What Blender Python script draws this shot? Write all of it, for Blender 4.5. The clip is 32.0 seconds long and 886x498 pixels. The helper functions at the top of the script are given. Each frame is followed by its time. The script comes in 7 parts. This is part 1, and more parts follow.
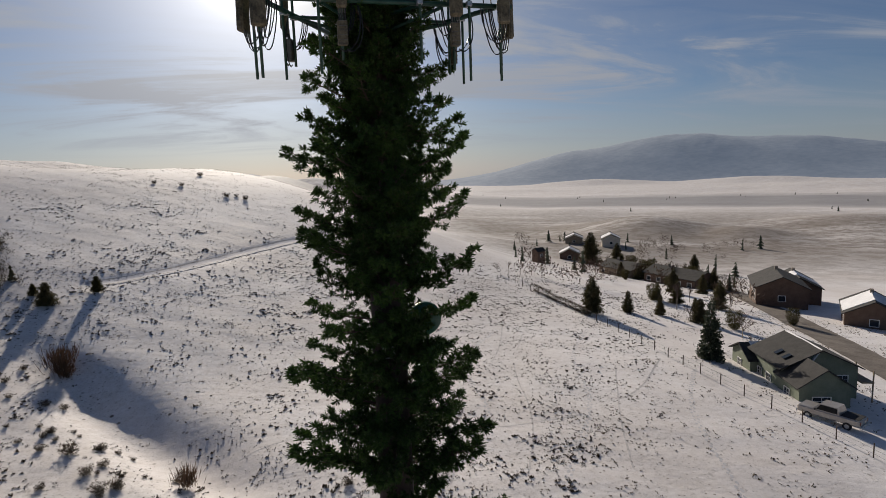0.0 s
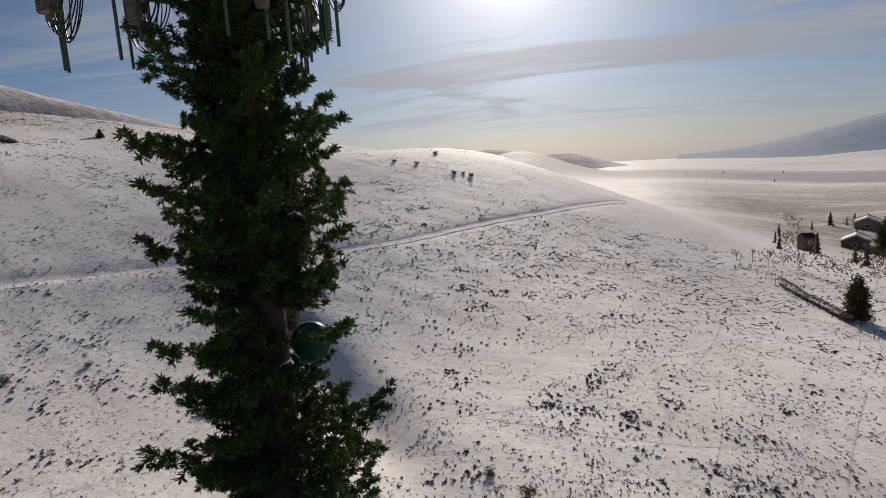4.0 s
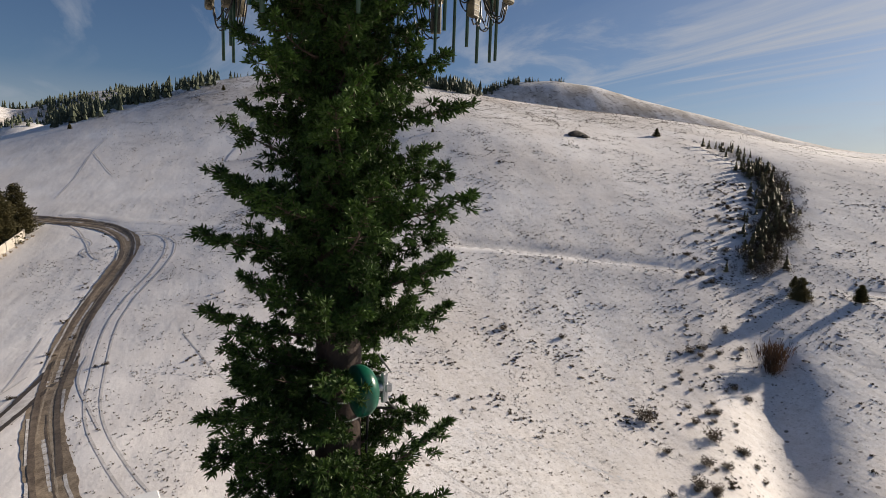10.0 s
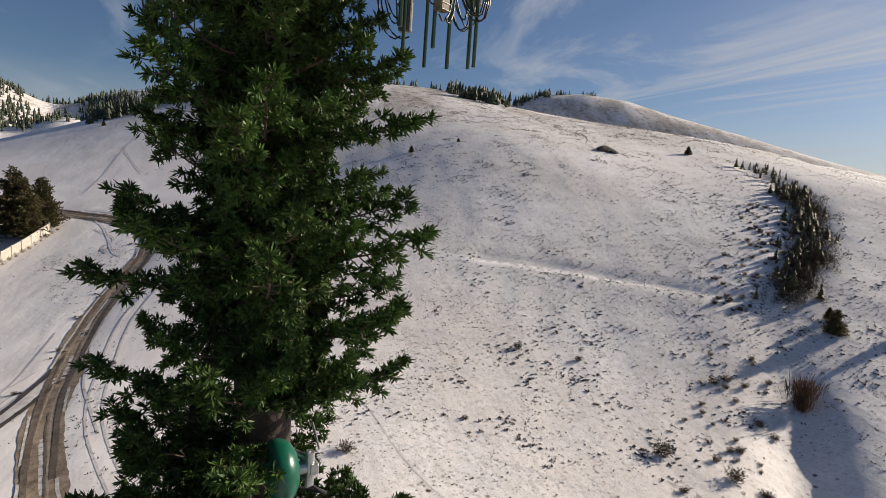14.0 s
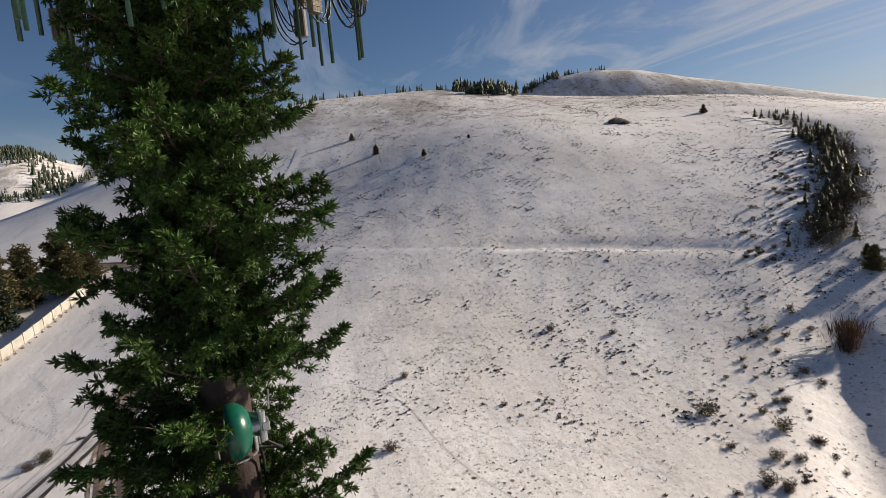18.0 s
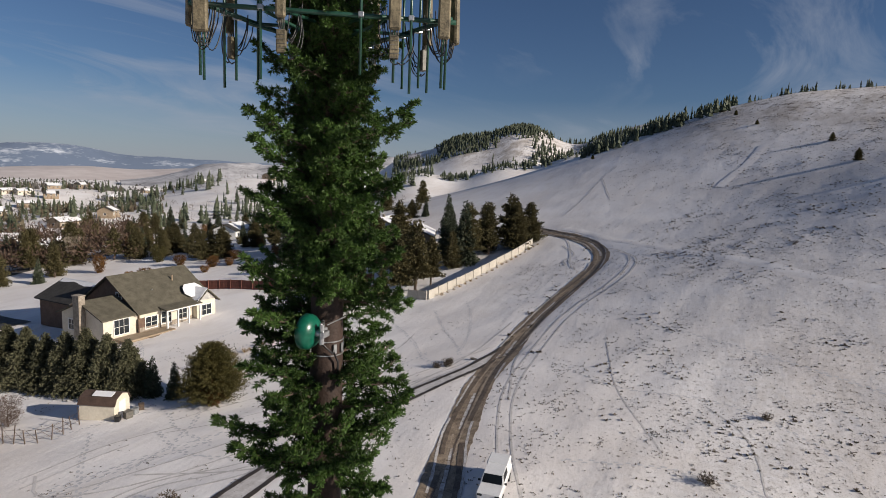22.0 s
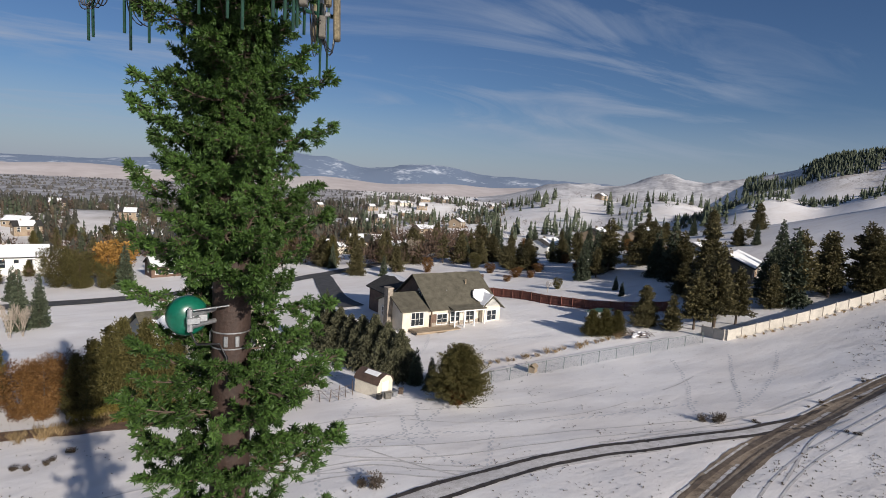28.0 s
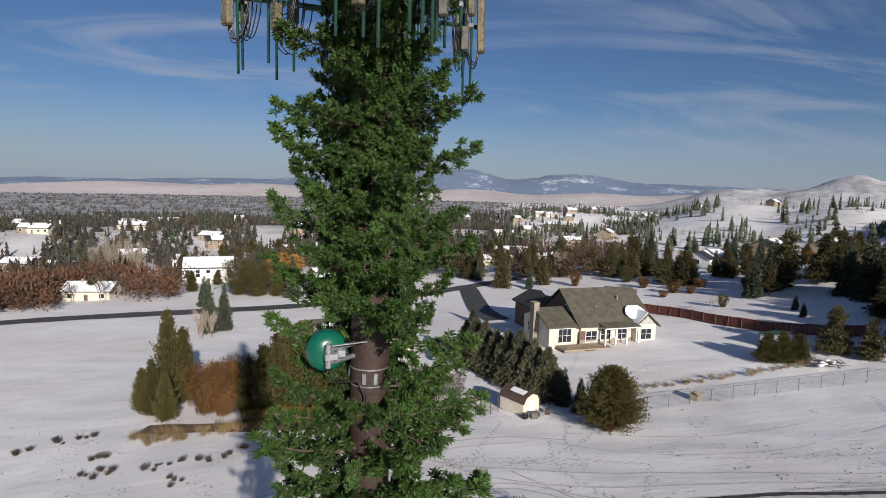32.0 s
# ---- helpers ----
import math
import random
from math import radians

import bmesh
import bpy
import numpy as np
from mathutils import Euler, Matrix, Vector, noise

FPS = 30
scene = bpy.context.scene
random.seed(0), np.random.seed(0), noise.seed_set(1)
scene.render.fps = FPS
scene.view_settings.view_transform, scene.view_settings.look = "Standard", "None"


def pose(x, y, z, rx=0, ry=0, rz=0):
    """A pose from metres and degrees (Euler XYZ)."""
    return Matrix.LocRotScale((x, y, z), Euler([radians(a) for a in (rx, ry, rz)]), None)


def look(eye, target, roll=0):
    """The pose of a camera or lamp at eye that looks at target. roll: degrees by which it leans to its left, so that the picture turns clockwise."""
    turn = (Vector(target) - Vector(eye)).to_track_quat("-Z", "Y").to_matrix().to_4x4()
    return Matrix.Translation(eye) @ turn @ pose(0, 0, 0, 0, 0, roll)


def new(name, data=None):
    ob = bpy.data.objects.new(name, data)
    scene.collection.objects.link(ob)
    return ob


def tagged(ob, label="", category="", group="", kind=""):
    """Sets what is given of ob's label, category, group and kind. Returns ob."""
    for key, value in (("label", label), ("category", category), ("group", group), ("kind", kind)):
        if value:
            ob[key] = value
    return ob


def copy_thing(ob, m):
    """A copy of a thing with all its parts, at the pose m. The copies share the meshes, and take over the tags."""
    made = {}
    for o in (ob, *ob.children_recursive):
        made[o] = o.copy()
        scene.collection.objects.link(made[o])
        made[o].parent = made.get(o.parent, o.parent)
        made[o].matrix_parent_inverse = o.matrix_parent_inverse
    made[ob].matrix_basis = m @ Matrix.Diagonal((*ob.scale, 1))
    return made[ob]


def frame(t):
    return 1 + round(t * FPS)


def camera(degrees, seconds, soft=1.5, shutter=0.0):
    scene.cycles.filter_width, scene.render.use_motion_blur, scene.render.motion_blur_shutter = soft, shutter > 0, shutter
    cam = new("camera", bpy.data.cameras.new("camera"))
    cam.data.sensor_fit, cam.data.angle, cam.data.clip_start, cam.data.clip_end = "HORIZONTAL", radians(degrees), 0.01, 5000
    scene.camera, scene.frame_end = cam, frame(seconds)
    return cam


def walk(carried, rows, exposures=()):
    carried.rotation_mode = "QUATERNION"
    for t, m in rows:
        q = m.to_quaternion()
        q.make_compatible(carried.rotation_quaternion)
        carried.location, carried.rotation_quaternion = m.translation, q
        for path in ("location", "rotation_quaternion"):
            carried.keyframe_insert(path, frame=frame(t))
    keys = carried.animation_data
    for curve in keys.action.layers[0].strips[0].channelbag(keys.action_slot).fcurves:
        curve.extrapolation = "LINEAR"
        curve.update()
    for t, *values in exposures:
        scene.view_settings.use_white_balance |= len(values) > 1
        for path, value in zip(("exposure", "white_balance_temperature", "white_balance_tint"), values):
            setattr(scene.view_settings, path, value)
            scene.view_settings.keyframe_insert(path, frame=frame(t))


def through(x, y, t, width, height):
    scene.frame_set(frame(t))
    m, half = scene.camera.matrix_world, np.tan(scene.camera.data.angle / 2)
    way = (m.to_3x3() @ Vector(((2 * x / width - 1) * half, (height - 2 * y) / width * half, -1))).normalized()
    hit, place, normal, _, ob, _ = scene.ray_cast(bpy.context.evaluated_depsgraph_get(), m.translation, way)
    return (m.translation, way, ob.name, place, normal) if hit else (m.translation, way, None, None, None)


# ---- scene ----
# ---- camera and its path ----
cam = camera(76.2, 32.0, soft=0.5)
PATH = [
    (0, -0.173, -11.487, 17.315, -7.06, -7.82, 2.04),
    (0.5, 0.731, -11.239, 17.643, -3.74, -8.02, 1.30),
    (1, 1.693, -10.960, 17.422, 2.01, -8.16, -0.87),
    (1.5, 2.318, -10.861, 17.280, 3.56, -8.15, 0.35),
    (2, 3.089, -10.757, 17.204, 3.97, -8.20, 1.52),
    (2.5, 3.856, -10.391, 17.145, 7.91, -8.34, 1.08),
    (4.5, 6.565, -7.817, 17.364, 21.61, -9.27, 3.98),
    (5, 6.831, -7.621, 17.158, 28.32, -8.98, 3.70),
    (5.5, 7.237, -7.284, 17.116, 39.17, -8.67, 3.62),
    (6, 7.361, -6.838, 17.085, 47.76, -8.57, 3.66),
    (6.5, 7.713, -6.263, 17.051, 55.62, -8.57, 4.05),
    (7, 8.019, -5.453, 17.064, 58.47, -8.51, 3.98),
    (7.5, 8.123, -4.694, 17.026, 58.81, -8.46, 3.77),
    (8, 8.160, -3.928, 17.012, 61.77, -8.49, 3.29),
    (8.5, 8.246, -3.259, 17.190, 63.58, -8.46, 2.58),
    (9, 8.316, -2.580, 17.186, 63.59, -8.45, 2.37),
    (9.5, 8.304, -1.847, 17.377, 66.23, -8.36, 2.05),
    (10, 8.235, -1.268, 17.371, 71.01, -8.27, -1.88),
    (10.5, 7.991, -1.069, 17.253, 73.79, -8.16, -3.63),
    (11, 7.730, -0.842, 17.194, 74.04, -8.04, -2.66),
    (11.5, 7.449, -0.886, 17.246, 73.96, -7.88, -1.98),
    (12, 7.177, -1.010, 17.518, 73.84, -7.60, 2.40),
    (12.5, 6.986, -0.913, 17.510, 73.74, -7.45, 6.63),
    (13, 6.855, -0.580, 17.575, 73.59, -7.41, 8.13),
    (13.5, 6.788, -0.096, 17.610, 73.74, -7.41, -2.36),
    (14, 6.900, 0.081, 17.657, 73.82, -7.54, -4.10),
    (14.5, 7.157, -0.105, 17.458, 73.56, -7.53, -3.06),
    (16.5, 7.771, -0.419, 17.772, 72.50, -7.26, 6.56),
    (17, 8.039, 0.144, 17.737, 72.78, -7.34, 6.02),
    (17.5, 8.293, 0.790, 17.569, 73.13, -7.44, 5.34),
    (18, 8.199, 1.413, 17.274, 76.12, -7.45, 4.95),
    (18.5, 8.319, 2.077, 17.286, 81.26, -7.52, 3.33),
    (19, 8.896, 2.858, 17.574, 87.80, -7.48, 3.12),
    (19.5, 9.175, 3.953, 17.650, 93.50, -7.55, 3.17),
    (20, 9.571, 4.812, 17.709, 99.08, -7.51, 3.59),
    (20.5, 9.475, 5.867, 17.634, 104.65, -7.51, 3.44),
    (21, 9.118, 6.780, 17.306, 110.39, -7.55, 1.91),
    (21.5, 9.043, 7.631, 17.497, 115.99, -7.59, -1.58),
    (22, 8.866, 8.110, 17.484, 121.16, -7.55, -2.38),
    (22.5, 8.569, 8.228, 17.372, 125.44, -7.42, -1.72),
    (23, 8.197, 8.234, 17.241, 128.62, -7.28, 0.39),
    (23.5, 7.515, 8.341, 17.320, 130.97, -7.10, 7.62),
    (24, 7.000, 8.638, 17.240, 133.83, -7.08, 6.17),
    (24.5, 6.350, 9.112, 17.131, 136.98, -7.15, 2.44),
    (25, 5.781, 9.468, 17.054, 139.99, -7.11, 2.94),
    (25.5, 5.075, 9.904, 17.012, 143.03, -7.21, 2.94),
    (26, 4.238, 10.304, 16.989, 146.19, -7.22, 2.86),
    (26.5, 3.379, 10.519, 16.764, 149.17, -7.27, 2.68),
    (28.5, 0.532, 11.090, 17.024, 155.06, -7.16, -4.15),
    (29, 0.263, 10.969, 17.050, 155.16, -7.06, -3.45),
    (29.5, 0.142, 10.838, 17.028, 155.26, -6.99, -3.66),
    (30, 0.030, 10.546, 17.093, 157.16, -6.85, -2.47),
    (30.5, 0.111, 10.437, 17.227, 159.34, -6.82, -2.28),
    (31, 0.229, 10.275, 17.284, 162.02, -6.77, -2.03),
    (31.5, 0.442, 10.099, 17.295, 165.64, -6.69, -1.67),
    (32, 0.671, 9.842, 17.152, 169.09, -6.66, -1.64),
]
walk(cam, [(t, pose(x, y, z, 90 + pitch, roll, yaw)) for t, x, y, z, yaw, pitch, roll in PATH],
     exposures=[(0, -0.14, 6750, 9), (1, -0.14, 6700, 9), (2.5, -0.18, 6700, 9), (5, -0.06, 6750, 9), (6, 0.04, 6800, 9), (8, 0.20, 6900, 9), (10, 0.34, 7000, 9), (12, 0.36, 7000, 9), (14, 0.42, 7000, 9), (17, 0.36, 7000, 9), (18, 0.36, 6950, 9), (19, 0.08, 6850, 9), (22, 0.10, 6600, 9), (25, 0.22, 6500, 9), (28, 0.20, 6300, 9), (32, 0.16, 6200, 9)])

# ---- sky, sun and exposure ----
SUN_AZ, SUN_EL = 100.0, 21.2
world = bpy.data.worlds.new("world")
scene.world = world
world.use_nodes = True
wn, wl = world.node_tree.nodes, world.node_tree.links
wn.clear()


def wnode(kind, **values):
    n = wn.new(kind)
    for key, value in values.items():
        n.inputs[key].default_value = value
    return n


sky = wn.new("ShaderNodeTexSky")
sky.sky_type, sky.sun_disc = "NISHITA", False
sky.sun_elevation, sky.sun_rotation = radians(SUN_EL), radians(90 - SUN_AZ)
sky.air_density, sky.dust_density, sky.ozone_density, sky.altitude = 1.0, 0.9, 4.0, 1100
# thin cirrus on a plane high above the valley
w_co = wn.new("ShaderNodeTexCoord")
w_sep = wn.new("ShaderNodeSeparateXYZ")
wl.new(w_co.outputs["Generated"], w_sep.inputs[0])
w_up = wn.new("ShaderNodeMath")
w_up.operation, w_up.inputs[1].default_value = "MAXIMUM", 0.02
wl.new(w_sep.outputs["Z"], w_up.inputs[0])
w_lift = wn.new("ShaderNodeMath")
w_lift.operation, w_lift.inputs[1].default_value = "ADD", 0.10
wl.new(w_up.outputs[0], w_lift.inputs[0])
w_px, w_py = wn.new("ShaderNodeMath"), wn.new("ShaderNodeMath")
for node, axis in ((w_px, "X"), (w_py, "Y")):
    node.operation = "DIVIDE"
    wl.new(w_sep.outputs[axis], node.inputs[0])
    wl.new(w_lift.outputs[0], node.inputs[1])
w_plane = wn.new("ShaderNodeCombineXYZ")
wl.new(w_px.outputs[0], w_plane.inputs[0])
wl.new(w_py.outputs[0], w_plane.inputs[1])
w_map = wn.new("ShaderNodeMapping")
w_map.inputs["Rotation"].default_value = (0, 0, radians(-28))
w_map.inputs["Scale"].default_value = (0.48, 1.1, 1)
wl.new(w_plane.outputs[0], w_map.inputs[0])
w_cloud = wnode("ShaderNodeTexNoise", Scale=0.8, Detail=8.0, Roughness=0.60, Distortion=1.5)
wl.new(w_map.outputs[0], w_cloud.inputs["Vector"])
w_ramp = wn.new("ShaderNodeValToRGB")
w_ramp.color_ramp.elements[0].position, w_ramp.color_ramp.elements[1].position = 0.49, 0.72
w_ramp.color_ramp.elements[1].color = (0.86, 0.86, 0.86, 1)
wl.new(w_cloud.outputs["Fac"], w_ramp.inputs[0])
w_low = wn.new("ShaderNodeMapRange")
for key, value in (("From Min", 0.0), ("From Max", 0.13), ("To Min", 0.62), ("To Max", 0.0)):
    w_low.inputs[key].default_value = value
wl.new(w_sep.outputs["Z"], w_low.inputs["Value"])
w_fac = wn.new("ShaderNodeMath")
w_fac.operation, w_fac.use_clamp = "ADD", True
# the streaks come in drifts, with clear sky between
w_drift = wnode("ShaderNodeTexNoise", Scale=0.33, Detail=3.0, Roughness=0.5, Distortion=0.4)
wl.new(w_plane.outputs[0], w_drift.inputs["Vector"])
w_part = wn.new("ShaderNodeMapRange")
for key, value in (("From Min", 0.36), ("From Max", 0.56), ("To Min", 0.10), ("To Max", 1.0)):
    w_part.inputs[key].default_value = value
wl.new(w_drift.outputs["Fac"], w_part.inputs["Value"])
# a thicker sheet of cirrus lies to the south
w_south = wn.new("ShaderNodeMapRange")
for key, value in (("From Min", 0.25), ("From Max", 0.95), ("To Min", 0.0), ("To Max", 0.75)):
    w_south.inputs[key].default_value = value
wl.new(w_sep.outputs["Y"], w_south.inputs["Value"])
w_sheet = wn.new("ShaderNodeMath")
w_sheet.operation = "ADD"
wl.new(w_part.outputs[0], w_sheet.inputs[0])
wl.new(w_south.outputs[0], w_sheet.inputs[1])
w_soft = wn.new("ShaderNodeMapRange")
for key, value in (("From Min", 0.34), ("From Max", 0.60), ("To Min", 0.0), ("To Max", 0.55)):
    w_soft.inputs[key].default_value = value
wl.new(w_cloud.outputs["Fac"], w_soft.inputs["Value"])
w_haze = wn.new("ShaderNodeMath")
w_haze.operation = "MULTIPLY"
wl.new(w_soft.outputs[0], w_haze.inputs[0])
wl.new(w_south.outputs[0], w_haze.inputs[1])
w_veil = wn.new("ShaderNodeMath")
w_veil.operation = "MULTIPLY_ADD"
wl.new(w_ramp.outputs["Color"], w_veil.inputs[0])
wl.new(w_sheet.outputs[0], w_veil.inputs[1])
wl.new(w_haze.outputs[0], w_veil.inputs[2])
# the streaks thin out into the haze above the horizon
w_fade = wn.new("ShaderNodeMapRange")
for key, value in (("From Min", 0.035), ("From Max", 0.12), ("To Min", 0.0), ("To Max", 1.0)):
    w_fade.inputs[key].default_value = value
wl.new(w_sep.outputs["Z"], w_fade.inputs["Value"])
w_thin = wn.new("ShaderNodeMath")
w_thin.operation = "MULTIPLY"
wl.new(w_veil.outputs[0], w_thin.inputs[0])
wl.new(w_fade.outputs[0], w_thin.inputs[1])
wl.new(w_thin.outputs[0], w_fac.inputs[0])
wl.new(w_low.outputs[0], w_fac.inputs[1])
w_mix = wn.new("ShaderNodeMixRGB")
wl.new(w_fac.outputs[0], w_mix.inputs[0])
w_tone = wn.new("ShaderNodeMixRGB")
w_tone.blend_type, w_tone.inputs[0].default_value, w_tone.inputs[2].default_value = "MULTIPLY", 1.0, (0.84, 0.88, 1.0, 1)
wl.new(sky.outputs[0], w_tone.inputs[1])
wl.new(w_tone.outputs[0], w_mix.inputs[1])
w_mix.inputs[2].default_value = (5.9, 6.5, 7.9, 1)
w_back = wnode("ShaderNodeBackground", Strength=0.052)
# the bright hazy ring of sky close round the sun
w_aim = wn.new("ShaderNodeVectorMath")
w_aim.operation = "DOT_PRODUCT"
w_aim.inputs[1].default_value = (math.cos(radians(SUN_AZ)) * math.cos(radians(SUN_EL)), math.sin(radians(SUN_AZ)) * math.cos(radians(SUN_EL)), math.sin(radians(SUN_EL)))
wl.new(w_co.outputs["Generated"], w_aim.inputs[0])
w_near = wn.new("ShaderNodeMath")
w_near.operation, w_near.inputs[1].default_value = "MAXIMUM", 0.0
wl.new(w_aim.outputs["Value"], w_near.inputs[0])
w_ring = w_mix.outputs[0]
for sharp, strong in ((420.0, 60.0), (60.0, 14.0), (9.0, 2.4)):
    w_pow = wn.new("ShaderNodeMath")
    w_pow.operation, w_pow.inputs[1].default_value = "POWER", sharp
    wl.new(w_near.outputs[0], w_pow.inputs[0])
    w_gain = wn.new("ShaderNodeMixRGB")
    w_gain.blend_type = "ADD"
    w_gain.inputs[2].default_value = (strong, strong * 0.96, strong * 0.90, 1)
    wl.new(w_pow.outputs[0], w_gain.inputs[0])
    wl.new(w_ring, w_gain.inputs[1])
    w_ring = w_gain.outputs[0]
wl.new(w_ring, w_back.inputs["Color"])
w_out = wn.new("ShaderNodeOutputWorld")
wl.new(w_back.outputs[0], w_out.inputs[0])

sun = new("sun", bpy.data.lights.new("sun", "SUN"))
sun.data.energy, sun.data.angle, sun.data.color = 5.0, radians(0.6), (1.0, 0.905, 0.80)
az, el = radians(SUN_AZ), radians(SUN_EL)
sun.matrix_world = look((60 * math.cos(az), 60 * math.sin(az), 60 * math.tan(el)), (0, 0, 0))


# ---- materials ----
def surface(name, dark, light, scale=3.0, rough=0.85, bump=0.25, metal=0.0, fine=6.0, spread=0.0, haze_glow=None, worldly=False, stops=(0.35, 0.65)):
    """Two tones in coarse and fine grain with relief; spread varies the tone from piece to piece."""
    m = bpy.data.materials.new(name)
    m.use_nodes = True
    nt = m.node_tree
    n, l = nt.nodes, nt.links
    b = n["Principled BSDF"]
    b.inputs["Roughness"].default_value, b.inputs["Metallic"].default_value = rough, metal
    if worldly:
        src = n.new("ShaderNodeNewGeometry").outputs["Position"]
    else:
        src = n.new("ShaderNodeTexCoord").outputs["Object"]
    big, small = n.new("ShaderNodeTexNoise"), n.new("ShaderNodeTexNoise")
    big.inputs["Scale"].default_value, big.inputs["Detail"].default_value = scale, 5
    small.inputs["Scale"].default_value, small.inputs["Detail"].default_value = scale * fine, 4
    l.new(src, big.inputs["Vector"])
    l.new(src, small.inputs["Vector"])
    mixed = n.new("ShaderNodeMath")
    mixed.operation = "MULTIPLY_ADD"
    mixed.inputs[1].default_value = 0.4
    l.new(small.outputs["Fac"], mixed.inputs[0])
    part_big = n.new("ShaderNodeMath")
    part_big.operation, part_big.inputs[1].default_value = "MULTIPLY", 0.6
    l.new(big.outputs["Fac"], part_big.inputs[0])
    l.new(part_big.outputs[0], mixed.inputs[2])
    ramp = n.new("ShaderNodeValToRGB")
    ramp.color_ramp.elements[0].position, ramp.color_ramp.elements[1].position = stops
    ramp.color_ramp.elements[0].color, ramp.color_ramp.elements[1].color = (*dark, 1), (*light, 1)
    l.new(mixed.outputs[0], ramp.inputs[0])
    out = ramp.outputs[0]
    if spread:
        info, hsv, span = n.new("ShaderNodeObjectInfo"), n.new("ShaderNodeHueSaturation"), n.new("ShaderNodeMapRange")
        span.inputs["To Min"].default_value, span.inputs["To Max"].default_value = 1 - spread, 1 + spread
        l.new(info.outputs["Random"], span.inputs["Value"])
        l.new(span.outputs[0], hsv.inputs["Value"])
        l.new(out, hsv.inputs["Color"])
        out = hsv.outputs[0]
    l.new(out, b.inputs["Base Color"])
    if haze_glow:
        # blue haze kilometres deep, put into the mountain's surface as a faint glow
        b.inputs["Emission Color"].default_value, b.inputs["Emission Strength"].default_value = (*haze_glow, 1), 1.0
    if bump:
        bp = n.new("ShaderNodeBump")
        bp.inputs["Strength"].default_value, bp.inputs["Distance"].default_value = bump, 0.03
        l.new(small.outputs["Fac"], bp.inputs["Height"])
        l.new(bp.outputs[0], b.inputs["Normal"])
    return m


def leafage(name, dark, light, spread=0.15, through=0.25, gloss=0.6):
    """Needles and leaves: two greens by piece, a little light let through."""
    m = bpy.data.materials.new(name)
    m.use_nodes = True
    n, l = m.node_tree.nodes, m.node_tree.links
    b = n["Principled BSDF"]
    b.inputs["Roughness"].default_value, b.inputs["Specular IOR Level"].default_value = gloss, 0.2
    geo, info = n.new("ShaderNodeNewGeometry"), n.new("ShaderNodeObjectInfo")
    co = n.new("ShaderNodeTexCoord")
    tone = n.new("ShaderNodeTexNoise")
    tone.inputs["Scale"].default_value = 1.6
    l.new(co.outputs["Object"], tone.inputs["Vector"])
    mixv = n.new("ShaderNodeMath")
    mixv.operation = "MULTIPLY_ADD"
    mixv.inputs[1].default_value = 0.55
    l.new(geo.outputs["Random Per Island"], mixv.inputs[0])
    half = n.new("ShaderNodeMath")
    half.operation, half.inputs[1].default_value = "MULTIPLY", 0.5
    l.new(tone.outputs["Fac"], half.inputs[0])
    l.new(half.outputs[0], mixv.inputs[2])
    ramp = n.new("ShaderNodeValToRGB")
    ramp.color_ramp.elements[0].position, ramp.color_ramp.elements[1].position = 0.15, 0.85
    ramp.color_ramp.elements[0].color, ramp.color_ramp.elements[1].color = (*dark, 1), (*light, 1)
    l.new(mixv.outputs[0], ramp.inputs[0])
    hsv, span = n.new("ShaderNodeHueSaturation"), n.new("ShaderNodeMapRange")
    span.inputs["To Min"].default_value, span.inputs["To Max"].default_value = 1 - spread, 1 + spread
    l.new(info.outputs["Random"], span.inputs["Value"])
    l.new(span.outputs[0], hsv.inputs["Value"])
    l.new(ramp.outputs[0], hsv.inputs["Color"])
    l.new(hsv.outputs[0], b.inputs["Base Color"])
    if through:
        tr, mx = n.new("ShaderNodeBsdfTranslucent"), n.new("ShaderNodeMixShader")
        mx.inputs[0].default_value = through
        l.new(hsv.outputs[0], tr.inputs["Color"])
        l.new(b.outputs[0], mx.inputs[1])
        l.new(tr.outputs[0], mx.inputs[2])
        l.new(mx.outputs[0], n["Material Output"].inputs["Surface"])
    return m


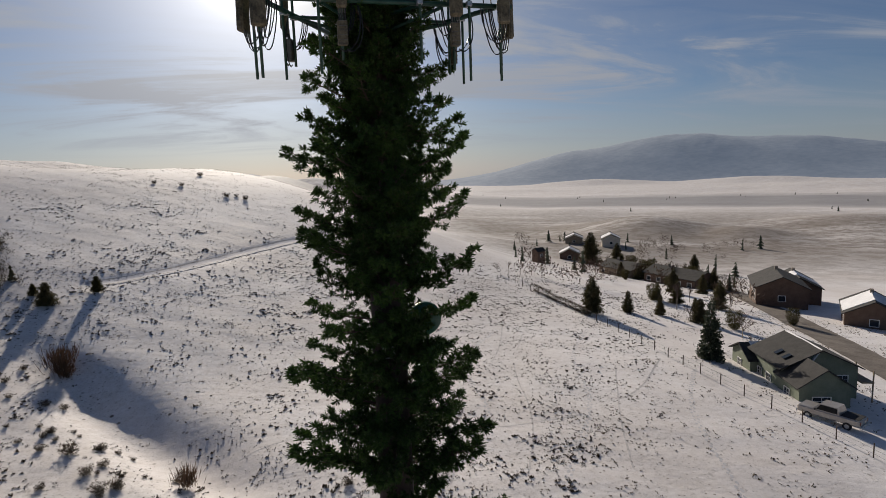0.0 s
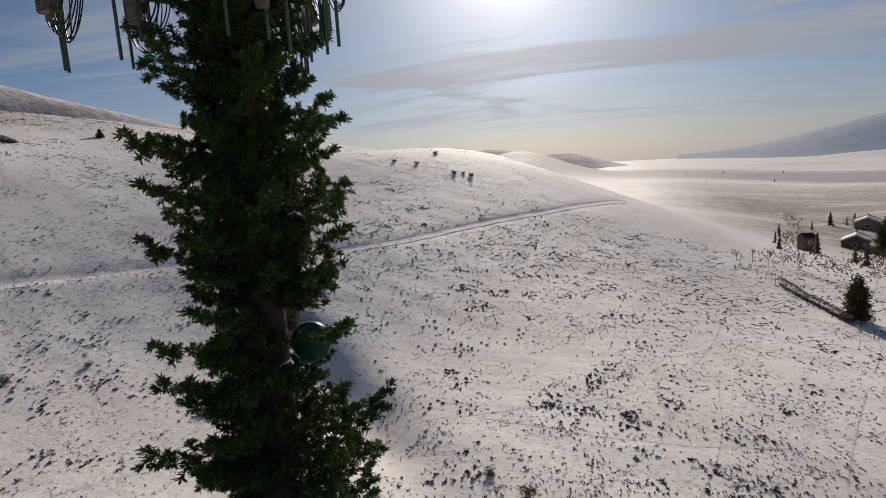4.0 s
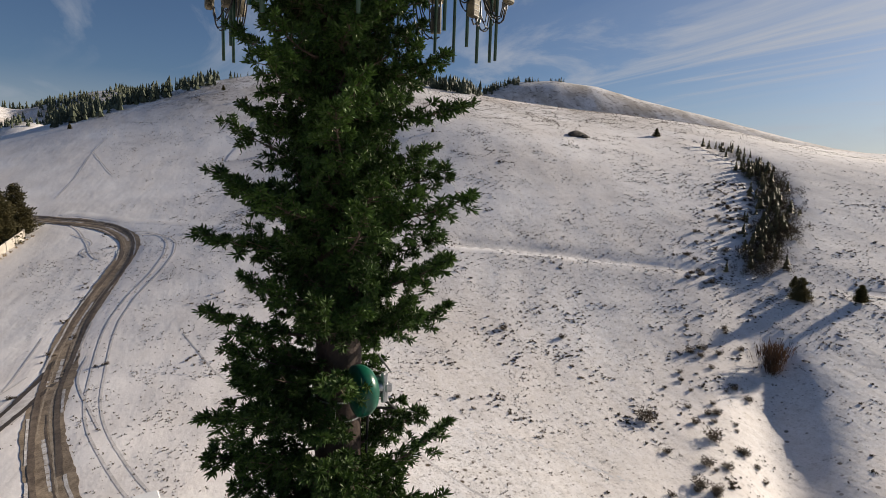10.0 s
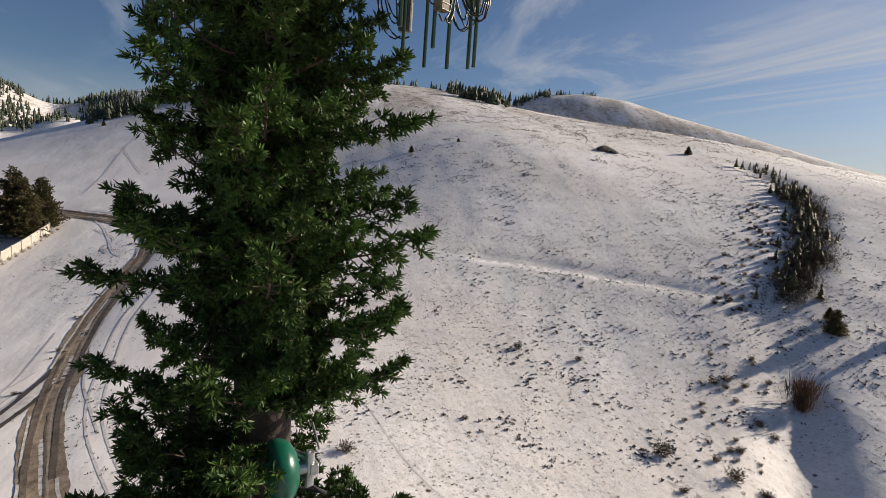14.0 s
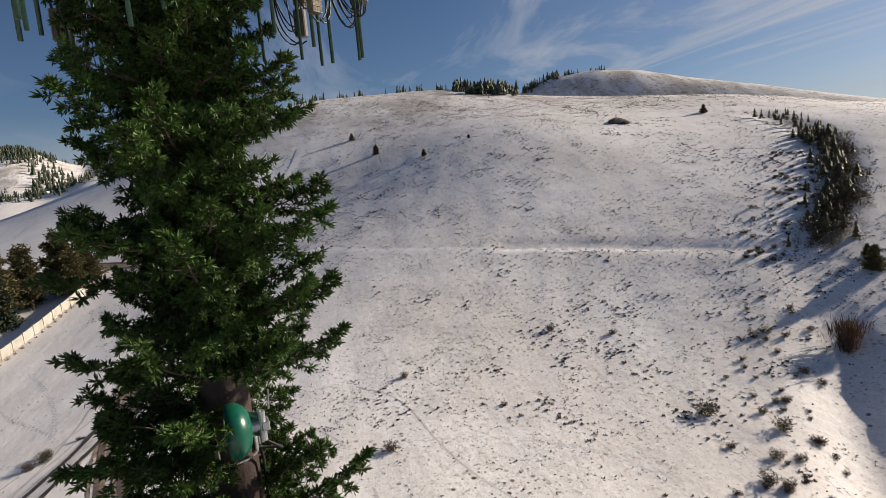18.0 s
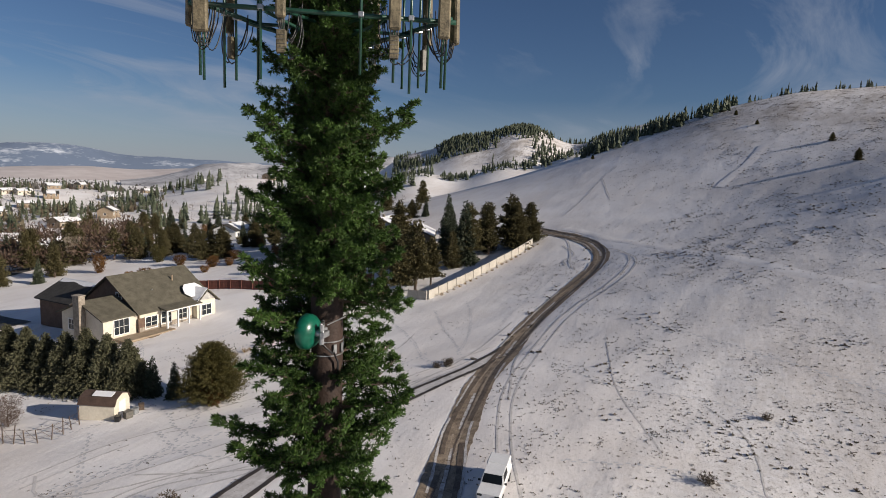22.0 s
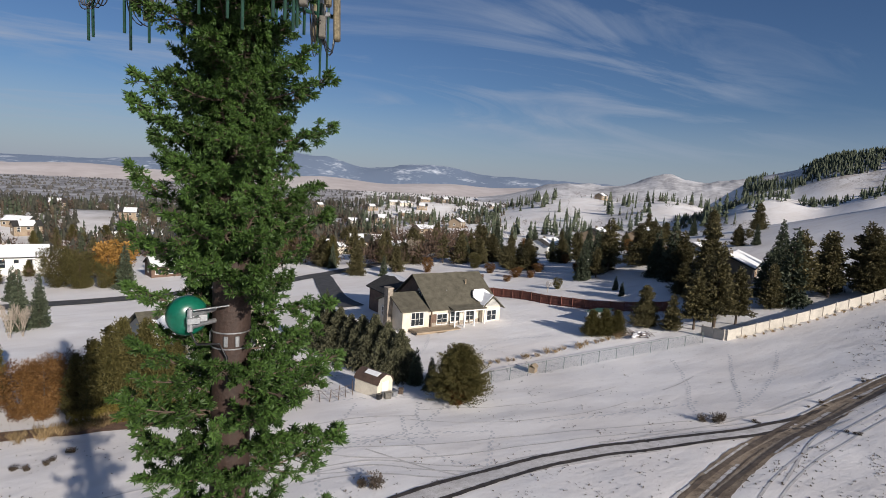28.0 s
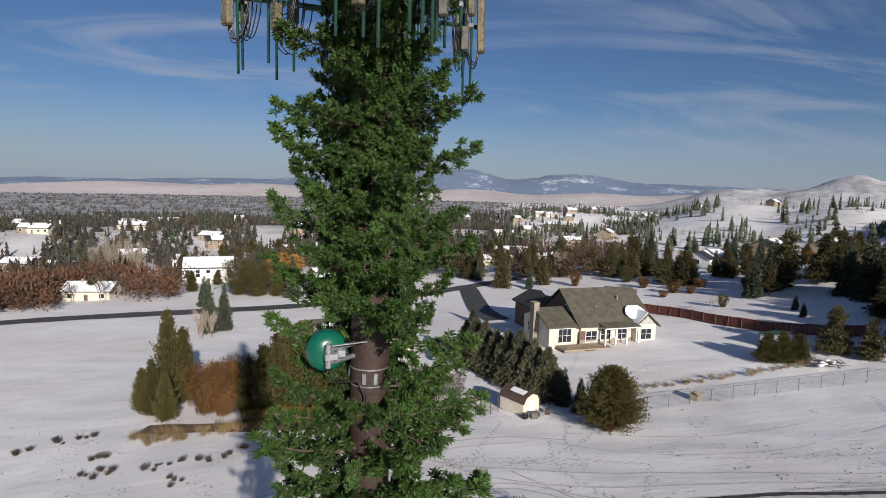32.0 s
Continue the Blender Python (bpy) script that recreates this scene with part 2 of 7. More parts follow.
def snow_ground():
    """Thin snow over dry grass: stubble showing through, drifts, and wooded suburbs far down the valley."""
    m = bpy.data.materials.new("snow_over_grass")
    m.use_nodes = True
    n, l = m.node_tree.nodes, m.node_tree.links
    b = n["Principled BSDF"]
    b.inputs["Roughness"].default_value, b.inputs["Specular IOR Level"].default_value = 0.78, 0.16
    pos = n.new("ShaderNodeNewGeometry").outputs["Position"]

    def noisy(scale, detail=4, rough=0.55, stretch=None):
        t = n.new("ShaderNodeTexNoise")
        t.inputs["Scale"].default_value, t.inputs["Detail"].default_value, t.inputs["Roughness"].default_value = scale, detail, rough
        if stretch:
            mp = n.new("ShaderNodeMapping")
            mp.inputs["Scale"].default_value, mp.inputs["Rotation"].default_value = stretch[0], (0, 0, radians(stretch[1]))
            l.new(pos, mp.inputs[0])
            l.new(mp.outputs[0], t.inputs["Vector"])
        else:
            l.new(pos, t.inputs["Vector"])
        return t.outputs["Fac"]

    def remap(v, a, c, lo=0.0, hi=1.0):
        r = n.new("ShaderNodeMapRange")
        r.inputs["From Min"].default_value, r.inputs["From Max"].default_value = a, c
        r.inputs["To Min"].default_value, r.inputs["To Max"].default_value = lo, hi
        l.new(v, r.inputs["Value"])
        return r.outputs[0]

    def math2(op, a, c):
        x = n.new("ShaderNodeMath")
        x.operation = op
        for i, v in enumerate((a, c)):
            if isinstance(v, (int, float)):
                x.inputs[i].default_value = v
            else:
                l.new(v, x.inputs[i])
        return x.outputs[0]

    def blend(f, a, c):
        x = n.new("ShaderNodeMixRGB")
        for i, v in enumerate((f, a, c)):
            if isinstance(v, tuple):
                x.inputs[i].default_value = (*v, 1)
            elif isinstance(v, (int, float)):
                x.inputs[i].default_value = v
            else:
                l.new(v, x.inputs[i])
        return x.outputs[0]

    snow = blend(remap(noisy(0.05, 5), 0.35, 0.65), SNOW_DULL, SNOW_CLEAN)
    snow = blend(remap(noisy(0.35, 6, 0.6, ((0.35, 1.4, 1.0), 20)), 0.52, 0.75, 0, 0.22), snow, (0.42, 0.36, 0.30))
    # stubble: fine specks, thick in patches
    patch = remap(noisy(0.028, 5, 0.6), 0.36, 0.66)
    sep = n.new("ShaderNodeSeparateXYZ")
    l.new(pos, sep.inputs[0])
    upland = math2("MULTIPLY", remap(sep.outputs["Z"], -8.5, -3.8, 0.30, 1.0), math2("MULTIPLY", remap(sep.outputs["Y"], -10, 10, 0.16, 1.0), remap(sep.outputs["Z"], -1, 10, 1.0, 0.55)))
    snow = blend(math2("MULTIPLY", upland, remap(noisy(1.3, 7, 0.75), 0.40, 0.62, 0, 0.36)), snow, (0.52, 0.46, 0.39))
    speck = math2("MULTIPLY", remap(noisy(1.9, 8, 0.78), 0.575, 0.62), math2("MULTIPLY", upland, remap(patch, 0, 1, 0.35, 1.0)))
    speck2 = math2("MULTIPLY", remap(noisy(5.5, 5, 0.75), 0.55, 0.61, 0, 1.0), math2("MULTIPLY", upland, remap(patch, 0, 1, 0.25, 1.0)))

    def dotted(scale, size):
        v = n.new("ShaderNodeTexVoronoi")
        v.inputs["Scale"].default_value = scale
        l.new(pos, v.inputs["Vector"])
        shade = n.new("ShaderNodeSeparateColor")
        l.new(v.outputs["Color"], shade.inputs[0])
        return math2("MULTIPLY", remap(v.outputs["Distance"], size, size * 0.6), remap(shade.outputs[0], 0.35, 0.6))

    # single tufts of grass, each a dark dot in the snow
    dots = math2("MAXIMUM", math2("MULTIPLY", dotted(0.9, 0.20), remap(noisy(0.06, 5, 0.6), 0.42, 0.58)), math2("MULTIPLY", dotted(2.3, 0.26), remap(noisy(0.11, 5, 0.6), 0.44, 0.60, 0.1, 1.0)))
    near = blend(math2("MAXIMUM", math2("MULTIPLY", math2("MAXIMUM", speck, speck2), 0.42), math2("MULTIPLY", dots, upland)), snow, (0.10, 0.074, 0.050))
    high = math2("MULTIPLY", remap(sep.outputs["Z"], 24, 40), remap(sep.outputs["X"], 10, -20))
    near = blend(math2("MULTIPLY", high, remap(noisy(0.045, 8, 0.72, ((0.6, 1.4, 1.0), 24)), 0.44, 0.60, 0.0, 0.62)), near, (0.30, 0.245, 0.19))
    near = blend(math2("MULTIPLY", high, remap(noisy(0.35, 7, 0.75), 0.54, 0.62, 0.0, 0.7)), near, (0.11, 0.085, 0.06))
    # beyond the fields: trees, roofs and streets mixed with snow
    dist = n.new("ShaderNodeVectorMath")
    dist.operation = "LENGTH"
    l.new(pos, dist.inputs[0])
    plain = math2("MULTIPLY", math2("MULTIPLY", remap(sep.outputs["Y"], 120, 260), remap(sep.outputs["X"], 20, 90)), remap(dist.outputs["Value"], 850, 480, 0.12, 0.8))
    near = blend(math2("MULTIPLY", plain, remap(noisy(0.011, 7, 0.7, ((0.6, 1.5, 1.0), 25)), 0.35, 0.50, 0.30, 0.95)), near, (0.15, 0.118, 0.09))
    near = blend(math2("MULTIPLY", plain, remap(noisy(0.13, 8, 0.75), 0.46, 0.56, 0, 0.75)), near, (0.17, 0.135, 0.105))
    # blue-grey band: shade over the far southern land, put into the colour
    shade_band = math2("MULTIPLY", math2("MULTIPLY", remap(dist.outputs["Value"], 850, 980), remap(dist.outputs["Value"], 1450, 1250)), remap(sep.outputs["Y"], 250, 500, 0, 0.65))
    near = blend(shade_band, near, (0.17, 0.172, 0.19))
    east = math2("ADD", sep.outputs["X"], math2("MULTIPLY", sep.outputs["Y"], -0.32))
    town = math2("MULTIPLY", math2("MULTIPLY", remap(dist.outputs["Value"], 230, 560, 0.0, 0.9), remap(sep.outputs["Y"], -100, -240)), remap(east, -40, 70))
    town_tex = blend(remap(noisy(0.022, 8, 0.75, ((1, 1, 1), 0)), 0.42, 0.58), (0.075, 0.070, 0.072), (0.46, 0.45, 0.47))
    near = blend(town, near, town_tex)
    l.new(near, b.inputs["Base Color"])
    bp = n.new("ShaderNodeBump")
    bp.inputs["Strength"].default_value, bp.inputs["Distance"].default_value = 0.6, 0.07
    hgt = math2("ADD", math2("ADD", math2("MULTIPLY", noisy(1.1, 8, 0.72), 1.0), math2("MULTIPLY", noisy(0.16, 6, 0.6, ((0.5, 1.3, 1.0), 24)), 4.0)), math2("MULTIPLY", speck, 0.5))
    l.new(hgt, bp.inputs["Height"])
    l.new(bp.outputs[0], b.inputs["Normal"])
    return m


SNOW_CLEAN, SNOW_DULL = (0.88, 0.855, 0.85), (0.77, 0.725, 0.70)
M_GROUND = snow_ground()
M_SNOW = surface("snow", (0.72, 0.72, 0.74), (0.83, 0.83, 0.84), 2.0, 0.9, 0.4)
M_MUD = surface("mud", (0.125, 0.090, 0.060), (0.38, 0.30, 0.215), 1.3, 0.7, 0.6, worldly=True)
M_RUT = surface("wet_rut", (0.026, 0.021, 0.018), (0.095, 0.074, 0.056), 1.5, 0.55, 0.5, worldly=True)
M_SLUSH = surface("churned_snow", (0.30, 0.25, 0.21), (0.72, 0.70, 0.69), 1.4, 0.85, 0.6, worldly=True)
M_PACKED = surface("wind_packed_snow", SNOW_DULL, SNOW_CLEAN, 0.8, 0.9, 0.5, worldly=True)
M_TRACK = surface("pressed_snow", (0.46, 0.43, 0.41), (0.70, 0.67, 0.66), 1.4, 0.85, 0.5, worldly=True)
M_RUTMUD = surface("damp_rut", (0.070, 0.050, 0.036), (0.20, 0.155, 0.115), 1.6, 0.65, 0.5, worldly=True)
M_MULCH = surface("brown_mulch", (0.075, 0.042, 0.028), (0.19, 0.115, 0.075), 1.6, 0.95, 0.7, worldly=True)
M_ASPHALT = surface("asphalt", (0.035, 0.035, 0.038), (0.09, 0.088, 0.088), 0.6, 0.8, 0.2, worldly=True)
M_TRUNK = surface("brown_trunk_paint", (0.026, 0.015, 0.011), (0.052, 0.030, 0.022), 2.5, 0.7, 0.5)
M_BARK = surface("bark", (0.05, 0.035, 0.025), (0.14, 0.10, 0.075), 4.0, 0.9, 0.6)
M_PALEBARK = surface("pale_bark", (0.22, 0.18, 0.14), (0.42, 0.36, 0.30), 3.0, 0.9, 0.4)
M_REDTWIG = surface("red_twigs", (0.070, 0.048, 0.038), (0.15, 0.108, 0.085), 3.0, 0.9, 0.3)
M_PLASTIC = leafage("plastic_needles", (0.012, 0.030, 0.009), (0.072, 0.130, 0.028), 0.2, 0.12, 0.5)
M_SPRUCE = leafage("spruce_needles", (0.028, 0.038, 0.024), (0.098, 0.112, 0.070), 0.2, 0.12)
M_HEDGE = leafage("hedge_spruce_needles", (0.050, 0.052, 0.030), (0.160, 0.154, 0.090), 0.2, 0.12)
M_PINE = leafage("pine_needles", (0.045, 0.043, 0.020), (0.150, 0.126, 0.058), 0.22, 0.15)
M_CEDAR = leafage("olive_cedar_leaves", (0.045, 0.043, 0.014), (0.125, 0.105, 0.036), 0.15, 0.15)
M_BOXHEDGE = leafage("clipped_hedge_leaves", (0.075, 0.060, 0.014), (0.21, 0.165, 0.040), 0.15, 0.15)
M_RUSSET = leafage("russet_leaves", (0.085, 0.042, 0.014), (0.22, 0.115, 0.040), 0.2, 0.2)
M_WILLOW = leafage("gold_willow_twigs", (0.22, 0.11, 0.025), (0.46, 0.26, 0.07), 0.1, 0.2)
M_SAGE = leafage("dry_shrub", (0.040, 0.030, 0.022), (0.125, 0.095, 0.065), 0.25, 0.15)
M_TUFT = leafage("dry_tufts", (0.055, 0.042, 0.030), (0.16, 0.125, 0.085), 0.2, 0.1)
M_STRAW = leafage("dry_grass", (0.16, 0.11, 0.055), (0.36, 0.26, 0.14), 0.2, 0.2)
M_PIPE = surface("green_pipe_paint", (0.010, 0.042, 0.028), (0.024, 0.082, 0.055), 6.0, 0.32, 0.05, 0.0)
M_DISH = surface("green_dish_paint", (0.003, 0.075, 0.045), (0.008, 0.12, 0.074), 2.0, 0.28, 0.03)
M_PANEL = surface("bark_camouflage_wrap", (0.060, 0.050, 0.030), (0.22, 0.18, 0.11), 5.0, 0.7, 0.3, stops=(0.38, 0.62))
M_UNIT = surface("grey_radio_housing", (0.07, 0.066, 0.058), (0.17, 0.155, 0.13), 8.0, 0.5, 0.1)
M_CABLE = surface("black_cable", (0.008, 0.008, 0.009), (0.02, 0.02, 0.022), 8.0, 0.45, 0.05)
M_STEEL = surface("galvanised_steel", (0.35, 0.36, 0.37), (0.58, 0.59, 0.60), 9.0, 0.4, 0.08, 0.8)
M_WIRE = surface("fence_steel", (0.10, 0.13, 0.125), (0.19, 0.23, 0.22), 9.0, 0.5, 0.05, 0.4)
M_ROOF = surface("olive_shingles", (0.060, 0.054, 0.038), (0.125, 0.112, 0.082), 1.2, 0.9, 0.5, spread=0.12)
M_ROOFDARK = surface("dark_shingles", (0.018, 0.017, 0.016), (0.046, 0.043, 0.041), 1.2, 0.9, 0.5)
M_CREAM = surface("cream_siding", (0.56, 0.50, 0.40), (0.70, 0.64, 0.53), 0.8, 0.8, 0.15)
M_TAN = surface("tan_siding", (0.24, 0.18, 0.12), (0.34, 0.265, 0.185), 0.8, 0.8, 0.15)
M_WHITE = surface("white_trim", (0.66, 0.65, 0.62), (0.80, 0.79, 0.77), 2.0, 0.6, 0.05)
M_BROWN = surface("redbrown_siding", (0.10, 0.060, 0.042), (0.17, 0.108, 0.075), 1.0, 0.8, 0.2)
M_SAGEWALL = surface("sage_green_siding", (0.14, 0.165, 0.115), (0.20, 0.225, 0.165), 0.8, 0.8, 0.15)
M_ROCK = surface("dark_lichen_rock", (0.035, 0.03, 0.026), (0.11, 0.095, 0.08), 1.6, 0.9, 0.8)
M_STONE = surface("field_stone", (0.16, 0.13, 0.10), (0.38, 0.33, 0.27), 2.5, 0.9, 0.7)
M_REDWOOD = surface("redwood_boards", (0.10, 0.032, 0.024), (0.19, 0.070, 0.050), 2.0, 0.8, 0.3, spread=0.2)
M_WALLPANEL = surface("pale_wall_panel", (0.36, 0.33, 0.285), (0.50, 0.46, 0.40), 0.9, 0.8, 0.2, spread=0.06)
M_GLASS = bpy.data.materials.new("window_glass")
M_GLASS.use_nodes = True
g = M_GLASS.node_tree.nodes["Principled BSDF"]
g.inputs["Base Color"].default_value, g.inputs["Roughness"].default_value = (0.02, 0.025, 0.03, 1), 0.06
M_RUBBER = surface("tyre_rubber", (0.012, 0.012, 0.012), (0.03, 0.03, 0.03), 5.0, 0.8, 0.1)
M_CARWHITE = surface("white_car_paint", (0.68, 0.68, 0.68), (0.78, 0.78, 0.78), 1.0, 0.22, 0.0)
M_CARTAN = surface("silver_car_paint", (0.36, 0.33, 0.30), (0.46, 0.43, 0.39), 1.0, 0.25, 0.0, 0.3)
M_GREENTIN = surface("green_tin_roof", (0.03, 0.10, 0.055), (0.05, 0.15, 0.085), 2.0, 0.5, 0.1)
# valley haze put into the two far ranges: bluish base tones plus a glow
M_MOUNT = surface("hazy_wooded_mountain", (0.10, 0.12, 0.14), (0.20, 0.22, 0.24), 0.005, 1.0, 0.0, worldly=True, haze_glow=(0.064, 0.088, 0.132))
M_MOUNTPEAK = surface("hazy_snow_streaked_mountain", (0.125, 0.16, 0.225), (0.55, 0.58, 0.63), 0.0055, 1.0, 0.0, worldly=True, stops=(0.54, 0.68), haze_glow=(0.022, 0.032, 0.050))
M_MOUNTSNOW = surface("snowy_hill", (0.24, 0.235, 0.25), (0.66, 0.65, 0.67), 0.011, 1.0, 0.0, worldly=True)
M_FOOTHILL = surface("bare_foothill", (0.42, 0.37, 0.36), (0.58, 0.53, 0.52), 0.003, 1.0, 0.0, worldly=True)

# ---- helpers for meshes ----
rng = np.random.default_rng(7)


def mesh_of(name, verts, faces, *mats, smooth=False):
    me = bpy.data.meshes.new(name)
    me.from_pydata([tuple(v) for v in verts], [], [tuple(f) for f in faces])
    for m in mats:
        me.materials.append(m)
    if smooth:
        me.polygons.foreach_set("use_smooth", [True] * len(me.polygons))
    me.update()
    return me


def part(name, bm, material, parent=None, label="", smooth=False):
    """Links a bmesh or a mesh as one object, under a thing or a part."""
    if isinstance(bm, bmesh.types.BMesh):
        me = bpy.data.meshes.new(name)
        bm.normal_update()
        bm.to_mesh(me)
        bm.free()
        if smooth:
            me.polygons.foreach_set("use_smooth", [True] * len(me.polygons))
    else:
        me = bm
    if material and not me.materials:
        me.materials.append(material)
    ob = new(name, me)
    if parent:
        ob.parent = parent
    if label:
        ob["label"] = label
    return ob


def thing(name, label, category, place=(0, 0, 0), turn=0.0, group="", kind=""):
    ob = new(name)
    ob.empty_display_size = 0.3
    ob.matrix_basis = pose(*place, 0, 0, turn)
    return tagged(ob, label, category, group, kind)


def box(bm, size, at=(0, 0, 0), turn=None, bevel=0.0):
    m = Matrix.Translation(at) @ (turn if turn else Matrix()) @ Matrix.Diagonal((*size, 1))
    r = bmesh.ops.create_cube(bm, size=1, matrix=m)
    if bevel:
        edges = list({e for v in r["verts"] for e in v.link_edges})
        bmesh.ops.bevel(bm, geom=edges, offset=bevel, segments=1, affect="EDGES")
    return bm


def boxed(*args, **kw):
    return box(bmesh.new(), *args, **kw)


def rod(bm, a, b, r0, r1=None, sides=8):
    a, b = Vector(a), Vector(b)
    d = b - a
    m = Matrix.Translation((a + b) / 2) @ d.to_track_quat("Z", "Y").to_matrix().to_4x4()
    bmesh.ops.create_cone(bm, cap_ends=True, segments=sides, radius1=r0, radius2=r0 if r1 is None else r1, depth=d.length, matrix=m)
    return bm


def rodded(*args, **kw):
    return rod(bmesh.new(), *args, **kw)


def tube(points, radius, name="cable", sides=6):
    """A bent tube along points, as verts and faces of a mesh."""
    pts = [Vector(p) for p in points]
    verts, faces = [], []
    for i, p in enumerate(pts):
        d = (pts[min(i + 1, len(pts) - 1)] - pts[max(i - 1, 0)]).normalized()
        u = d.orthogonal().normalized()
        v = d.cross(u)
        verts += [p + radius * (math.cos(a) * u + math.sin(a) * v) for a in (2 * math.pi * k / sides for k in range(sides))]
    for i in range(len(pts) - 1):
        for k in range(sides):
            a, b = i * sides + k, i * sides + (k + 1) % sides
            faces.append((a, b, b + sides, a + sides))
    return mesh_of(name, verts, faces, smooth=True)


def prisms(segments):
    """Three-sided sticks: rows of start, end, radius at each."""
    verts, faces = [], []
    for a, b, r0, r1 in segments:
        d = (b - a).normalized()
        u = d.orthogonal().normalized()
        v = d.cross(u)
        i = len(verts)
        for p, r in ((a, r0), (b, r1)):
            verts += [p + r * (math.cos(q) * u + math.sin(q) * v) for q in (0, 2.094, 4.189)]
        faces += [(i, i + 1, i + 4, i + 3), (i + 1, i + 2, i + 5, i + 4), (i + 2, i, i + 3, i + 5)]
    return verts, faces


# ---- the lie of the land ----
PLAIN = (-16.22, -4.06, 1.40)
KNOLLS = [(-20, 0, 5.7), (-30, 35, -5.5), (-45, 60, 5.7), (-35, -30, 0.1), (-65, -35, -1.2), (-75, 10, 4.6), (-75, 60, -2.9), (-100, -25, 1.3), (-50, -75, 2.0), (0, -50, 2.8), (20, 30, 3.7), (40, 60, 0.2), (-20, 90, -2.3), (-110, 50, 10.0)]
HILLS = [(-190, 40, 16.0), (-130, 110, -27.5), (-200, -60, -0.8), (-180, 140, 43.5), (-240, -10, 29.8), (-110, 190, 9.3), (-300, 130, 2.1), (-120, -130, 5.5), (0, -180, 2.7), (120, -90, 6.3), (130, 60, 6.2), (40, 180, -11.0), (-50, 150, 32.4), (-280, -170, 4.3), (-300, 60, 18.3), (200, 180, -0.5)]


def smooth01(a, b, v):
    t = np.clip((v - a) / (b - a), 0, 1)
    return t * t * (3 - 2 * t)


# how the brow of the near hill rises or dips along its length: azimuth, metres
BROW = [(112, 0), (118, 0.0), (124, -4.5), (130, -7.6), (140, -8.0), (148, -8.0), (154, -7.0), (160, -5.0), (164, -2.5), (170, -2.0), (174, -1.0), (178, 0.8), (184, 1.5), (190, 0)]


def near_land(x, y):
    z = PLAIN[0] + PLAIN[1] * x / 100 + PLAIN[2] * y / 100
    for a, b, h in KNOLLS:
        z = z + h * np.exp(-((x - a) ** 2 + (y - b) ** 2) / (2 * 28.0 ** 2))
    for a, b, h in ((-100, 162, -5.0), (-82, 172, -3.5), (-44, 182, 3.0)):
        z = z + h * np.exp(-((x - a) ** 2 + (y - b) ** 2) / (2 * 26.0 ** 2))
    for a, b, h in HILLS:
        z = z + h * np.exp(-((x - a) ** 2 + (y - b) ** 2) / (2 * 80.0 ** 2))
    r, azimuth = np.hypot(x, y), np.degrees(np.arctan2(y, x)) % 360
    return z + np.interp(azimuth, [b[0] for b in BROW], [b[1] for b in BROW]) * np.exp(-((r - 245) / 55) ** 2)


# ridges beyond the fields: azimuth, crest above the eye in degrees, half width in degrees, distance, depth
RIDGES = [(190, 5.5, 12, 900, 300), (203, 4.7, 7, 900, 280), (209, 3.2, 5.5, 900, 260), (214, 1.7, 5, 900, 240), (197, 2.6, 6, 390, 110), (204, 1.3, 8, 400, 110), (213, 0.1, 7, 420, 110),
          (222, -0.9, 8, 560, 150), (231, -0.45, 9, 640, 170), (246, -1.5, 12, 760, 170), (100, 0.2, 6, 1100, 260), (63, -4.1, 6, 430, 80), (54, -4.9, 4, 400, 60), (46, -3.7, 6, 560, 100), (37, -3.3, 7, 640, 110), (72, -3.0, 6, 800, 120), (45, -1.35, 9, 1900, 110), (60, -1.75, 8, 1750, 100), (74, -1.6, 6, 1900, 120), (36, -1.0, 7, 2100, 140), (54, -1.0, 6, 2700, 160), (68, -0.9, 6, 2750, 160)]


# the hill behind the near brow: azimuth, crest above the eye in degrees
BACK = [(100, -6), (106, -2), (111, 0.2), (116, 0.9), (121, 1.8), (126, 2.6), (130, 3.6), (136, 5.3), (141, 6.6), (146, 8.1), (150, 8.6), (154, 8.3), (160, 6.2), (166, 2.5), (174, -4)]


def far_land(r, azimuth):
    floor = -19 - 0.0125 * r
    rise = 0
    for a, e, w, d, depth in RIDGES:
        top = 17 + d * math.tan(radians(e)) - (-19 - 0.0125 * d)
        rise = rise + (np.clip(top, 0, None) * np.exp(-((azimuth - a) / w) ** 2 - ((r - d) / depth) ** 2)) ** 3
    top = 17 + 430 * np.tan(np.radians(np.interp(azimuth, [b[0] for b in BACK], [b[1] for b in BACK]))) + 24.4
    rise = rise + (np.clip(top, 0, None) * np.exp(-((r - 430) / 125) ** 2)) ** 3
    return floor + rise ** (1 / 3.0)


GULLY = [(-4, 22), (-13.4, 31.4), (-24, 40.3), (-32.3, 47.4), (-43, 56), (-51, 65), (-63, 83), (-82, 100), (-104, 107)]
MUD_ROAD = [(-17, -7.5), (-24, -10.3), (-30, -13.2), (-43, -17.3), (-52, -18.6), (-62, -19.6), (-72, -19.6), (-82, -18.4), (-91, -18.8), (-98, -21.5), (-103.5, -26), (-107, -31), (-112, -38), (-118, -47)]
FORK = [(-55, -18.6), (-49, -18.9), (-42, -20.2), (-34, -21.6), (-26, -22.7), (-17, -22.2), (-6, -20.5), (6, -19)]
BENCH = [(-112, -33), (-98, -14), (-86, 1), (-76, 14), (-70, 26), (-64, 40), (-55, 54), (-47, 61)]
LEDGE = [(-70, 29), (-66, 38), (-58, 50), (-51, 58)]
HILL_TRACK = [(-39, 69), (-33, 76), (-28, 85), (-21, 99), (-11, 114), (-2, 132), (6, 150)]


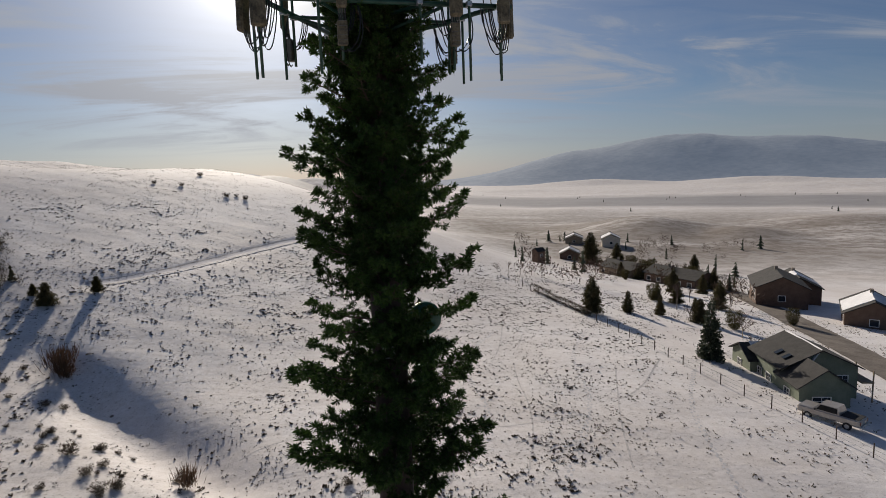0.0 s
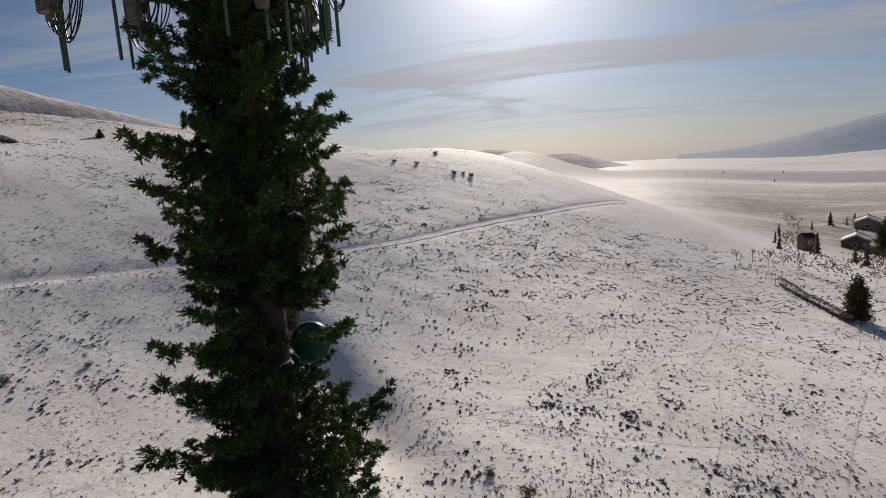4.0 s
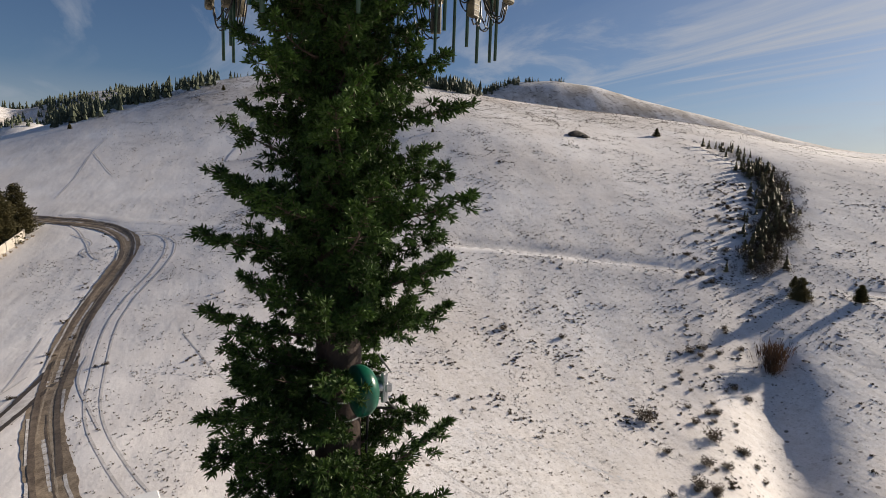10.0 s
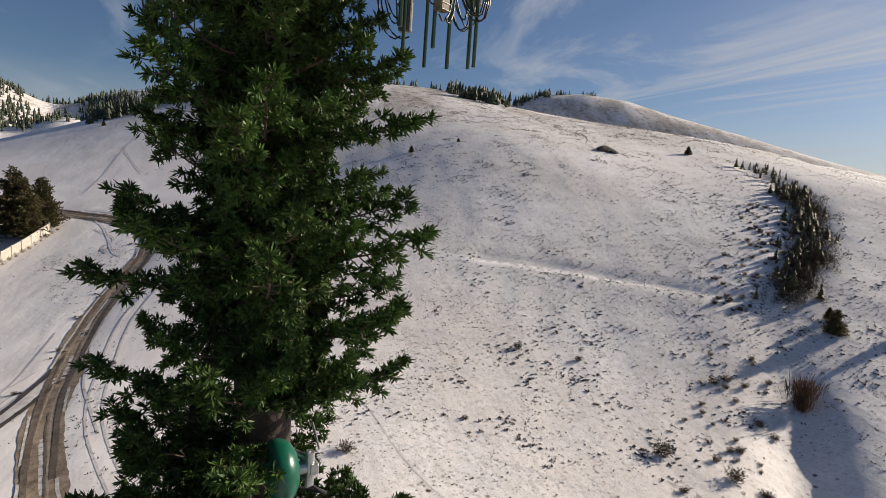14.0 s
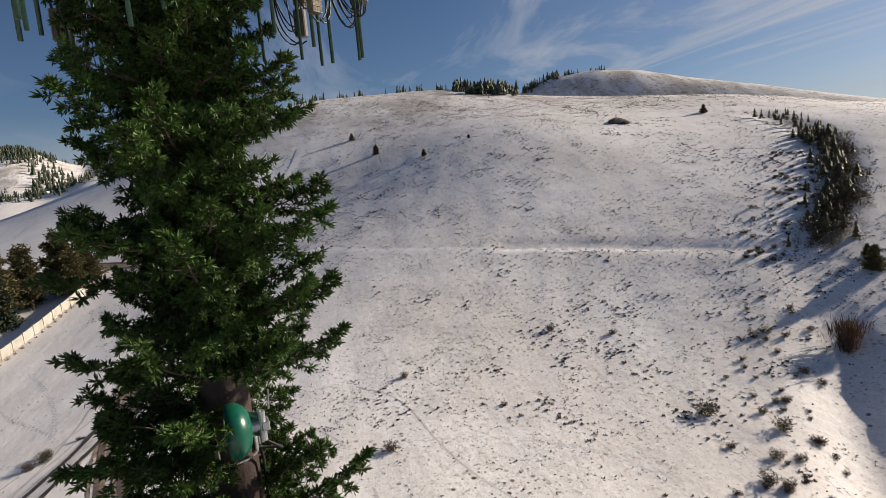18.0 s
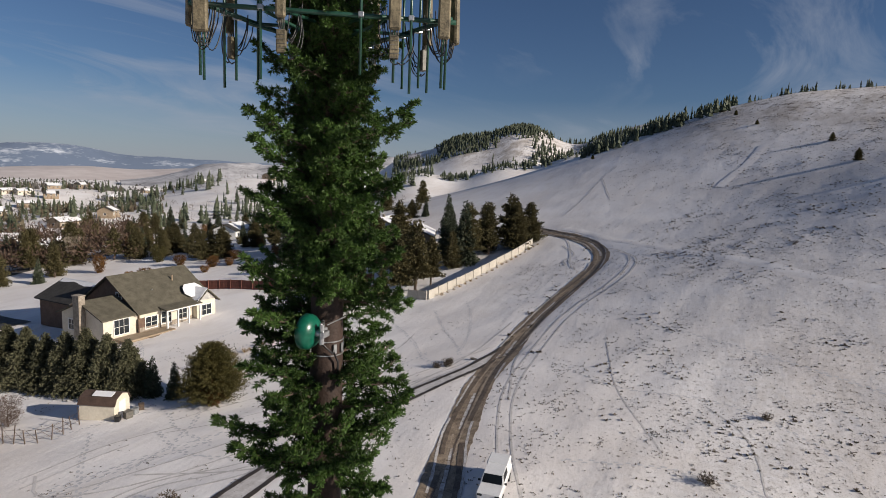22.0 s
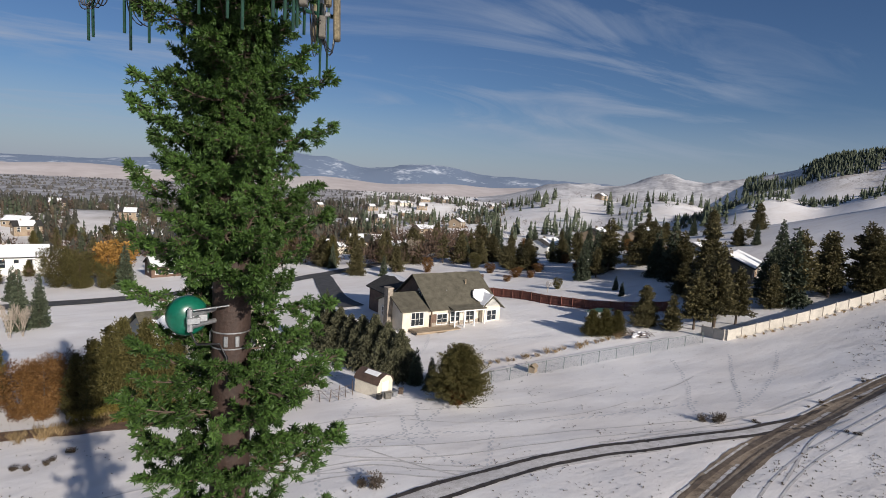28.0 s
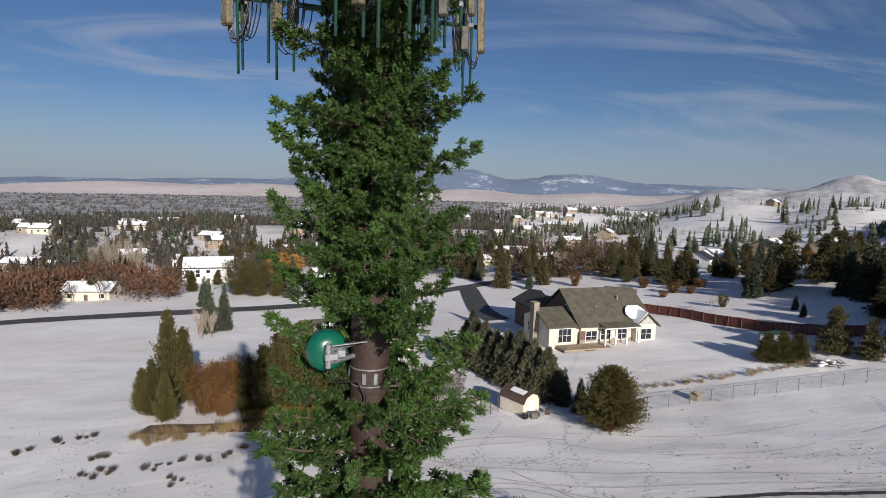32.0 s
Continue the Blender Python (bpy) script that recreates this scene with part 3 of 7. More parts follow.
def along(line, step=1.0):
    """Even steps along a line smoothed through its corners."""
    p = np.array(line, float)
    for _ in range(3):
        q = np.empty((2 * len(p) - 2, 2))
        q[0::2], q[1::2] = 0.75 * p[:-1] + 0.25 * p[1:], 0.25 * p[:-1] + 0.75 * p[1:]
        p = np.vstack([p[:1], q, p[-1:]])
    s = np.concatenate([[0], np.cumsum(np.hypot(*np.diff(p, axis=0).T))])
    t = np.arange(0, s[-1], step)
    return np.stack([np.interp(t, s, p[:, 0]), np.interp(t, s, p[:, 1])], 1)


def gap_to(line, x, y):
    """Distance from each place to a line, for places near it."""
    pts = along(line, 1.5)
    d = np.full(x.shape, 1e9)
    for px, py in pts:
        d = np.minimum(d, (x - px) ** 2 + (y - py) ** 2)
    return np.sqrt(d)


def land(x, y, cuts=True):
    x, y = np.asarray(x, float), np.asarray(y, float)
    r, azimuth = np.hypot(x, y), np.degrees(np.arctan2(y, x)) % 360
    s = smooth01(260, 420, r)
    z = (1 - s) * near_land(x, y) + s * far_land(r, azimuth)
    # the valley falls away to the south and to the north
    fall = 0.020 * smooth01(88, 72, azimuth) * smooth01(5, 25, azimuth) + 0.016 * smooth01(218, 236, azimuth) * smooth01(345, 325, azimuth)
    z = z - fall * np.clip(r - 40, 0, 900)
    waves = 0.06 * np.sin(0.55 * x + 0.3 * y + 1.2 * np.sin(0.21 * y)) * np.sin(0.47 * y - 0.2 * x + np.sin(0.33 * x))
    waves = waves + 0.06 * np.sin(0.13 * x - 0.09 * y + 2 * np.sin(0.045 * y)) * np.sin(0.11 * y + 0.05 * x)
    z = z + waves * smooth01(3, 12, r) + s * (1.2 * np.sin(0.021 * x + 0.6 * np.sin(0.03 * y)) * np.sin(0.026 * y + np.sin(0.014 * x)))
    if cuts:
        z = z - np.interp(-x, (0, 9, 15, 20, 29, 35, 39, 47, 54, 75, 105), (0.5, 0.7, 1.7, 2.0, 1.8, 0.8, 0.35, 0.4, 1.0, 1.2, 1.0)) * np.exp(-(gap_to(GULLY, x, y) / 3.2) ** 2)
        z = z - 0.16 * np.exp(-(gap_to(MUD_ROAD, x, y) / 1.6) ** 2)
        z = z + 0.06 * np.exp(-(gap_to(BENCH, x, y) / 3.0) ** 2)
        z = z - 0.35 * np.exp(-(gap_to(HILL_TRACK, x, y) / 1.4) ** 2)
        z = z - 0.4 * np.exp(-(gap_to(LEDGE, x, y) / 1.3) ** 2)
    return z


def level(x, y):
    return float(land(np.array([x]), np.array([y]))[0])


def ground_sheet():
    turns, rings = 560, 430
    r = np.concatenate([[0.0], np.geomspace(2.0, 3600, rings)])
    a = np.linspace(0, 2 * math.pi, turns, endpoint=False)
    x, y = np.outer(r[1:], np.cos(a)).ravel(), np.outer(r[1:], np.sin(a)).ravel()
    z = land(x, y, False)
    near = np.hypot(x, y) < 190
    z[near] = land(x[near], y[near])
    verts = np.vstack([[[0, 0, level(0, 0)]], np.stack([x, y, z], 1)])
    i = np.arange(rings - 1)[:, None] * turns
    k = np.arange(turns)[None, :]
    k2 = (k + 1) % turns
    quads = np.stack([1 + i + k, 1 + i + turns + k, 1 + i + turns + k2, 1 + i + k2], -1).reshape(-1, 4)
    fan = [(0, 1 + j, 1 + (j + 1) % turns) for j in range(turns)]
    me = mesh_of("ground", verts, fan + quads.tolist(), M_GROUND, smooth=True)
    return tagged(part("ground", me, None), "snow-dusted grass slopes and valley", "ground", kind="structure")


ground = ground_sheet()


def strip(name, line, width, lift, material, ragged=0.15, label="", category="road", kind="structure", offset=0.0, cross=4, step=0.8, parent=None, breaks=0.0):
    """A band laid on the land along a line, with uneven edges; breaks leaves gaps in it."""
    p = along(line, step)
    d = np.gradient(p, axis=0)
    d /= np.linalg.norm(d, axis=1)[:, None]
    side = np.stack([-d[:, 1], d[:, 0]], 1)
    n = len(p)
    run = np.arange(n) * step
    wob = ragged * (np.sin(run * 0.31 + 3 * offset) + np.sin(run * 0.13 + 1 + offset)) * 0.4
    u = np.linspace(-0.5, 0.5, cross + 1)
    jit = rng.uniform(-1, 1, (n, cross + 1)) * ragged * 0.16 * (np.abs(u)[None, :] > 0.4)
    q = p[:, None, :] + side[:, None, :] * (u[None, :, None] * width + offset + (wob[:, None] + jit)[:, :, None])
    x, y = q[..., 0].ravel(), q[..., 1].ravel()
    z = land(x, y) + lift + 0.05 * smooth01(30, 110, np.hypot(x, y)) + (0.02 if cross > 2 else 0) * (1 - (2 * np.tile(u, n)) ** 2)
    faces = []
    keep = np.sin(run * 0.17 + offset * 5) + np.sin(run * 0.41 + offset * 9) > breaks * 4 - 2.1
    for i in range(n - 1):
        if breaks and not keep[i]:
            continue
        for j in range(cross):
            a = i * (cross + 1) + j
            faces.append((a, a + cross + 1, a + cross + 2, a + 1))
    me = mesh_of(name, np.stack([x, y, z], 1), faces, material, smooth=True)
    ob = part(name, me, None, parent)
    if not parent:
        tagged(ob, label, category, kind=kind)
    elif label:
        ob["label"] = label
    return ob

# ---- roads and tracks ----
mud = strip("road_mud", MUD_ROAD, 2.8, 0.03, M_MUD, 0.5, "muddy brown farm track through the snow", cross=8, step=0.6)
M_MUDPALE = surface("pale_dried_mud", (0.22, 0.17, 0.125), (0.46, 0.38, 0.29), 2.2, 0.85, 0.5, worldly=True)
for off, wide, gap_, mat, name, text in ((-0.82, 0.40, 0.12, M_RUTMUD, "rut", "wet dark wheel rut"), (0.80, 0.36, 0.15, M_RUTMUD, "rut", "wet dark wheel rut"), (-0.42, 0.16, 0.42, M_MUDPALE, "mud_streak", "pale streak of dried mud"),
                                   (0.36, 0.14, 0.45, M_MUDPALE, "mud_streak", "pale streak of dried mud"), (-0.05, 0.34, 0.56, M_SLUSH, "snow_ridge", "strip of dirty snow between the ruts"), (-1.12, 0.22, 0.52, M_SLUSH, "snow_ridge", "strip of dirty snow beside the rut"),
                                   (1.14, 0.20, 0.48, M_SLUSH, "snow_ridge", "strip of dirty snow beside the rut"), (0.58, 0.12, 0.5, M_RUTMUD, "rut", "narrow wet wheel rut"), (-0.22, 0.12, 0.5, M_RUTMUD, "rut", "narrow wet wheel rut")):
    strip(name, MUD_ROAD, wide, 0.055 + 0.012 * (mat is M_RUTMUD), mat, 0.22, text, offset=off, cross=2, step=0.5, parent=mud, breaks=gap_)
fork = strip("road_fork", FORK, 2.5, 0.02, M_TRACK, 0.35, "churned snow on a forking farm track", cross=6, step=0.6)
for off in (-0.85, 0.85):
    strip("rut", FORK, 0.46, 0.05, M_RUT, 0.3, "wet dark wheel rut", offset=off, cross=2, step=0.5, parent=fork)
WHEEL_LINES = [[(-97, -20), (-93, -14.5), (-86, -12.5), (-78, -13.5), (-70, -15.8), (-60, -16.6), (-50, -15.4), (-40, -13.8), (-31, -10), (-22, -5)],
               [(-96, -21), (-92, -13.5), (-86, -11.2), (-78, -12.2), (-70, -14.6), (-60, -15.4), (-50, -14.2), (-40, -12.6), (-31, -8.8), (-22, -3.5)],
               [(-47, -21), (-37, -23.8), (-28, -25.5), (-20, -26.5), (-13, -29), (-8, -34), (-10, -38)],
               [(-52, -21), (-40, -24.8), (-28, -27.6), (-18, -29.5), (-10, -33), (-6, -36)],
               [(-100, -29), (-94, -24), (-91, -26), (-88, -24)],
               [(-122, -36.8), (-135.8, -36.3), (-153.6, -37.1), (-164.5, -35.6)], [(-133.4, -29), (-145.2, -33.8), (-153.6, -37.1)], [(-107.3, -32.1), (-102.4, -28.7), (-96.3, -26.1), (-87.1, -23.1), (-85.9, -21.7)],
               [(-11, -28), (-2, -31), (8, -31.5), (20, -31), (34, -29)], [(-9, -29.6), (0, -32.8), (10, -33), (24, -32.2)],
               [(-7.2, -28.9), (-11.8, -28.7), (-14.1, -27.4), (-16.1, -25.4), (-20.5, -23.1), (-24.3, -21.3)], [(-6.8, -29.6), (-12, -29.5), (-14.8, -28), (-17, -26), (-21, -23.8), (-25, -22)],
               [(-7.4, -27.6), (-10.6, -27.5), (-13.6, -26.0), (-16.3, -23.8), (-22.4, -21.4)], [(-13.4, -31.0), (-15.2, -27.9), (-16.8, -25.0), (-18.9, -22.6)], [(-23.9, -21.9), (-26.6, -22.1), (-30.7, -23.4), (-37, -23.2)],
               [(-31.5, -23.6), (-37.3, -22.8), (-44.3, -22.2), (-52.8, -22.0), (-62.5, -22.6)], [(-8.8, -38.3), (-12.3, -38.2), (-16.6, -37.9), (-20.6, -36.4)], [(-8.4, -36.8), (-12.6, -36.8), (-16.2, -36.4)],
               [(-54.6, -16.6), (-50.4, -16.6), (-46.7, -15.6), (-42.5, -13.8), (-38.0, -12.0)]]
tracks = None
for line in WHEEL_LINES:
    if tracks is None:
        tracks = strip("wheel_tracks", line, 0.20, 0.015, M_TRACK, 0.10, "old wheel tracks pressed into the snow", "tracks", cross=2, step=0.6)
    else:
        strip("wheel_track", line, 0.20, 0.015, M_TRACK, 0.10, cross=2, step=0.6, parent=tracks)
strip("road_scar", [(-132.1, -4.5), (-140.5, -2.4), (-149.2, 0.0), (-160.3, 2.0)], 2.2, 0.02, M_PACKED, 0.6, "pale worn streak down the hillside", "track", cross=4)
strip("road_bench", BENCH, 2.0, -0.03, M_PACKED, 0.5, "snowed-in bench path across the hillside", cross=4)
hill = strip("road_hill_track", HILL_TRACK, 2.6, 0.03, M_PACKED, 0.2, "snow-covered two-wheel track over the hill", cross=4)
for off in (-0.7, 0.7):
    strip("rut", HILL_TRACK, 0.4, 0.05, M_SLUSH, 0.12, offset=off, cross=2, parent=hill)
DEER_PATHS = [[(-12, 33), (0, 38), (10, 44), (16, 60), (20, 78)], [(-6, 35), (8, 33), (22, 36), (34, 52)], [(10, 26), (13, 34), (14, 48), (19, 62)],
              [(18, 26), (22, 38), (28, 52), (34, 66)], [(-44, 4), (-40, 8), (-30, 9.5), (-20, 14), (-16, 22), (-14, 30)], [(-56, -8), (-44, -4), (-34, 3), (-26, 4)],
              [(-19, -36), (-24, -32), (-34, -30), (-44, -31), (-55, -34)], [(-21, -38), (-30, -35), (-40, -34.5), (-50, -37)]]
paths = None
for line in DEER_PATHS:
    ob = strip("footpath_trails" if paths is None else "trail", line, 0.14, 0.012, M_TRACK, 0.14, "" if paths else "thin trails trodden across the snow", "trail", cross=2, step=0.5, parent=paths, breaks=0.25)
    paths = paths or ob
def footprints(name, lines, label, stride=0.42, size=0.15):
    """Lines of steps as flat ovals on the snow, wandering a little, all in one mesh."""
    verts, faces = [], []
    for line in lines:
        p = along(line, stride)
        d = np.gradient(p, axis=0)
        d /= np.linalg.norm(d, axis=1)[:, None]
        for i, (q, w) in enumerate(zip(p, d)):
            side = np.array([-w[1], w[0]]) * (0.13 if i % 2 else -0.13) + rng.normal(size=2) * 0.05
            o = len(verts)
            s = size * rng.uniform(0.8, 1.2)
            ring = [q + side + w * s * 1.5 * math.cos(a) + np.array([-w[1], w[0]]) * s * 0.8 * math.sin(a) for a in np.linspace(0, 2 * math.pi, 7)[:-1]]
            z = land(np.array([r[0] for r in ring]), np.array([r[1] for r in ring])) + 0.012
            verts += [(r[0], r[1], zz) for r, zz in zip(ring, z)]
            faces.append(tuple(range(o, o + 6)))
    return tagged(part(name, mesh_of(name, verts, faces, M_STEP), None), label, "footprints", kind="stuff")


# grey of the flat ovals: the shade inside each step, put into the colour
M_STEP = surface("footprint_grey", (0.50, 0.49, 0.50), (0.68, 0.67, 0.68), 3.0, 0.9, 0.4, worldly=True)
footprints("footprint_lines", [[(-19, -37), (-17, -31), (-19, -25), (-22, -23)], [(-24, -38), (-20, -34), (-12, -31.5), (-4, -33)], [(-16, -42), (-12, -36), (-9, -30), (-8, -24)], [(-58, -40), (-52, -32), (-46, -27), (-44, -23)],
                               [(-33, -52), (-38, -56), (-44, -60), (-52, -58)], [(-36, -50), (-42, -53), (-50, -52), (-58, -52)], [(-30, -58), (-34, -64), (-36, -69)], [(-70, -34), (-64, -30), (-56, -26), (-50, -24)], [(-14, -44), (-20, -43), (-27, -38)],
                               [(-48, -10), (-44, -4), (-46, 6), (-40, 14)], [(-30, -4), (-34, 6), (-30, 18), (-22, 24)], [(-62, -4), (-56, 8), (-50, 22)], [(12, 24), (20, 38), (22, 52), (30, 66)], [(4, 26), (10, 36), (8, 50), (16, 64)], [(24, 22), (28, 36), (36, 48)],
                               [(-9.6, -34.9), (-13.2, -33.6), (-17.0, -32.8), (-20.8, -31.7), (-24.4, -30.0)], [(-9.0, -34.2), (-14, -32.7), (-20, -31.0)], [(-24.8, -29.7), (-23.1, -27.2), (-20.4, -23.0)], [(-64.8, -36.9), (-56.2, -29.8), (-52.3, -25.8), (-48.2, -23)],
                               [(-22, -40), (-20, -36), (-19.5, -30)], [(-30, -30), (-38, -28.5), (-48, -27.5)], [(-62, -24), (-72, -24.5), (-84, -24)]], "lines of footprints pressed into the snow")
STREET_N = [(150, -116), (90, -123), (48, -128.5), (13, -129), (-16, -133), (-38, -143), (-60, -158), (-95, -168), (-140, -172)]
STREET_S = [(60, 36), (66.5, 54), (75, 77), (83, 98), (97, 134), (106, 172), (116, 214), (114, 262), (110, 302), (96, 350)]
strip("road_north", STREET_N, 6.0, 0.06, M_ASPHALT, 0.1, "dark wet asphalt street edged with snow", cross=6, step=1.5)
strip("road_drive", [(-36, -141), (-34, -126), (-31, -108), (-31, -94)], 5.0, 0.08, M_ASPHALT, 0.2, "dark cleared driveway", cross=4, step=1.2)
strip("road_south", STREET_S, 6.0, 0.06, surface("sanded_asphalt", (0.10, 0.08, 0.065), (0.22, 0.19, 0.16), 0.5, 0.85, 0.2, worldly=True), 0.15, "sanded asphalt street between houses", cross=6, step=1.5)

# ---- the mast: a cell tower dressed as a pine ----
FOOT = level(0, 0)
tower = thing("monopine_tower", "cell tower disguised as a green pine with antenna platform", "cell tower", (0, 0, FOOT))


def up(z):
    return z - FOOT


def trunk_radius(z):
    return 0.36 - 0.0065 * (z - 12)


bm = bmesh.new()
zs = np.linspace(FOOT - 0.4, 24.5, 30)
for a, b in zip(zs[:-1], zs[1:]):
    rod(bm, (0, 0, up(a)), (0, 0, up(b)), trunk_radius(a), trunk_radius(b), 20)
bmesh.ops.delete(bm, geom=[f for f in bm.faces if abs(f.normal.z) > 0.9], context="FACES_ONLY")
bmesh.ops.remove_doubles(bm, verts=bm.verts, dist=0.003)
trunk = part("trunk", bm, M_TRUNK, tower, "brown painted steel pole", smooth=True)
def bough(seed):
    """A plastic bough: a stem curving up at its tip, with side twigs that end in star-like tufts of long needles."""
    g = np.random.default_rng(seed)
    bm = bmesh.new()
    pts = [Vector((s, 0.06 * math.sin(3 * s + seed), 0.02 * s + 0.26 * s ** 3)) for s in np.linspace(0, 1, 6)]
    rings = []
    for i, p in enumerate(pts):
        r = 0.021 - 0.0032 * i
        rings.append([bm.verts.new(p + Vector((0, r * math.cos(a), r * math.sin(a)))) for a in (0, 1.257, 2.513, 3.77, 5.027)])
    for p, q in zip(rings[:-1], rings[1:]):
        for k in range(5):
            bm.faces.new((p[k], p[(k + 1) % 5], q[(k + 1) % 5], q[k]))

    def stem(s):
        k = min(int(s * 5), 4)
        return pts[k].lerp(pts[k + 1], s * 5 - k)

    twigs, tufts = [], []
    for i, s in enumerate(np.linspace(0.08, 0.96, 12)):
        base = stem(s + g.uniform(-0.03, 0.03))
        for side in (-1, 1):
            if g.uniform() < 0.12:
                continue
            length = (0.25 * (1 - s) ** 0.6 + 0.10) * g.uniform(0.6, 1.35)
            ang = side * radians(g.uniform(30, 75))
            d = Vector((math.cos(ang), math.sin(ang), g.uniform(-0.45, 0.65))).normalized()
            tip = base + d * length
            twigs.append((base, tip, 0.007, 0.004))
            tufts.append((tip, d, 1.0))
            if length > 0.20:
                tufts.append((base.lerp(tip, g.uniform(0.45, 0.7)), d, 0.8))
        if i % 2 == 0:
            d = Vector((0.7, g.uniform(-.4, .4), g.uniform(0.3, 1.0))).normalized()
            tip = base + d * g.uniform(0.08, 0.2)
            twigs.append((base, tip, 0.007, 0.004))
            tufts.append((tip, d, 0.9))
    tufts.append((pts[5], Vector((0.8, 0, 0.6)).normalized(), 1.15))
    tufts.append((stem(0.86), Vector((0.8, 0.1, 0.5)).normalized(), 1.0))
    verts, faces = [], []
    for c, d, big in tufts:
        u = d.orthogonal().normalized()
        v = d.cross(u)
        for _ in range(40):
            a, sp = g.uniform(0, 2 * math.pi), g.uniform(0.15, 1.75)
            nd = (d * math.cos(sp) + (u * math.cos(a) + v * math.sin(a)) * math.sin(sp)).normalized()
            ln, w = g.uniform(0.065, 0.115) * big, g.uniform(0.0075, 0.0125)
            side = nd.cross(Vector(g.normal(size=3))).normalized() * w
            o = c - d * g.uniform(0, 0.08)
            i = len(verts)
            verts += [o - side * 0.6, o + nd * ln * 0.6 - side, o + nd * ln, o + nd * ln * 0.6 + side]
            faces.append((i, i + 1, i + 2, i + 3))
    wood = bpy.data.meshes.new("branch")
    bm.to_mesh(wood)
    bm.free()
    wood.materials.append(M_BARK)
    tv, tf = prisms(twigs)
    n = len(faces)
    faces += [tuple(i + len(verts) for i in f) for f in tf]
    needles = mesh_of("needles", verts + tv, faces, M_PLASTIC, M_BARK)
    for p in needles.polygons[n:]:
        p.material_index = 1
    return wood, needles


BOUGHS = [bough(s) for s in range(7)]


def reach(z):
    return float(np.interp(z, (2, 6, 11, 13.3, 13.9, 15, 17, 19, 20.5, 22, 23.5, 24.4), (2.0, 1.9, 1.68, 1.56, 1.46, 1.44, 1.40, 1.30, 1.20, 1.14, 0.78, 0.4)))


def set_bough(z, az, size, lift, thick=1.0):
    wood, needles = BOUGHS[g.randrange(7)]
    b = part("branch", wood, None, tower)
    girth = (0.72 + 0.28 * size) * thick
    b.matrix_basis = Matrix.Rotation(radians(az), 4, "Z") @ Matrix.Translation((trunk_radius(z) - 0.06, 0, up(z))) @ Matrix.Rotation(radians(-lift), 4, "Y") @ Matrix.Rotation(radians(g.uniform(-40, 40)), 4, "X") @ Matrix.Diagonal((size, girth, girth, 1))
    part("needles", needles, None, b)


g = random.Random(11)
# boughs climb the pole in a loose spiral: long ones now and then, short ones hiding the pole
z, i = 1.8, 0
while z < 24.5:
    az = (137.5 * i + g.uniform(-24, 24)) % 360
    # the long boughs gather in loose whorls with gaps between
    zz = 0.62 * round(z / 0.62) + g.uniform(-0.13, 0.13) if i % 7 in (0, 1, 3, 4) else z + g.uniform(-0.15, 0.15)
    bare_side = 13.2 < zz < 14.62 and abs((az - 62 + 180) % 360 - 180) < 50
    by_dish = 13.35 < zz < 14.78 and abs((az - 18 + 180) % 360 - 180) < 27
    if not (bare_side or by_dish):
        kind = i % 7
        full = reach(zz) * 1.07 - 0.28
        if kind in (0, 3):
            set_bough(zz, az, full * g.uniform(1.08, 1.3), g.uniform(-6, 18))
        elif kind in (1, 4, 6):
            set_bough(zz, az, full * g.uniform(0.66, 1.0), g.uniform(-12, 22))
        else:
            set_bough(zz, az, full * g.uniform(0.42, 0.62), g.uniform(-8, 42), 1.15)
    z += 0.125 if z < 10.8 else 0.050 if z < 20.8 else 0.085
    i += 1
for k in range(76):
    # short tufty boughs that hide the pole between the long ones
    z = 14.95 + 0.075 * k + g.uniform(-0.05, 0.05)
    set_bough(z, (137.5 * k + 60) % 360, (reach(z) - 0.2) * g.uniform(0.40, 0.56), g.uniform(5, 45), 1.2)
for z, az, size in ((13.9, 290, 1.25), (14.2, 304, 1.15), (13.7, 308, 1.3), (14.35, 278, 1.3), (14.0, 262, 1.2)):
    set_bough(z, az, size, 8)

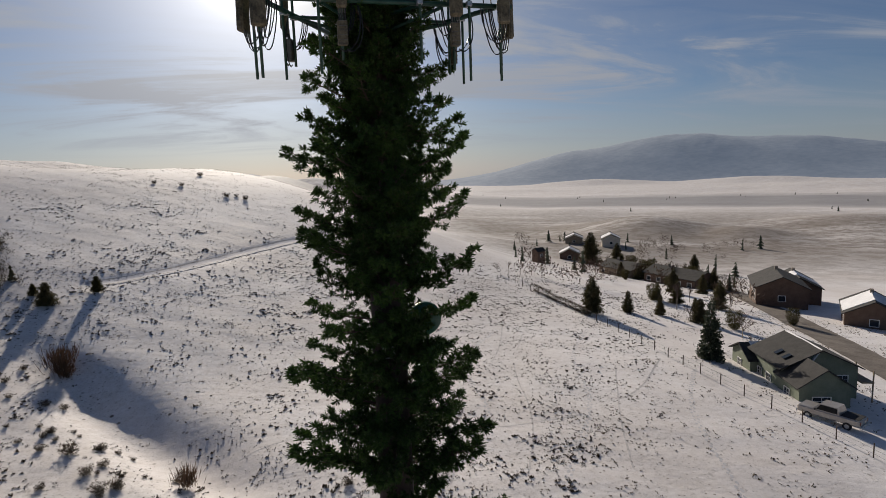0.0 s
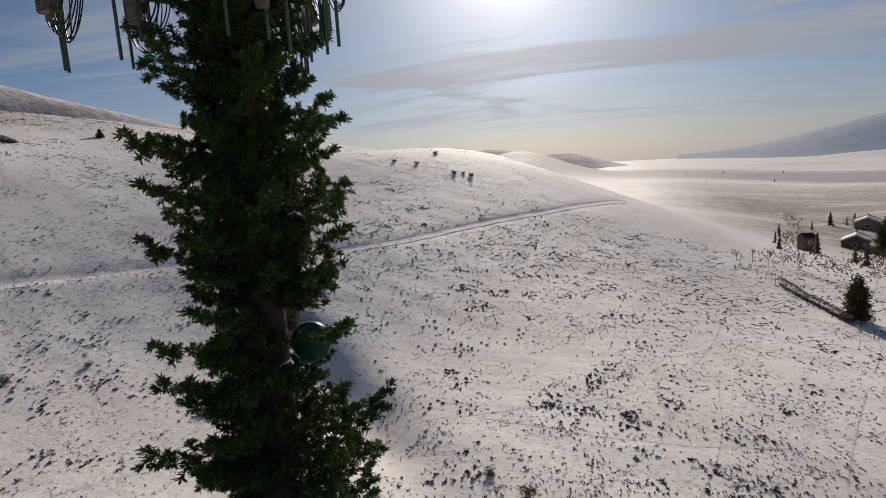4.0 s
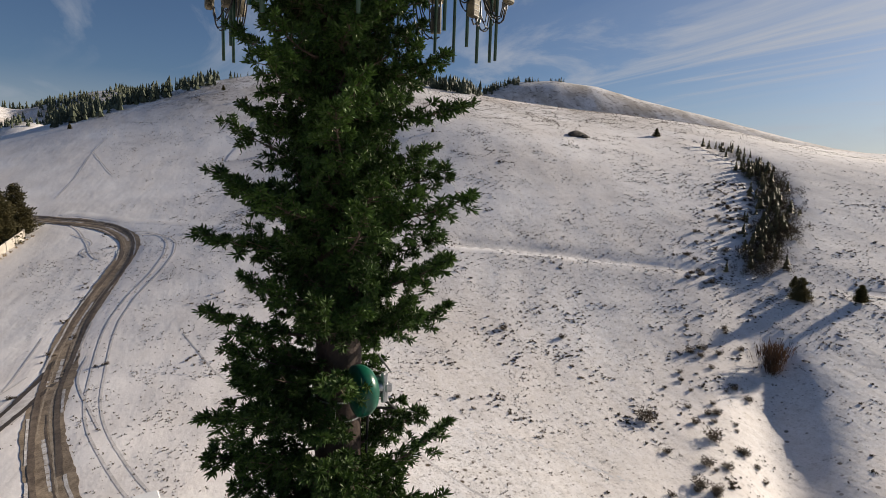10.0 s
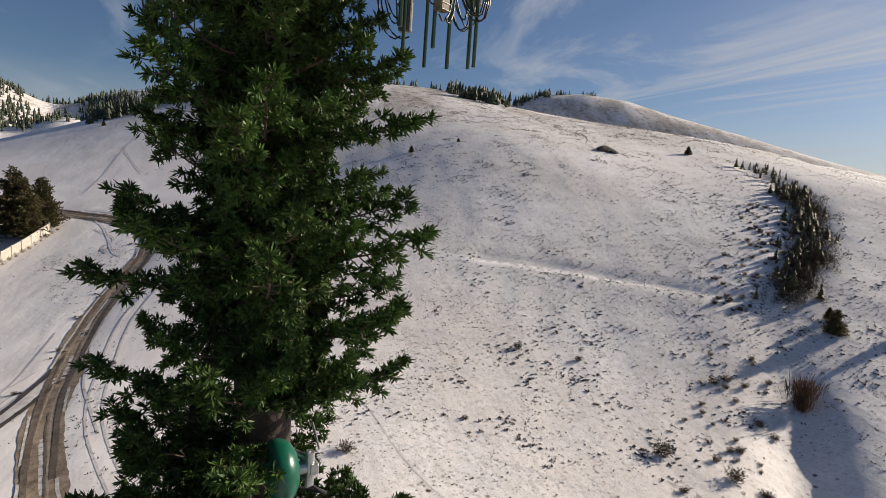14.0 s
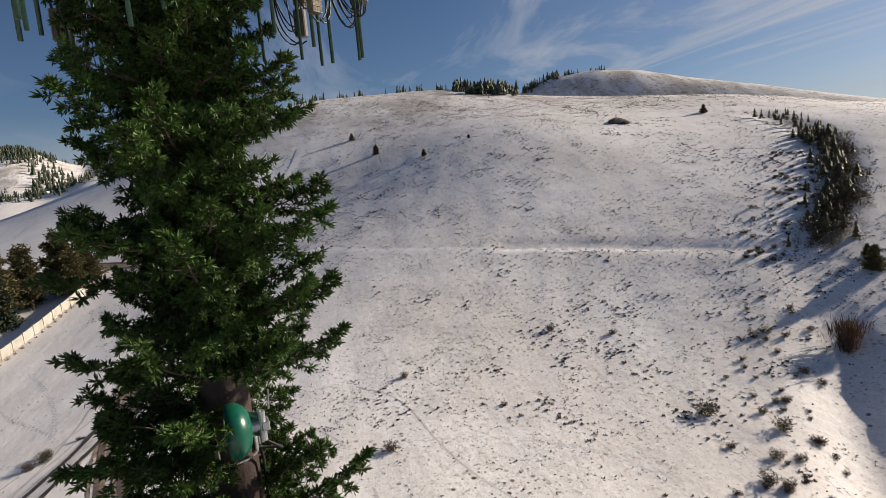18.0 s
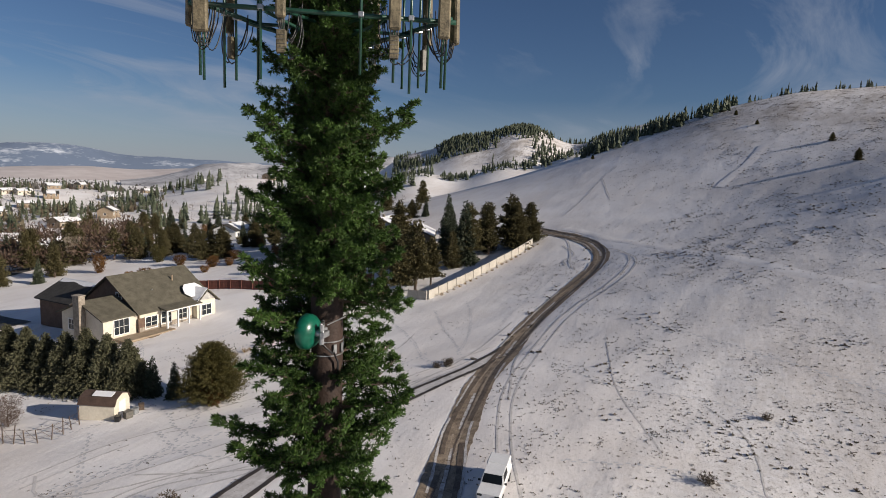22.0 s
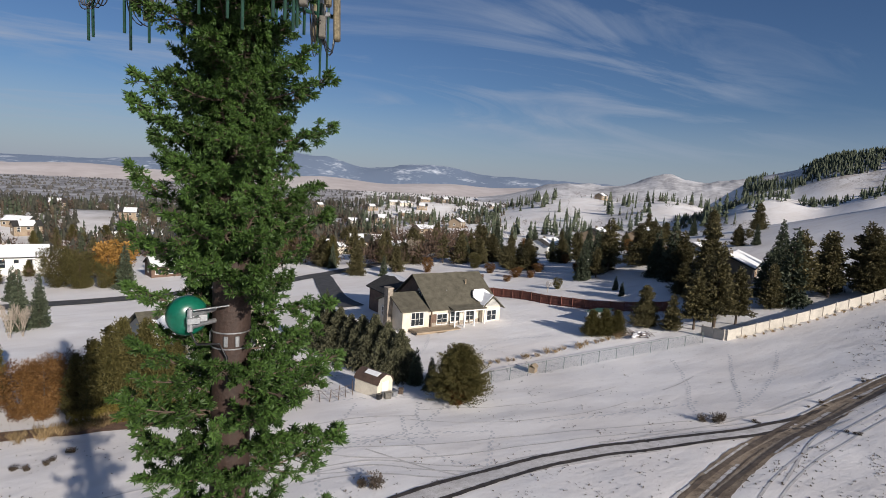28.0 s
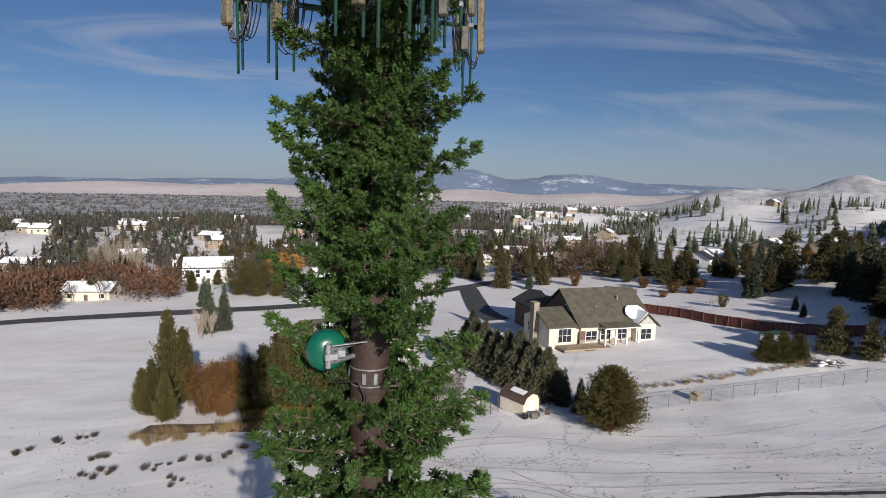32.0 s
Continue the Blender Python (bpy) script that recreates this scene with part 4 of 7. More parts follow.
# antenna platform: a triangle of twin pipes carrying upright pipes
PLAT, FACE_R, HALF = 20.25, 1.22, 2.35
PIPE_MESH = {}
for f, face_az in enumerate((38, 158, 278)):
    turn = Matrix.Rotation(radians(face_az), 4, "Z")
    for dz, rad in ((0.0, 0.045), (0.95, 0.04)):
        bm = rodded((FACE_R, -HALF, up(PLAT + dz)), (FACE_R, HALF, up(PLAT + dz)), rad, sides=12)
        bm.transform(turn)
        part("face_pipe", bm, M_PIPE, tower, "dark green horizontal pipe", smooth=True)
    for side in (-1, 1):
        for ends in (((0.30, side * 0.16, up(PLAT - 0.28)), (FACE_R, side * 1.05, up(PLAT - 0.05)), 0.032), ((0.30, side * 0.14, up(PLAT + 0.02)), (FACE_R, side * 0.75, up(PLAT)), 0.036)):
            bm = rodded(*ends, sides=8)
            bm.transform(turn)
            part("stand_off_arm", bm, M_PIPE, tower, "dark green arm back to the pole")
    collar = bmesh.new()
    box(collar, (0.10, 0.44, 0.34), (0.37, 0, up(PLAT - 0.12)), bevel=0.015)
    collar.transform(turn)
    part("collar_plate", collar, M_PIPE, tower, "bolted collar plate")
    # pipes along the face: offset, bottom, panel (width, depth, bottom, height), radio unit drop
    rows = [(-2.08, 18.95, (0.25, 0.13, 19.72, 2.1), None), (-1.12, 19.02, None, None), (-0.75, 19.25, (0.17, 0.12, 20.05, 1.5), 19.42),
            (0.62, 19.2, None, None), (1.22, 19.1, (0.22, 0.13, 19.98, 1.9), 19.45), (1.52, 18.92, None, None), (2.1, 19.05, (0.22, 0.12, 19.88, 2.0), None)]
    if f == 1:
        rows = [(y * -1, b + 0.06 * (k % 3), p, u) for k, (y, b, p, u) in enumerate(rows)]
    for y, bottom, panel, unit in rows:
        holder = bmesh.new()
        rod(holder, (FACE_R + 0.09, y, up(bottom)), (FACE_R + 0.09, y, up(22.0)), 0.025, sides=10)
        holder.transform(turn)
        pipe = part("mast_pipe", holder, M_PIPE, tower, "green upright mounting pipe", smooth=True)
        for z in (PLAT, PLAT + 0.95):
            cl = boxed((0.16, 0.10, 0.09), (FACE_R + 0.05, y, up(z)), bevel=0.01)
            cl.transform(turn)
            part("clamp", cl, M_STEEL, pipe, "galvanised clamp")
        if panel:
            w, d, zb, h = panel
            bm = boxed((d, w, h), (FACE_R + 0.25, y, up(zb + h / 2)), Matrix.Rotation(radians(-2), 4, "Y"), bevel=0.03)
            bm.transform(turn)
            pan = part("antenna_panel", bm, M_PANEL, tower, "bark-coloured antenna panel")
            for j in range(4):
                bm = rodded((FACE_R + 0.22, y - w * 0.3 + w * 0.2 * j, up(zb + 0.02)), (FACE_R + 0.22, y - w * 0.3 + w * 0.2 * j, up(zb - 0.07)), 0.013, sides=6)
                bm.transform(turn)
                part("connector", bm, M_UNIT, pan, "dark cable connector")
            for j in range(4):
                sag = g.uniform(0.22, 0.46)
                a = Vector((FACE_R + 0.22, y - w * 0.3 + w * 0.2 * j, up(zb - 0.05)))
                e = Vector((FACE_R - 0.05, y + g.uniform(0.1, 0.35) * (1 if y < 0 else -1), up(PLAT + g.uniform(-0.05, 0.2))))
                pts = [turn @ (a.lerp(e, s) + Vector((0, 0, -sag * math.sin(math.pi * s) ** 0.8 - (0.10 if 0 < s < 1 else 0)))) for s in np.linspace(0, 1, 12)]
                part("cable", tube(pts, 0.011), M_CABLE, pan, "looped black coaxial cable")
        if unit:
            bm = bmesh.new()
            box(bm, (0.12, 0.17, 0.40), (FACE_R + 0.18, y, up(unit + 0.25)), bevel=0.015)
            bm.transform(turn)
            un = part("radio_unit", bm, M_PANEL if f != 1 else M_UNIT, tower, "finned radio unit on its pipe")
            for j in range(6):
                fin = boxed((0.010, 0.16, 0.008), (FACE_R + 0.243, y, up(unit + 0.06 + 0.075 * j)))
                fin.transform(turn)
                part("fin", fin, M_UNIT, un)
            for j in range(2):
                a = Vector((FACE_R + 0.20, y + 0.06 - 0.12 * j, up(unit)))
                e = Vector((FACE_R + 0.02, y + 0.3, up(unit + 0.75)))
                pts = [turn @ (a.lerp(e, s) + Vector((0, 0.16 * math.sin(math.pi * s), -0.30 * math.sin(math.pi * s) ** 0.7 * (1 - s)))) for s in np.linspace(0, 1, 12)]
                part("cable", tube(pts, 0.012), M_CABLE, un, "looped black coaxial cable")

# clamp bands, small plates and the dish below
def ring_band(z, r, height, thick):
    """One closed hoop round the pole."""
    n, verts, faces = 32, [], []
    for k in range(n):
        c, q = math.cos(2 * math.pi * k / n), math.sin(2 * math.pi * k / n)
        verts += [(rr * c, rr * q, up(z) + dz) for rr, dz in ((r, -height / 2), (r + thick, -height / 2), (r + thick, height / 2), (r, height / 2))]
    for k in range(n):
        p, q = 4 * k, 4 * ((k + 1) % n)
        faces += [(p + e, q + e, q + (e + 1) % 4, p + (e + 1) % 4) for e in range(4)]
    return mesh_of("band", verts, faces)


for z in (13.60, 13.90):
    part("band", ring_band(z, trunk_radius(z) + 0.002, 0.022, 0.014), M_STEEL, tower, "steel clamp band")
for az in (70, 100, 160, 250, 280, 340):
    bm = boxed((0.030, 0.075, 0.20), (trunk_radius(14) + 0.035, 0, up(13.75)), bevel=0.008)
    bm.transform(Matrix.Rotation(radians(az), 4, "Z"))
    part("plate", bm, M_STEEL, tower, "pale bolted plate")
DISH_AZ = 282
dish_turn = Matrix.Translation((0.76, 0.22, up(14.24))) @ Matrix.Rotation(radians(DISH_AZ), 4, "Z") @ Matrix.Rotation(radians(90), 4, "Y")
verts, faces, ring = [], [], 36
profile = [(0.0, -0.20), (0.10, -0.195), (0.20, -0.17), (0.29, -0.12), (0.345, -0.05), (0.36, 0.0), (0.36, 0.09), (0.345, 0.11), (0.2, 0.135), (0.0, 0.145)]
for r, z in profile:
    verts += [(r * math.cos(2 * math.pi * k / ring), r * math.sin(2 * math.pi * k / ring), z) for k in range(ring)]
for i in range(len(profile) - 1):
    faces += [(i * ring + k, i * ring + (k + 1) % ring, (i + 1) * ring + (k + 1) % ring, (i + 1) * ring + k) for k in range(ring)]
me = mesh_of("dish", verts, faces, M_DISH, smooth=True)
me.transform(dish_turn)
dish = part("dish", me, None, tower, "round green microwave dish")
bm = bmesh.new()
rod(bm, (0, 0, -0.18), (0, 0, -0.34), 0.085, 0.07, 14)
box(bm, (0.12, 0.22, 0.10), (0, 0, -0.36), bevel=0.01)
rod(bm, (-0.22, 0.04, -0.30), (0.22, 0.04, -0.30), 0.028, sides=8)
bm.transform(dish_turn)
part("feed", bm, M_STEEL, dish, "pale feed unit and mount")
bm = bmesh.new()
hub = dish_turn @ Vector((0, 0.04, -0.32))
rod(bm, hub + Vector((0, 0, -0.20)), hub + Vector((0, 0, 0.20)), 0.05, sides=12)
for z in (-0.12, 0.10):
    rod(bm, hub + Vector((0, 0, z)), Vector((0.26, 0.13, hub.z + z)), 0.045, sides=8)
box(bm, (0.16, 0.16, 0.14), hub.lerp(Vector((0.26, 0.13, hub.z)), 0.45), bevel=0.015)
rod(bm, hub + Vector((-0.05, 0.1, 0.2)), Vector((0.1, 0.6, hub.z + 0.25)), 0.014, sides=6)
part("bracket", bm, M_STEEL, dish, "galvanised bracket to the pole")
pts = [hub + Vector((0.0, 0.0, -0.2)), hub + Vector((-0.1, 0.2, -0.38)), Vector((0.25, 0.42, hub.z - 0.5)), Vector((0.12, 0.43, hub.z - 0.75)), Vector((0.10, 0.42, hub.z - 1.3))]
part("cable", tube(pts, 0.022), M_CABLE, dish, "thick black cable down the pole")

# ---- plants ----
def blades(c, d, length, width, g, roll=True):
    """Diamond leaves from places c along ways d; returns verts and faces."""
    n = len(c)
    d = d / np.linalg.norm(d, axis=1)[:, None]
    s = np.cross(d, g.normal(size=(n, 3)))
    s = s / np.linalg.norm(s, axis=1)[:, None] * np.broadcast_to(width, (n,))[:, None]
    ln = np.broadcast_to(length, (n,))[:, None]
    v = np.stack([c, c + d * ln * 0.5 - s, c + d * ln, c + d * ln * 0.5 + s], 1).reshape(-1, 3)
    return v, np.arange(4 * n).reshape(-1, 4)


def conifer_crown(seed, wide=0.36, tiers=26, low=0.03, blade=0.055, droop=-0.15, fill=1.0, ragged=0.18, shape=0.85):
    """A unit-high crown of whorled boughs, each set with small sprays."""
    g = np.random.default_rng(seed)
    cs, ds = [], []
    for t in np.linspace(low, 0.985, tiers):
        r = wide * 0.5 * (1 - t) ** shape * g.uniform(1 - ragged, 1 + ragged) + 0.012
        for a in g.uniform(0, 2 * math.pi, max(4, int(13 * fill * (r / 0.18) ** 0.6))):
            rr = r * g.uniform(0.72, 1.12)
            out = np.array([math.cos(a), math.sin(a), droop * g.uniform(0.3, 1.7)])
            k = max(2, int(rr / 0.022 * fill * 0.75))
            f = g.uniform(0.18, 1.0, k)
            p = np.array([0, 0, t]) + f[:, None] * rr * out + g.normal(size=(k, 3)) * 0.010
            cs.append(p)
            ds.append(out + g.normal(size=(k, 3)) * 0.65 + np.array([0, 0, 0.18]))
    c, d = np.concatenate(cs), np.concatenate(ds)
    return blades(c, d, g.uniform(0.7, 1.3, len(c)) * blade, blade * 0.30, g)


def puffy_crown(seed, wide=0.6, low=0.15, puffs=38, per=110, blade=0.034, top=0.98, squat=0.75, thin=0.26):
    """A unit-high crown of separate tufts on limbs, with gaps between."""
    g = np.random.default_rng(seed)
    cs, ds = [], []
    for i in range(puffs):
        t = low + (top - low) * (i + g.uniform(0, 1)) / puffs
        r = wide * 0.5 * math.sin(math.pi * min(1, 0.18 + 0.82 * (1 - t) ** 0.75)) ** 0.7 * g.uniform(0.55, 1.05)
        a = i * 2.4 + g.uniform(-0.5, 0.5)
        mid = np.array([r * math.cos(a) * 0.8, r * math.sin(a) * 0.8, t])
        q = g.normal(size=(per, 3))
        q /= np.linalg.norm(q, axis=1)[:, None]
        size = 0.095 * g.uniform(0.7, 1.25) * (wide / 0.6)
        cs.append(mid + q * size * g.uniform(0.35, 1, per)[:, None] * np.array([1, 1, squat]))
        ds.append(q + np.array([0, 0, 0.35]) + g.normal(size=(per, 3)) * 0.4)
    c, d = np.concatenate(cs), np.concatenate(ds)
    return blades(c, d, g.uniform(0.7, 1.3, len(c)) * blade, blade * thin, g)


def bare_tree(seed, spread=0.5, stems=1, depth=4, upright=0.6):
    """A unit-high leafless tree: segments of the trunk and of the branches."""
    g = random.Random(seed)
    trunk, twigs = [], []

    def grow(p, d, length, r, level_):
        q = p + d * length
        (trunk if level_ == 0 else twigs).append((p, q, r, r * 0.65))
        if level_ >= depth:
            return
        for _ in range(g.choice((3, 3, 4)) if level_ else 5):
            side = Vector((g.gauss(0, 1), g.gauss(0, 1), g.gauss(0, 0.3)))
            nd = (d * upright + side.normalized() * spread * g.uniform(0.5, 1.1) + Vector((0, 0, 0.32))).normalized()
            grow(p.lerp(q, g.uniform(0.45, 1.0)), nd, length * g.uniform(0.52, 0.74), r * 0.55, level_ + 1)

    for s in range(stems):
        d = Vector((g.uniform(-.28, .28), g.uniform(-.28, .28), 1)).normalized() if stems > 1 else Vector((0, 0, 1))
        grow(Vector((g.uniform(-.04, .04) * (stems > 1), g.uniform(-.04, .04) * (stems > 1), -0.02)), d, 0.40, 0.018 if stems == 1 else 0.0055, 0)
    return trunk, twigs


def trunk_mesh(r=0.022, top=0.9):
    bm = bmesh.new()
    rod(bm, (0, 0, -0.05), (0, 0, top * 0.5), r, r * 0.6, 7)
    rod(bm, (0, 0, top * 0.5), (0, 0, top), r * 0.6, r * 0.12, 7)
    me = bpy.data.meshes.new("trunk")
    bm.to_mesh(me)
    bm.free()
    me.materials.append(M_BARK)
    return me


TRUNK = trunk_mesh()
KINDS = {
    "spruce": ([mesh_of("crown", *conifer_crown(20 + i, 0.44, 34, blade=0.044, fill=1.7), M_SPRUCE) for i in range(4)], "spruce_tree", "dark green spruce with drooping boughs", "tree"),
    "hedge": ([mesh_of("crown", *conifer_crown(30 + i, 1.0, 40, blade=0.034, fill=2.9, shape=0.80, ragged=0.30, droop=-0.30), M_HEDGE) for i in range(3)], "spruce_tree", "dense grey-green spruce of a hedge row", "tree"),
    "pine": ([mesh_of("crown", *conifer_crown(40 + i, 0.46 + 0.06 * i, 30, blade=0.036, droop=0.15, fill=2.3, ragged=0.38, shape=0.62), M_PINE) for i in range(4)], "pine_tree", "olive-green pine with clumped needles", "tree"),
    "tallpine": ([mesh_of("crown", *conifer_crown(45 + i, 0.40 + 0.05 * i, 19, low=0.20, blade=0.036, droop=0.12, fill=2.7, ragged=0.5, shape=0.55), M_PINE) for i in range(4)], "pine_tree", "tall olive pine with bare lower trunk", "tree"),
    "cedar": ([mesh_of("crown", *conifer_crown(50 + i, 0.50, 44, blade=0.030, droop=0.45, fill=2.6, shape=0.55, ragged=0.38), M_CEDAR) for i in range(3)], "cedar_tree", "dense olive cedar of a tall hedge", "tree"),
    "russet": ([mesh_of("crown", *puffy_crown(60 + i, 0.85, 0.03, 66, 150, 0.034), M_RUSSET) for i in range(3)], "juniper_tree", "rust-brown juniper dried by winter", "tree"),
    "round": ([mesh_of("crown", *puffy_crown(70 + i, 0.95, 0.05, 64, 150, 0.036), M_CEDAR) for i in range(2)], "juniper_bush", "rounded olive juniper bush in snow", "bush"),
    "juniper": ([mesh_of("crown", *conifer_crown(76, 0.92, 56, blade=0.026, droop=0.35, fill=3.0, shape=0.55, ragged=0.42), M_CEDAR)], "juniper_tree", "large olive juniper in snow", "tree"),
    "twig": ([mesh_of("crown", *puffy_crown(85 + i, 1.0, 0.12, 40, 90, 0.10, thin=0.05), M_REDTWIG) for i in range(2)], "bare_shrub", "reddish leafless shrub full of fine twigs", "shrub"),
    "willow": ([mesh_of("crown", *puffy_crown(80, 1.0, 0.1, 46, 110, 0.06), M_WILLOW)], "willow_tree", "golden weeping willow with bare winter twigs", "tree"),
}


def plant(kind, x, y, h, label="", group="", squash=1.0):
    meshes, name, text, category = KINDS[kind]
    ob = thing(name, label or text, category, (x, y, level(x, y) - 0.05), rng.uniform(0, 360), group)
    ob.scale = (h * squash, h * squash, h)
    part("trunk", TRUNK, None, ob)
    part("crown", meshes[int(rng.integers(len(meshes)))], None, ob)
    return ob


BARE = []
for i in range(5):
    t_, b_ = bare_tree(90 + i, 0.62 + 0.06 * i)
    BARE.append((mesh_of("trunk", *prisms(t_), M_PALEBARK), mesh_of("twig_crown", *prisms(b_), M_PALEBARK), mesh_of("twig_crown", *prisms(b_), M_REDTWIG)))
t_, b_ = bare_tree(99, 0.30, stems=6, depth=5, upright=1.0)
CLUMP = (mesh_of("trunk", *prisms(t_), M_PALEBARK), mesh_of("twig_crown", *prisms(b_), M_PALEBARK), mesh_of("twig_crown", *prisms(b_), M_REDTWIG))


def bare(x, y, h, red=False, clump=False, label=""):
    tm, bm_, rm = CLUMP if clump else BARE[int(rng.integers(5))]
    ob = thing("bare_tree", label or ("leafless reddish tree in snow" if red else "leafless grey tree in snow"), "tree", (x, y, level(x, y) - 0.05), rng.uniform(0, 360))
    ob.scale = (h, h, h)
    part("trunk", tm, None, ob)
    part("twig_crown", rm if red else bm_, None, ob)
    return ob


def shrub_mesh(seed, n=90, up_=0.5, name="shrub", mat=M_SAGE, width=0.035):
    g = np.random.default_rng(seed)
    a = g.uniform(0, 2 * math.pi, n)
    lean = g.uniform(0.05, 1.0, n)
    d = np.stack([np.cos(a) * lean, np.sin(a) * lean, np.full(n, up_ + 0.3)], 1)
    c = np.stack([g.normal(size=n) * 0.16, g.normal(size=n) * 0.16, np.full(n, -0.03)], 1)
    f = g.uniform(0, 0.5, n)
    return mesh_of(name, *blades(c + d * f[:, None] * 0.5, d + g.normal(size=(n, 3)) * 0.25, g.uniform(0.35, 0.75, n), width, g), mat)


SHRUBS = [mesh_of("shrub", *puffy_crown(110 + i, 1.15, 0.02, 16, 34, 0.20, top=0.62, squat=0.9, thin=0.10), M_SAGE) for i in range(5)]
STRAWS = [shrub_mesh(120 + i, 110, 1.2, "grass_clump", M_STRAW, 0.014) for i in range(2)]
REEDS = shrub_mesh(130, 420, 2.2, "willow_shrub", leafage("russet_reeds", (0.055, 0.034, 0.022), (0.17, 0.10, 0.06), 0.1, 0.15), 0.012)


def shrub(x, y, size, mesh=None, name="shrub", label="dark leafless sagebrush on the snow", category="shrub", group=""):
    ob = tagged(part(name, mesh or SHRUBS[int(rng.integers(5))], None), label, category, group)
    ob.matrix_basis = pose(x, y, level(x, y) - 0.04, 0, 0, rng.uniform(0, 360)) @ Matrix.Diagonal((size, size, size * rng.uniform(0.75, 1.0), 1))
    return ob


# hedge row beside the big house, and the yard trees
for i, (x, y, h) in enumerate([(-18.6, -68.5, 5.0), (-19.2, -65.6, 5.2), (-19.9, -62.8, 5.5), (-20.6, -60.0, 5.3), (-21.3, -57.2, 5.6), (-22.0, -54.4, 5.4), (-22.7, -51.6, 5.2), (-23.4, -48.9, 4.8)]):
    plant("hedge", x, y, h * rng.uniform(1.15, 1.32), group="spruce hedge row", squash=0.92)
for x, y, h, wide in ((19.6, -59.5, 11.6, 0.58), (18.2, -60.6, 9.2, 0.62), (20.6, -56.6, 6.6, 0.72), (18.6, -54.4, 5.4, 0.8), (22.4, -59.0, 5.2, 0.8)):
    plant("cedar", x, y, h, "tall olive cedar beside the russet juniper", squash=wide)
for x, y, h in ((24.4, -104.5, 10.6), (21.8, -106.0, 9.6)):
    plant("spruce", x, y, h, "tall slender spruce beside its twin", "twin spruces", 0.8)
for x, y, h in ((24.6, -99.0, 6.6), (23.0, -99.6, 6.0)):
    bare(x, y, h, clump=True, label="pale leafless stems in front of the spruces")
plant("spruce", -24.2, -46.0, 4.3)
plant("spruce", -24.9, -43.4, 3.9)
plant("juniper", -26.0, -38.8, 6.0, "large olive juniper with rusty lower boughs")
plant("russet", -25.4, -37.8, 2.5, "rusty low juniper under the big one", squash=1.3)
for x, y, h in [(11, -144, 10.9), (-84, -90, 9.2), (-81, -76, 3.0), (-78, -71, 2.9), (-95, -79, 10.3), (-94, -74, 12.0), (-90, -46, 12.6), (-114, -64, 9.5), (74, -153, 7.4), (32, -137, 7.6),
                (-61, -173, 8.1), (-51, -132, 5.6), (-16, -155, 11.0), (-96, -145, 6.5), (40.8, 52.6, 7.6), (57, 38.5, 4.2), (-26.5, -96, 4.0)]:
    plant("spruce", x, y, h)
for x, y, h in [(21, -151, 7.7), (-33, -180, 9.0), (-39, -174, 9.9), (-42, -160, 7.5), (-100, -119, 7.7), (-97, -108, 9.3), (-94, -93, 13.0), (-93, -64, 12.6), (-67, -54, 6.7), (-68.5, -50, 5.6), (-71, -48, 9.4), (-73.5, -46.5, 12.6),
                (-77, -45.5, 9.0), (-87, -47, 7.4), (-92, -46, 11.8), (-96, -43.5, 10.8), (-100, -40.5, 11.4), (-100, -123, 4.2), (-112, -153, 5.4), (-54, -170, 11.4), (-76, -147, 9.1)]:
    plant("tallpine" if h > 8.5 else "pine", x, y, h)
for x, y, h in [(-80, -143, 9.4), (-84, -138, 8.0), (-90, -118, 3.4), (-42, -164, 9.6), (35.2, 77.5, 6.4), (43.2, 81, 3.9), (49, 80.6, 3.5), (87, 209, 13.0), (104, 222, 8.0), (118, 185, 7.2), (80, 118, 5.0), (92, 132, 6.0), (-80, -52, 9.8), (-84, -57, 8.6), (-98, -45.5, 10.4), (-103, -41, 10.0), (-99.5, -38.8, 9.6), (-103.5, -37.6, 8.6)]:
    plant("pine", x, y, h)
for x, y, h in [(1.6, -51.8, 7.6), (3.2, -51.2, 9.4), (4.9, -52.4, 8.2), (6.4, -51.6, 9.0), (8.0, -52.6, 7.8), (0.4, -54.0, 7.0), (9.6, -53.2, 6.4), (5.6, -54.6, 9.2)]:
    plant("cedar", x, y, h, group="cedar hedge", squash=rng.uniform(0.66, 0.86))
for x, y, h in [(12.4, -54.2, 5.8), (14.6, -55.4, 5.6), (12.8, -56.6, 5.4)]:
    plant("russet", x, y, h)
plant("willow", 14, -152, 10.5)
for x, y, h in ((76, -205, 19.0), (70, -209, 17.0), (83, -208, 16.0)):
    bare(x, y, h, clump=True, label="tall pale leafless cottonwood behind the street")
for x, y, h in [(26, -153, 9.6), (21, -149, 8.9), (15.5, -147, 6.0), (-52, -79, 3.3), (-74, -86, 2.4), (-50.5, -77, 2.6)]:
    plant("round", x, y, h)
for x, y, h in [(-57, -54.6, 4.1), (-58.5, -53.6, 4.3), (-60.2, -52.8, 4.0)]:
    plant("cedar", x, y, h, "brownish arborvitae in a dense clump", "arborvitae clump", 1.35)
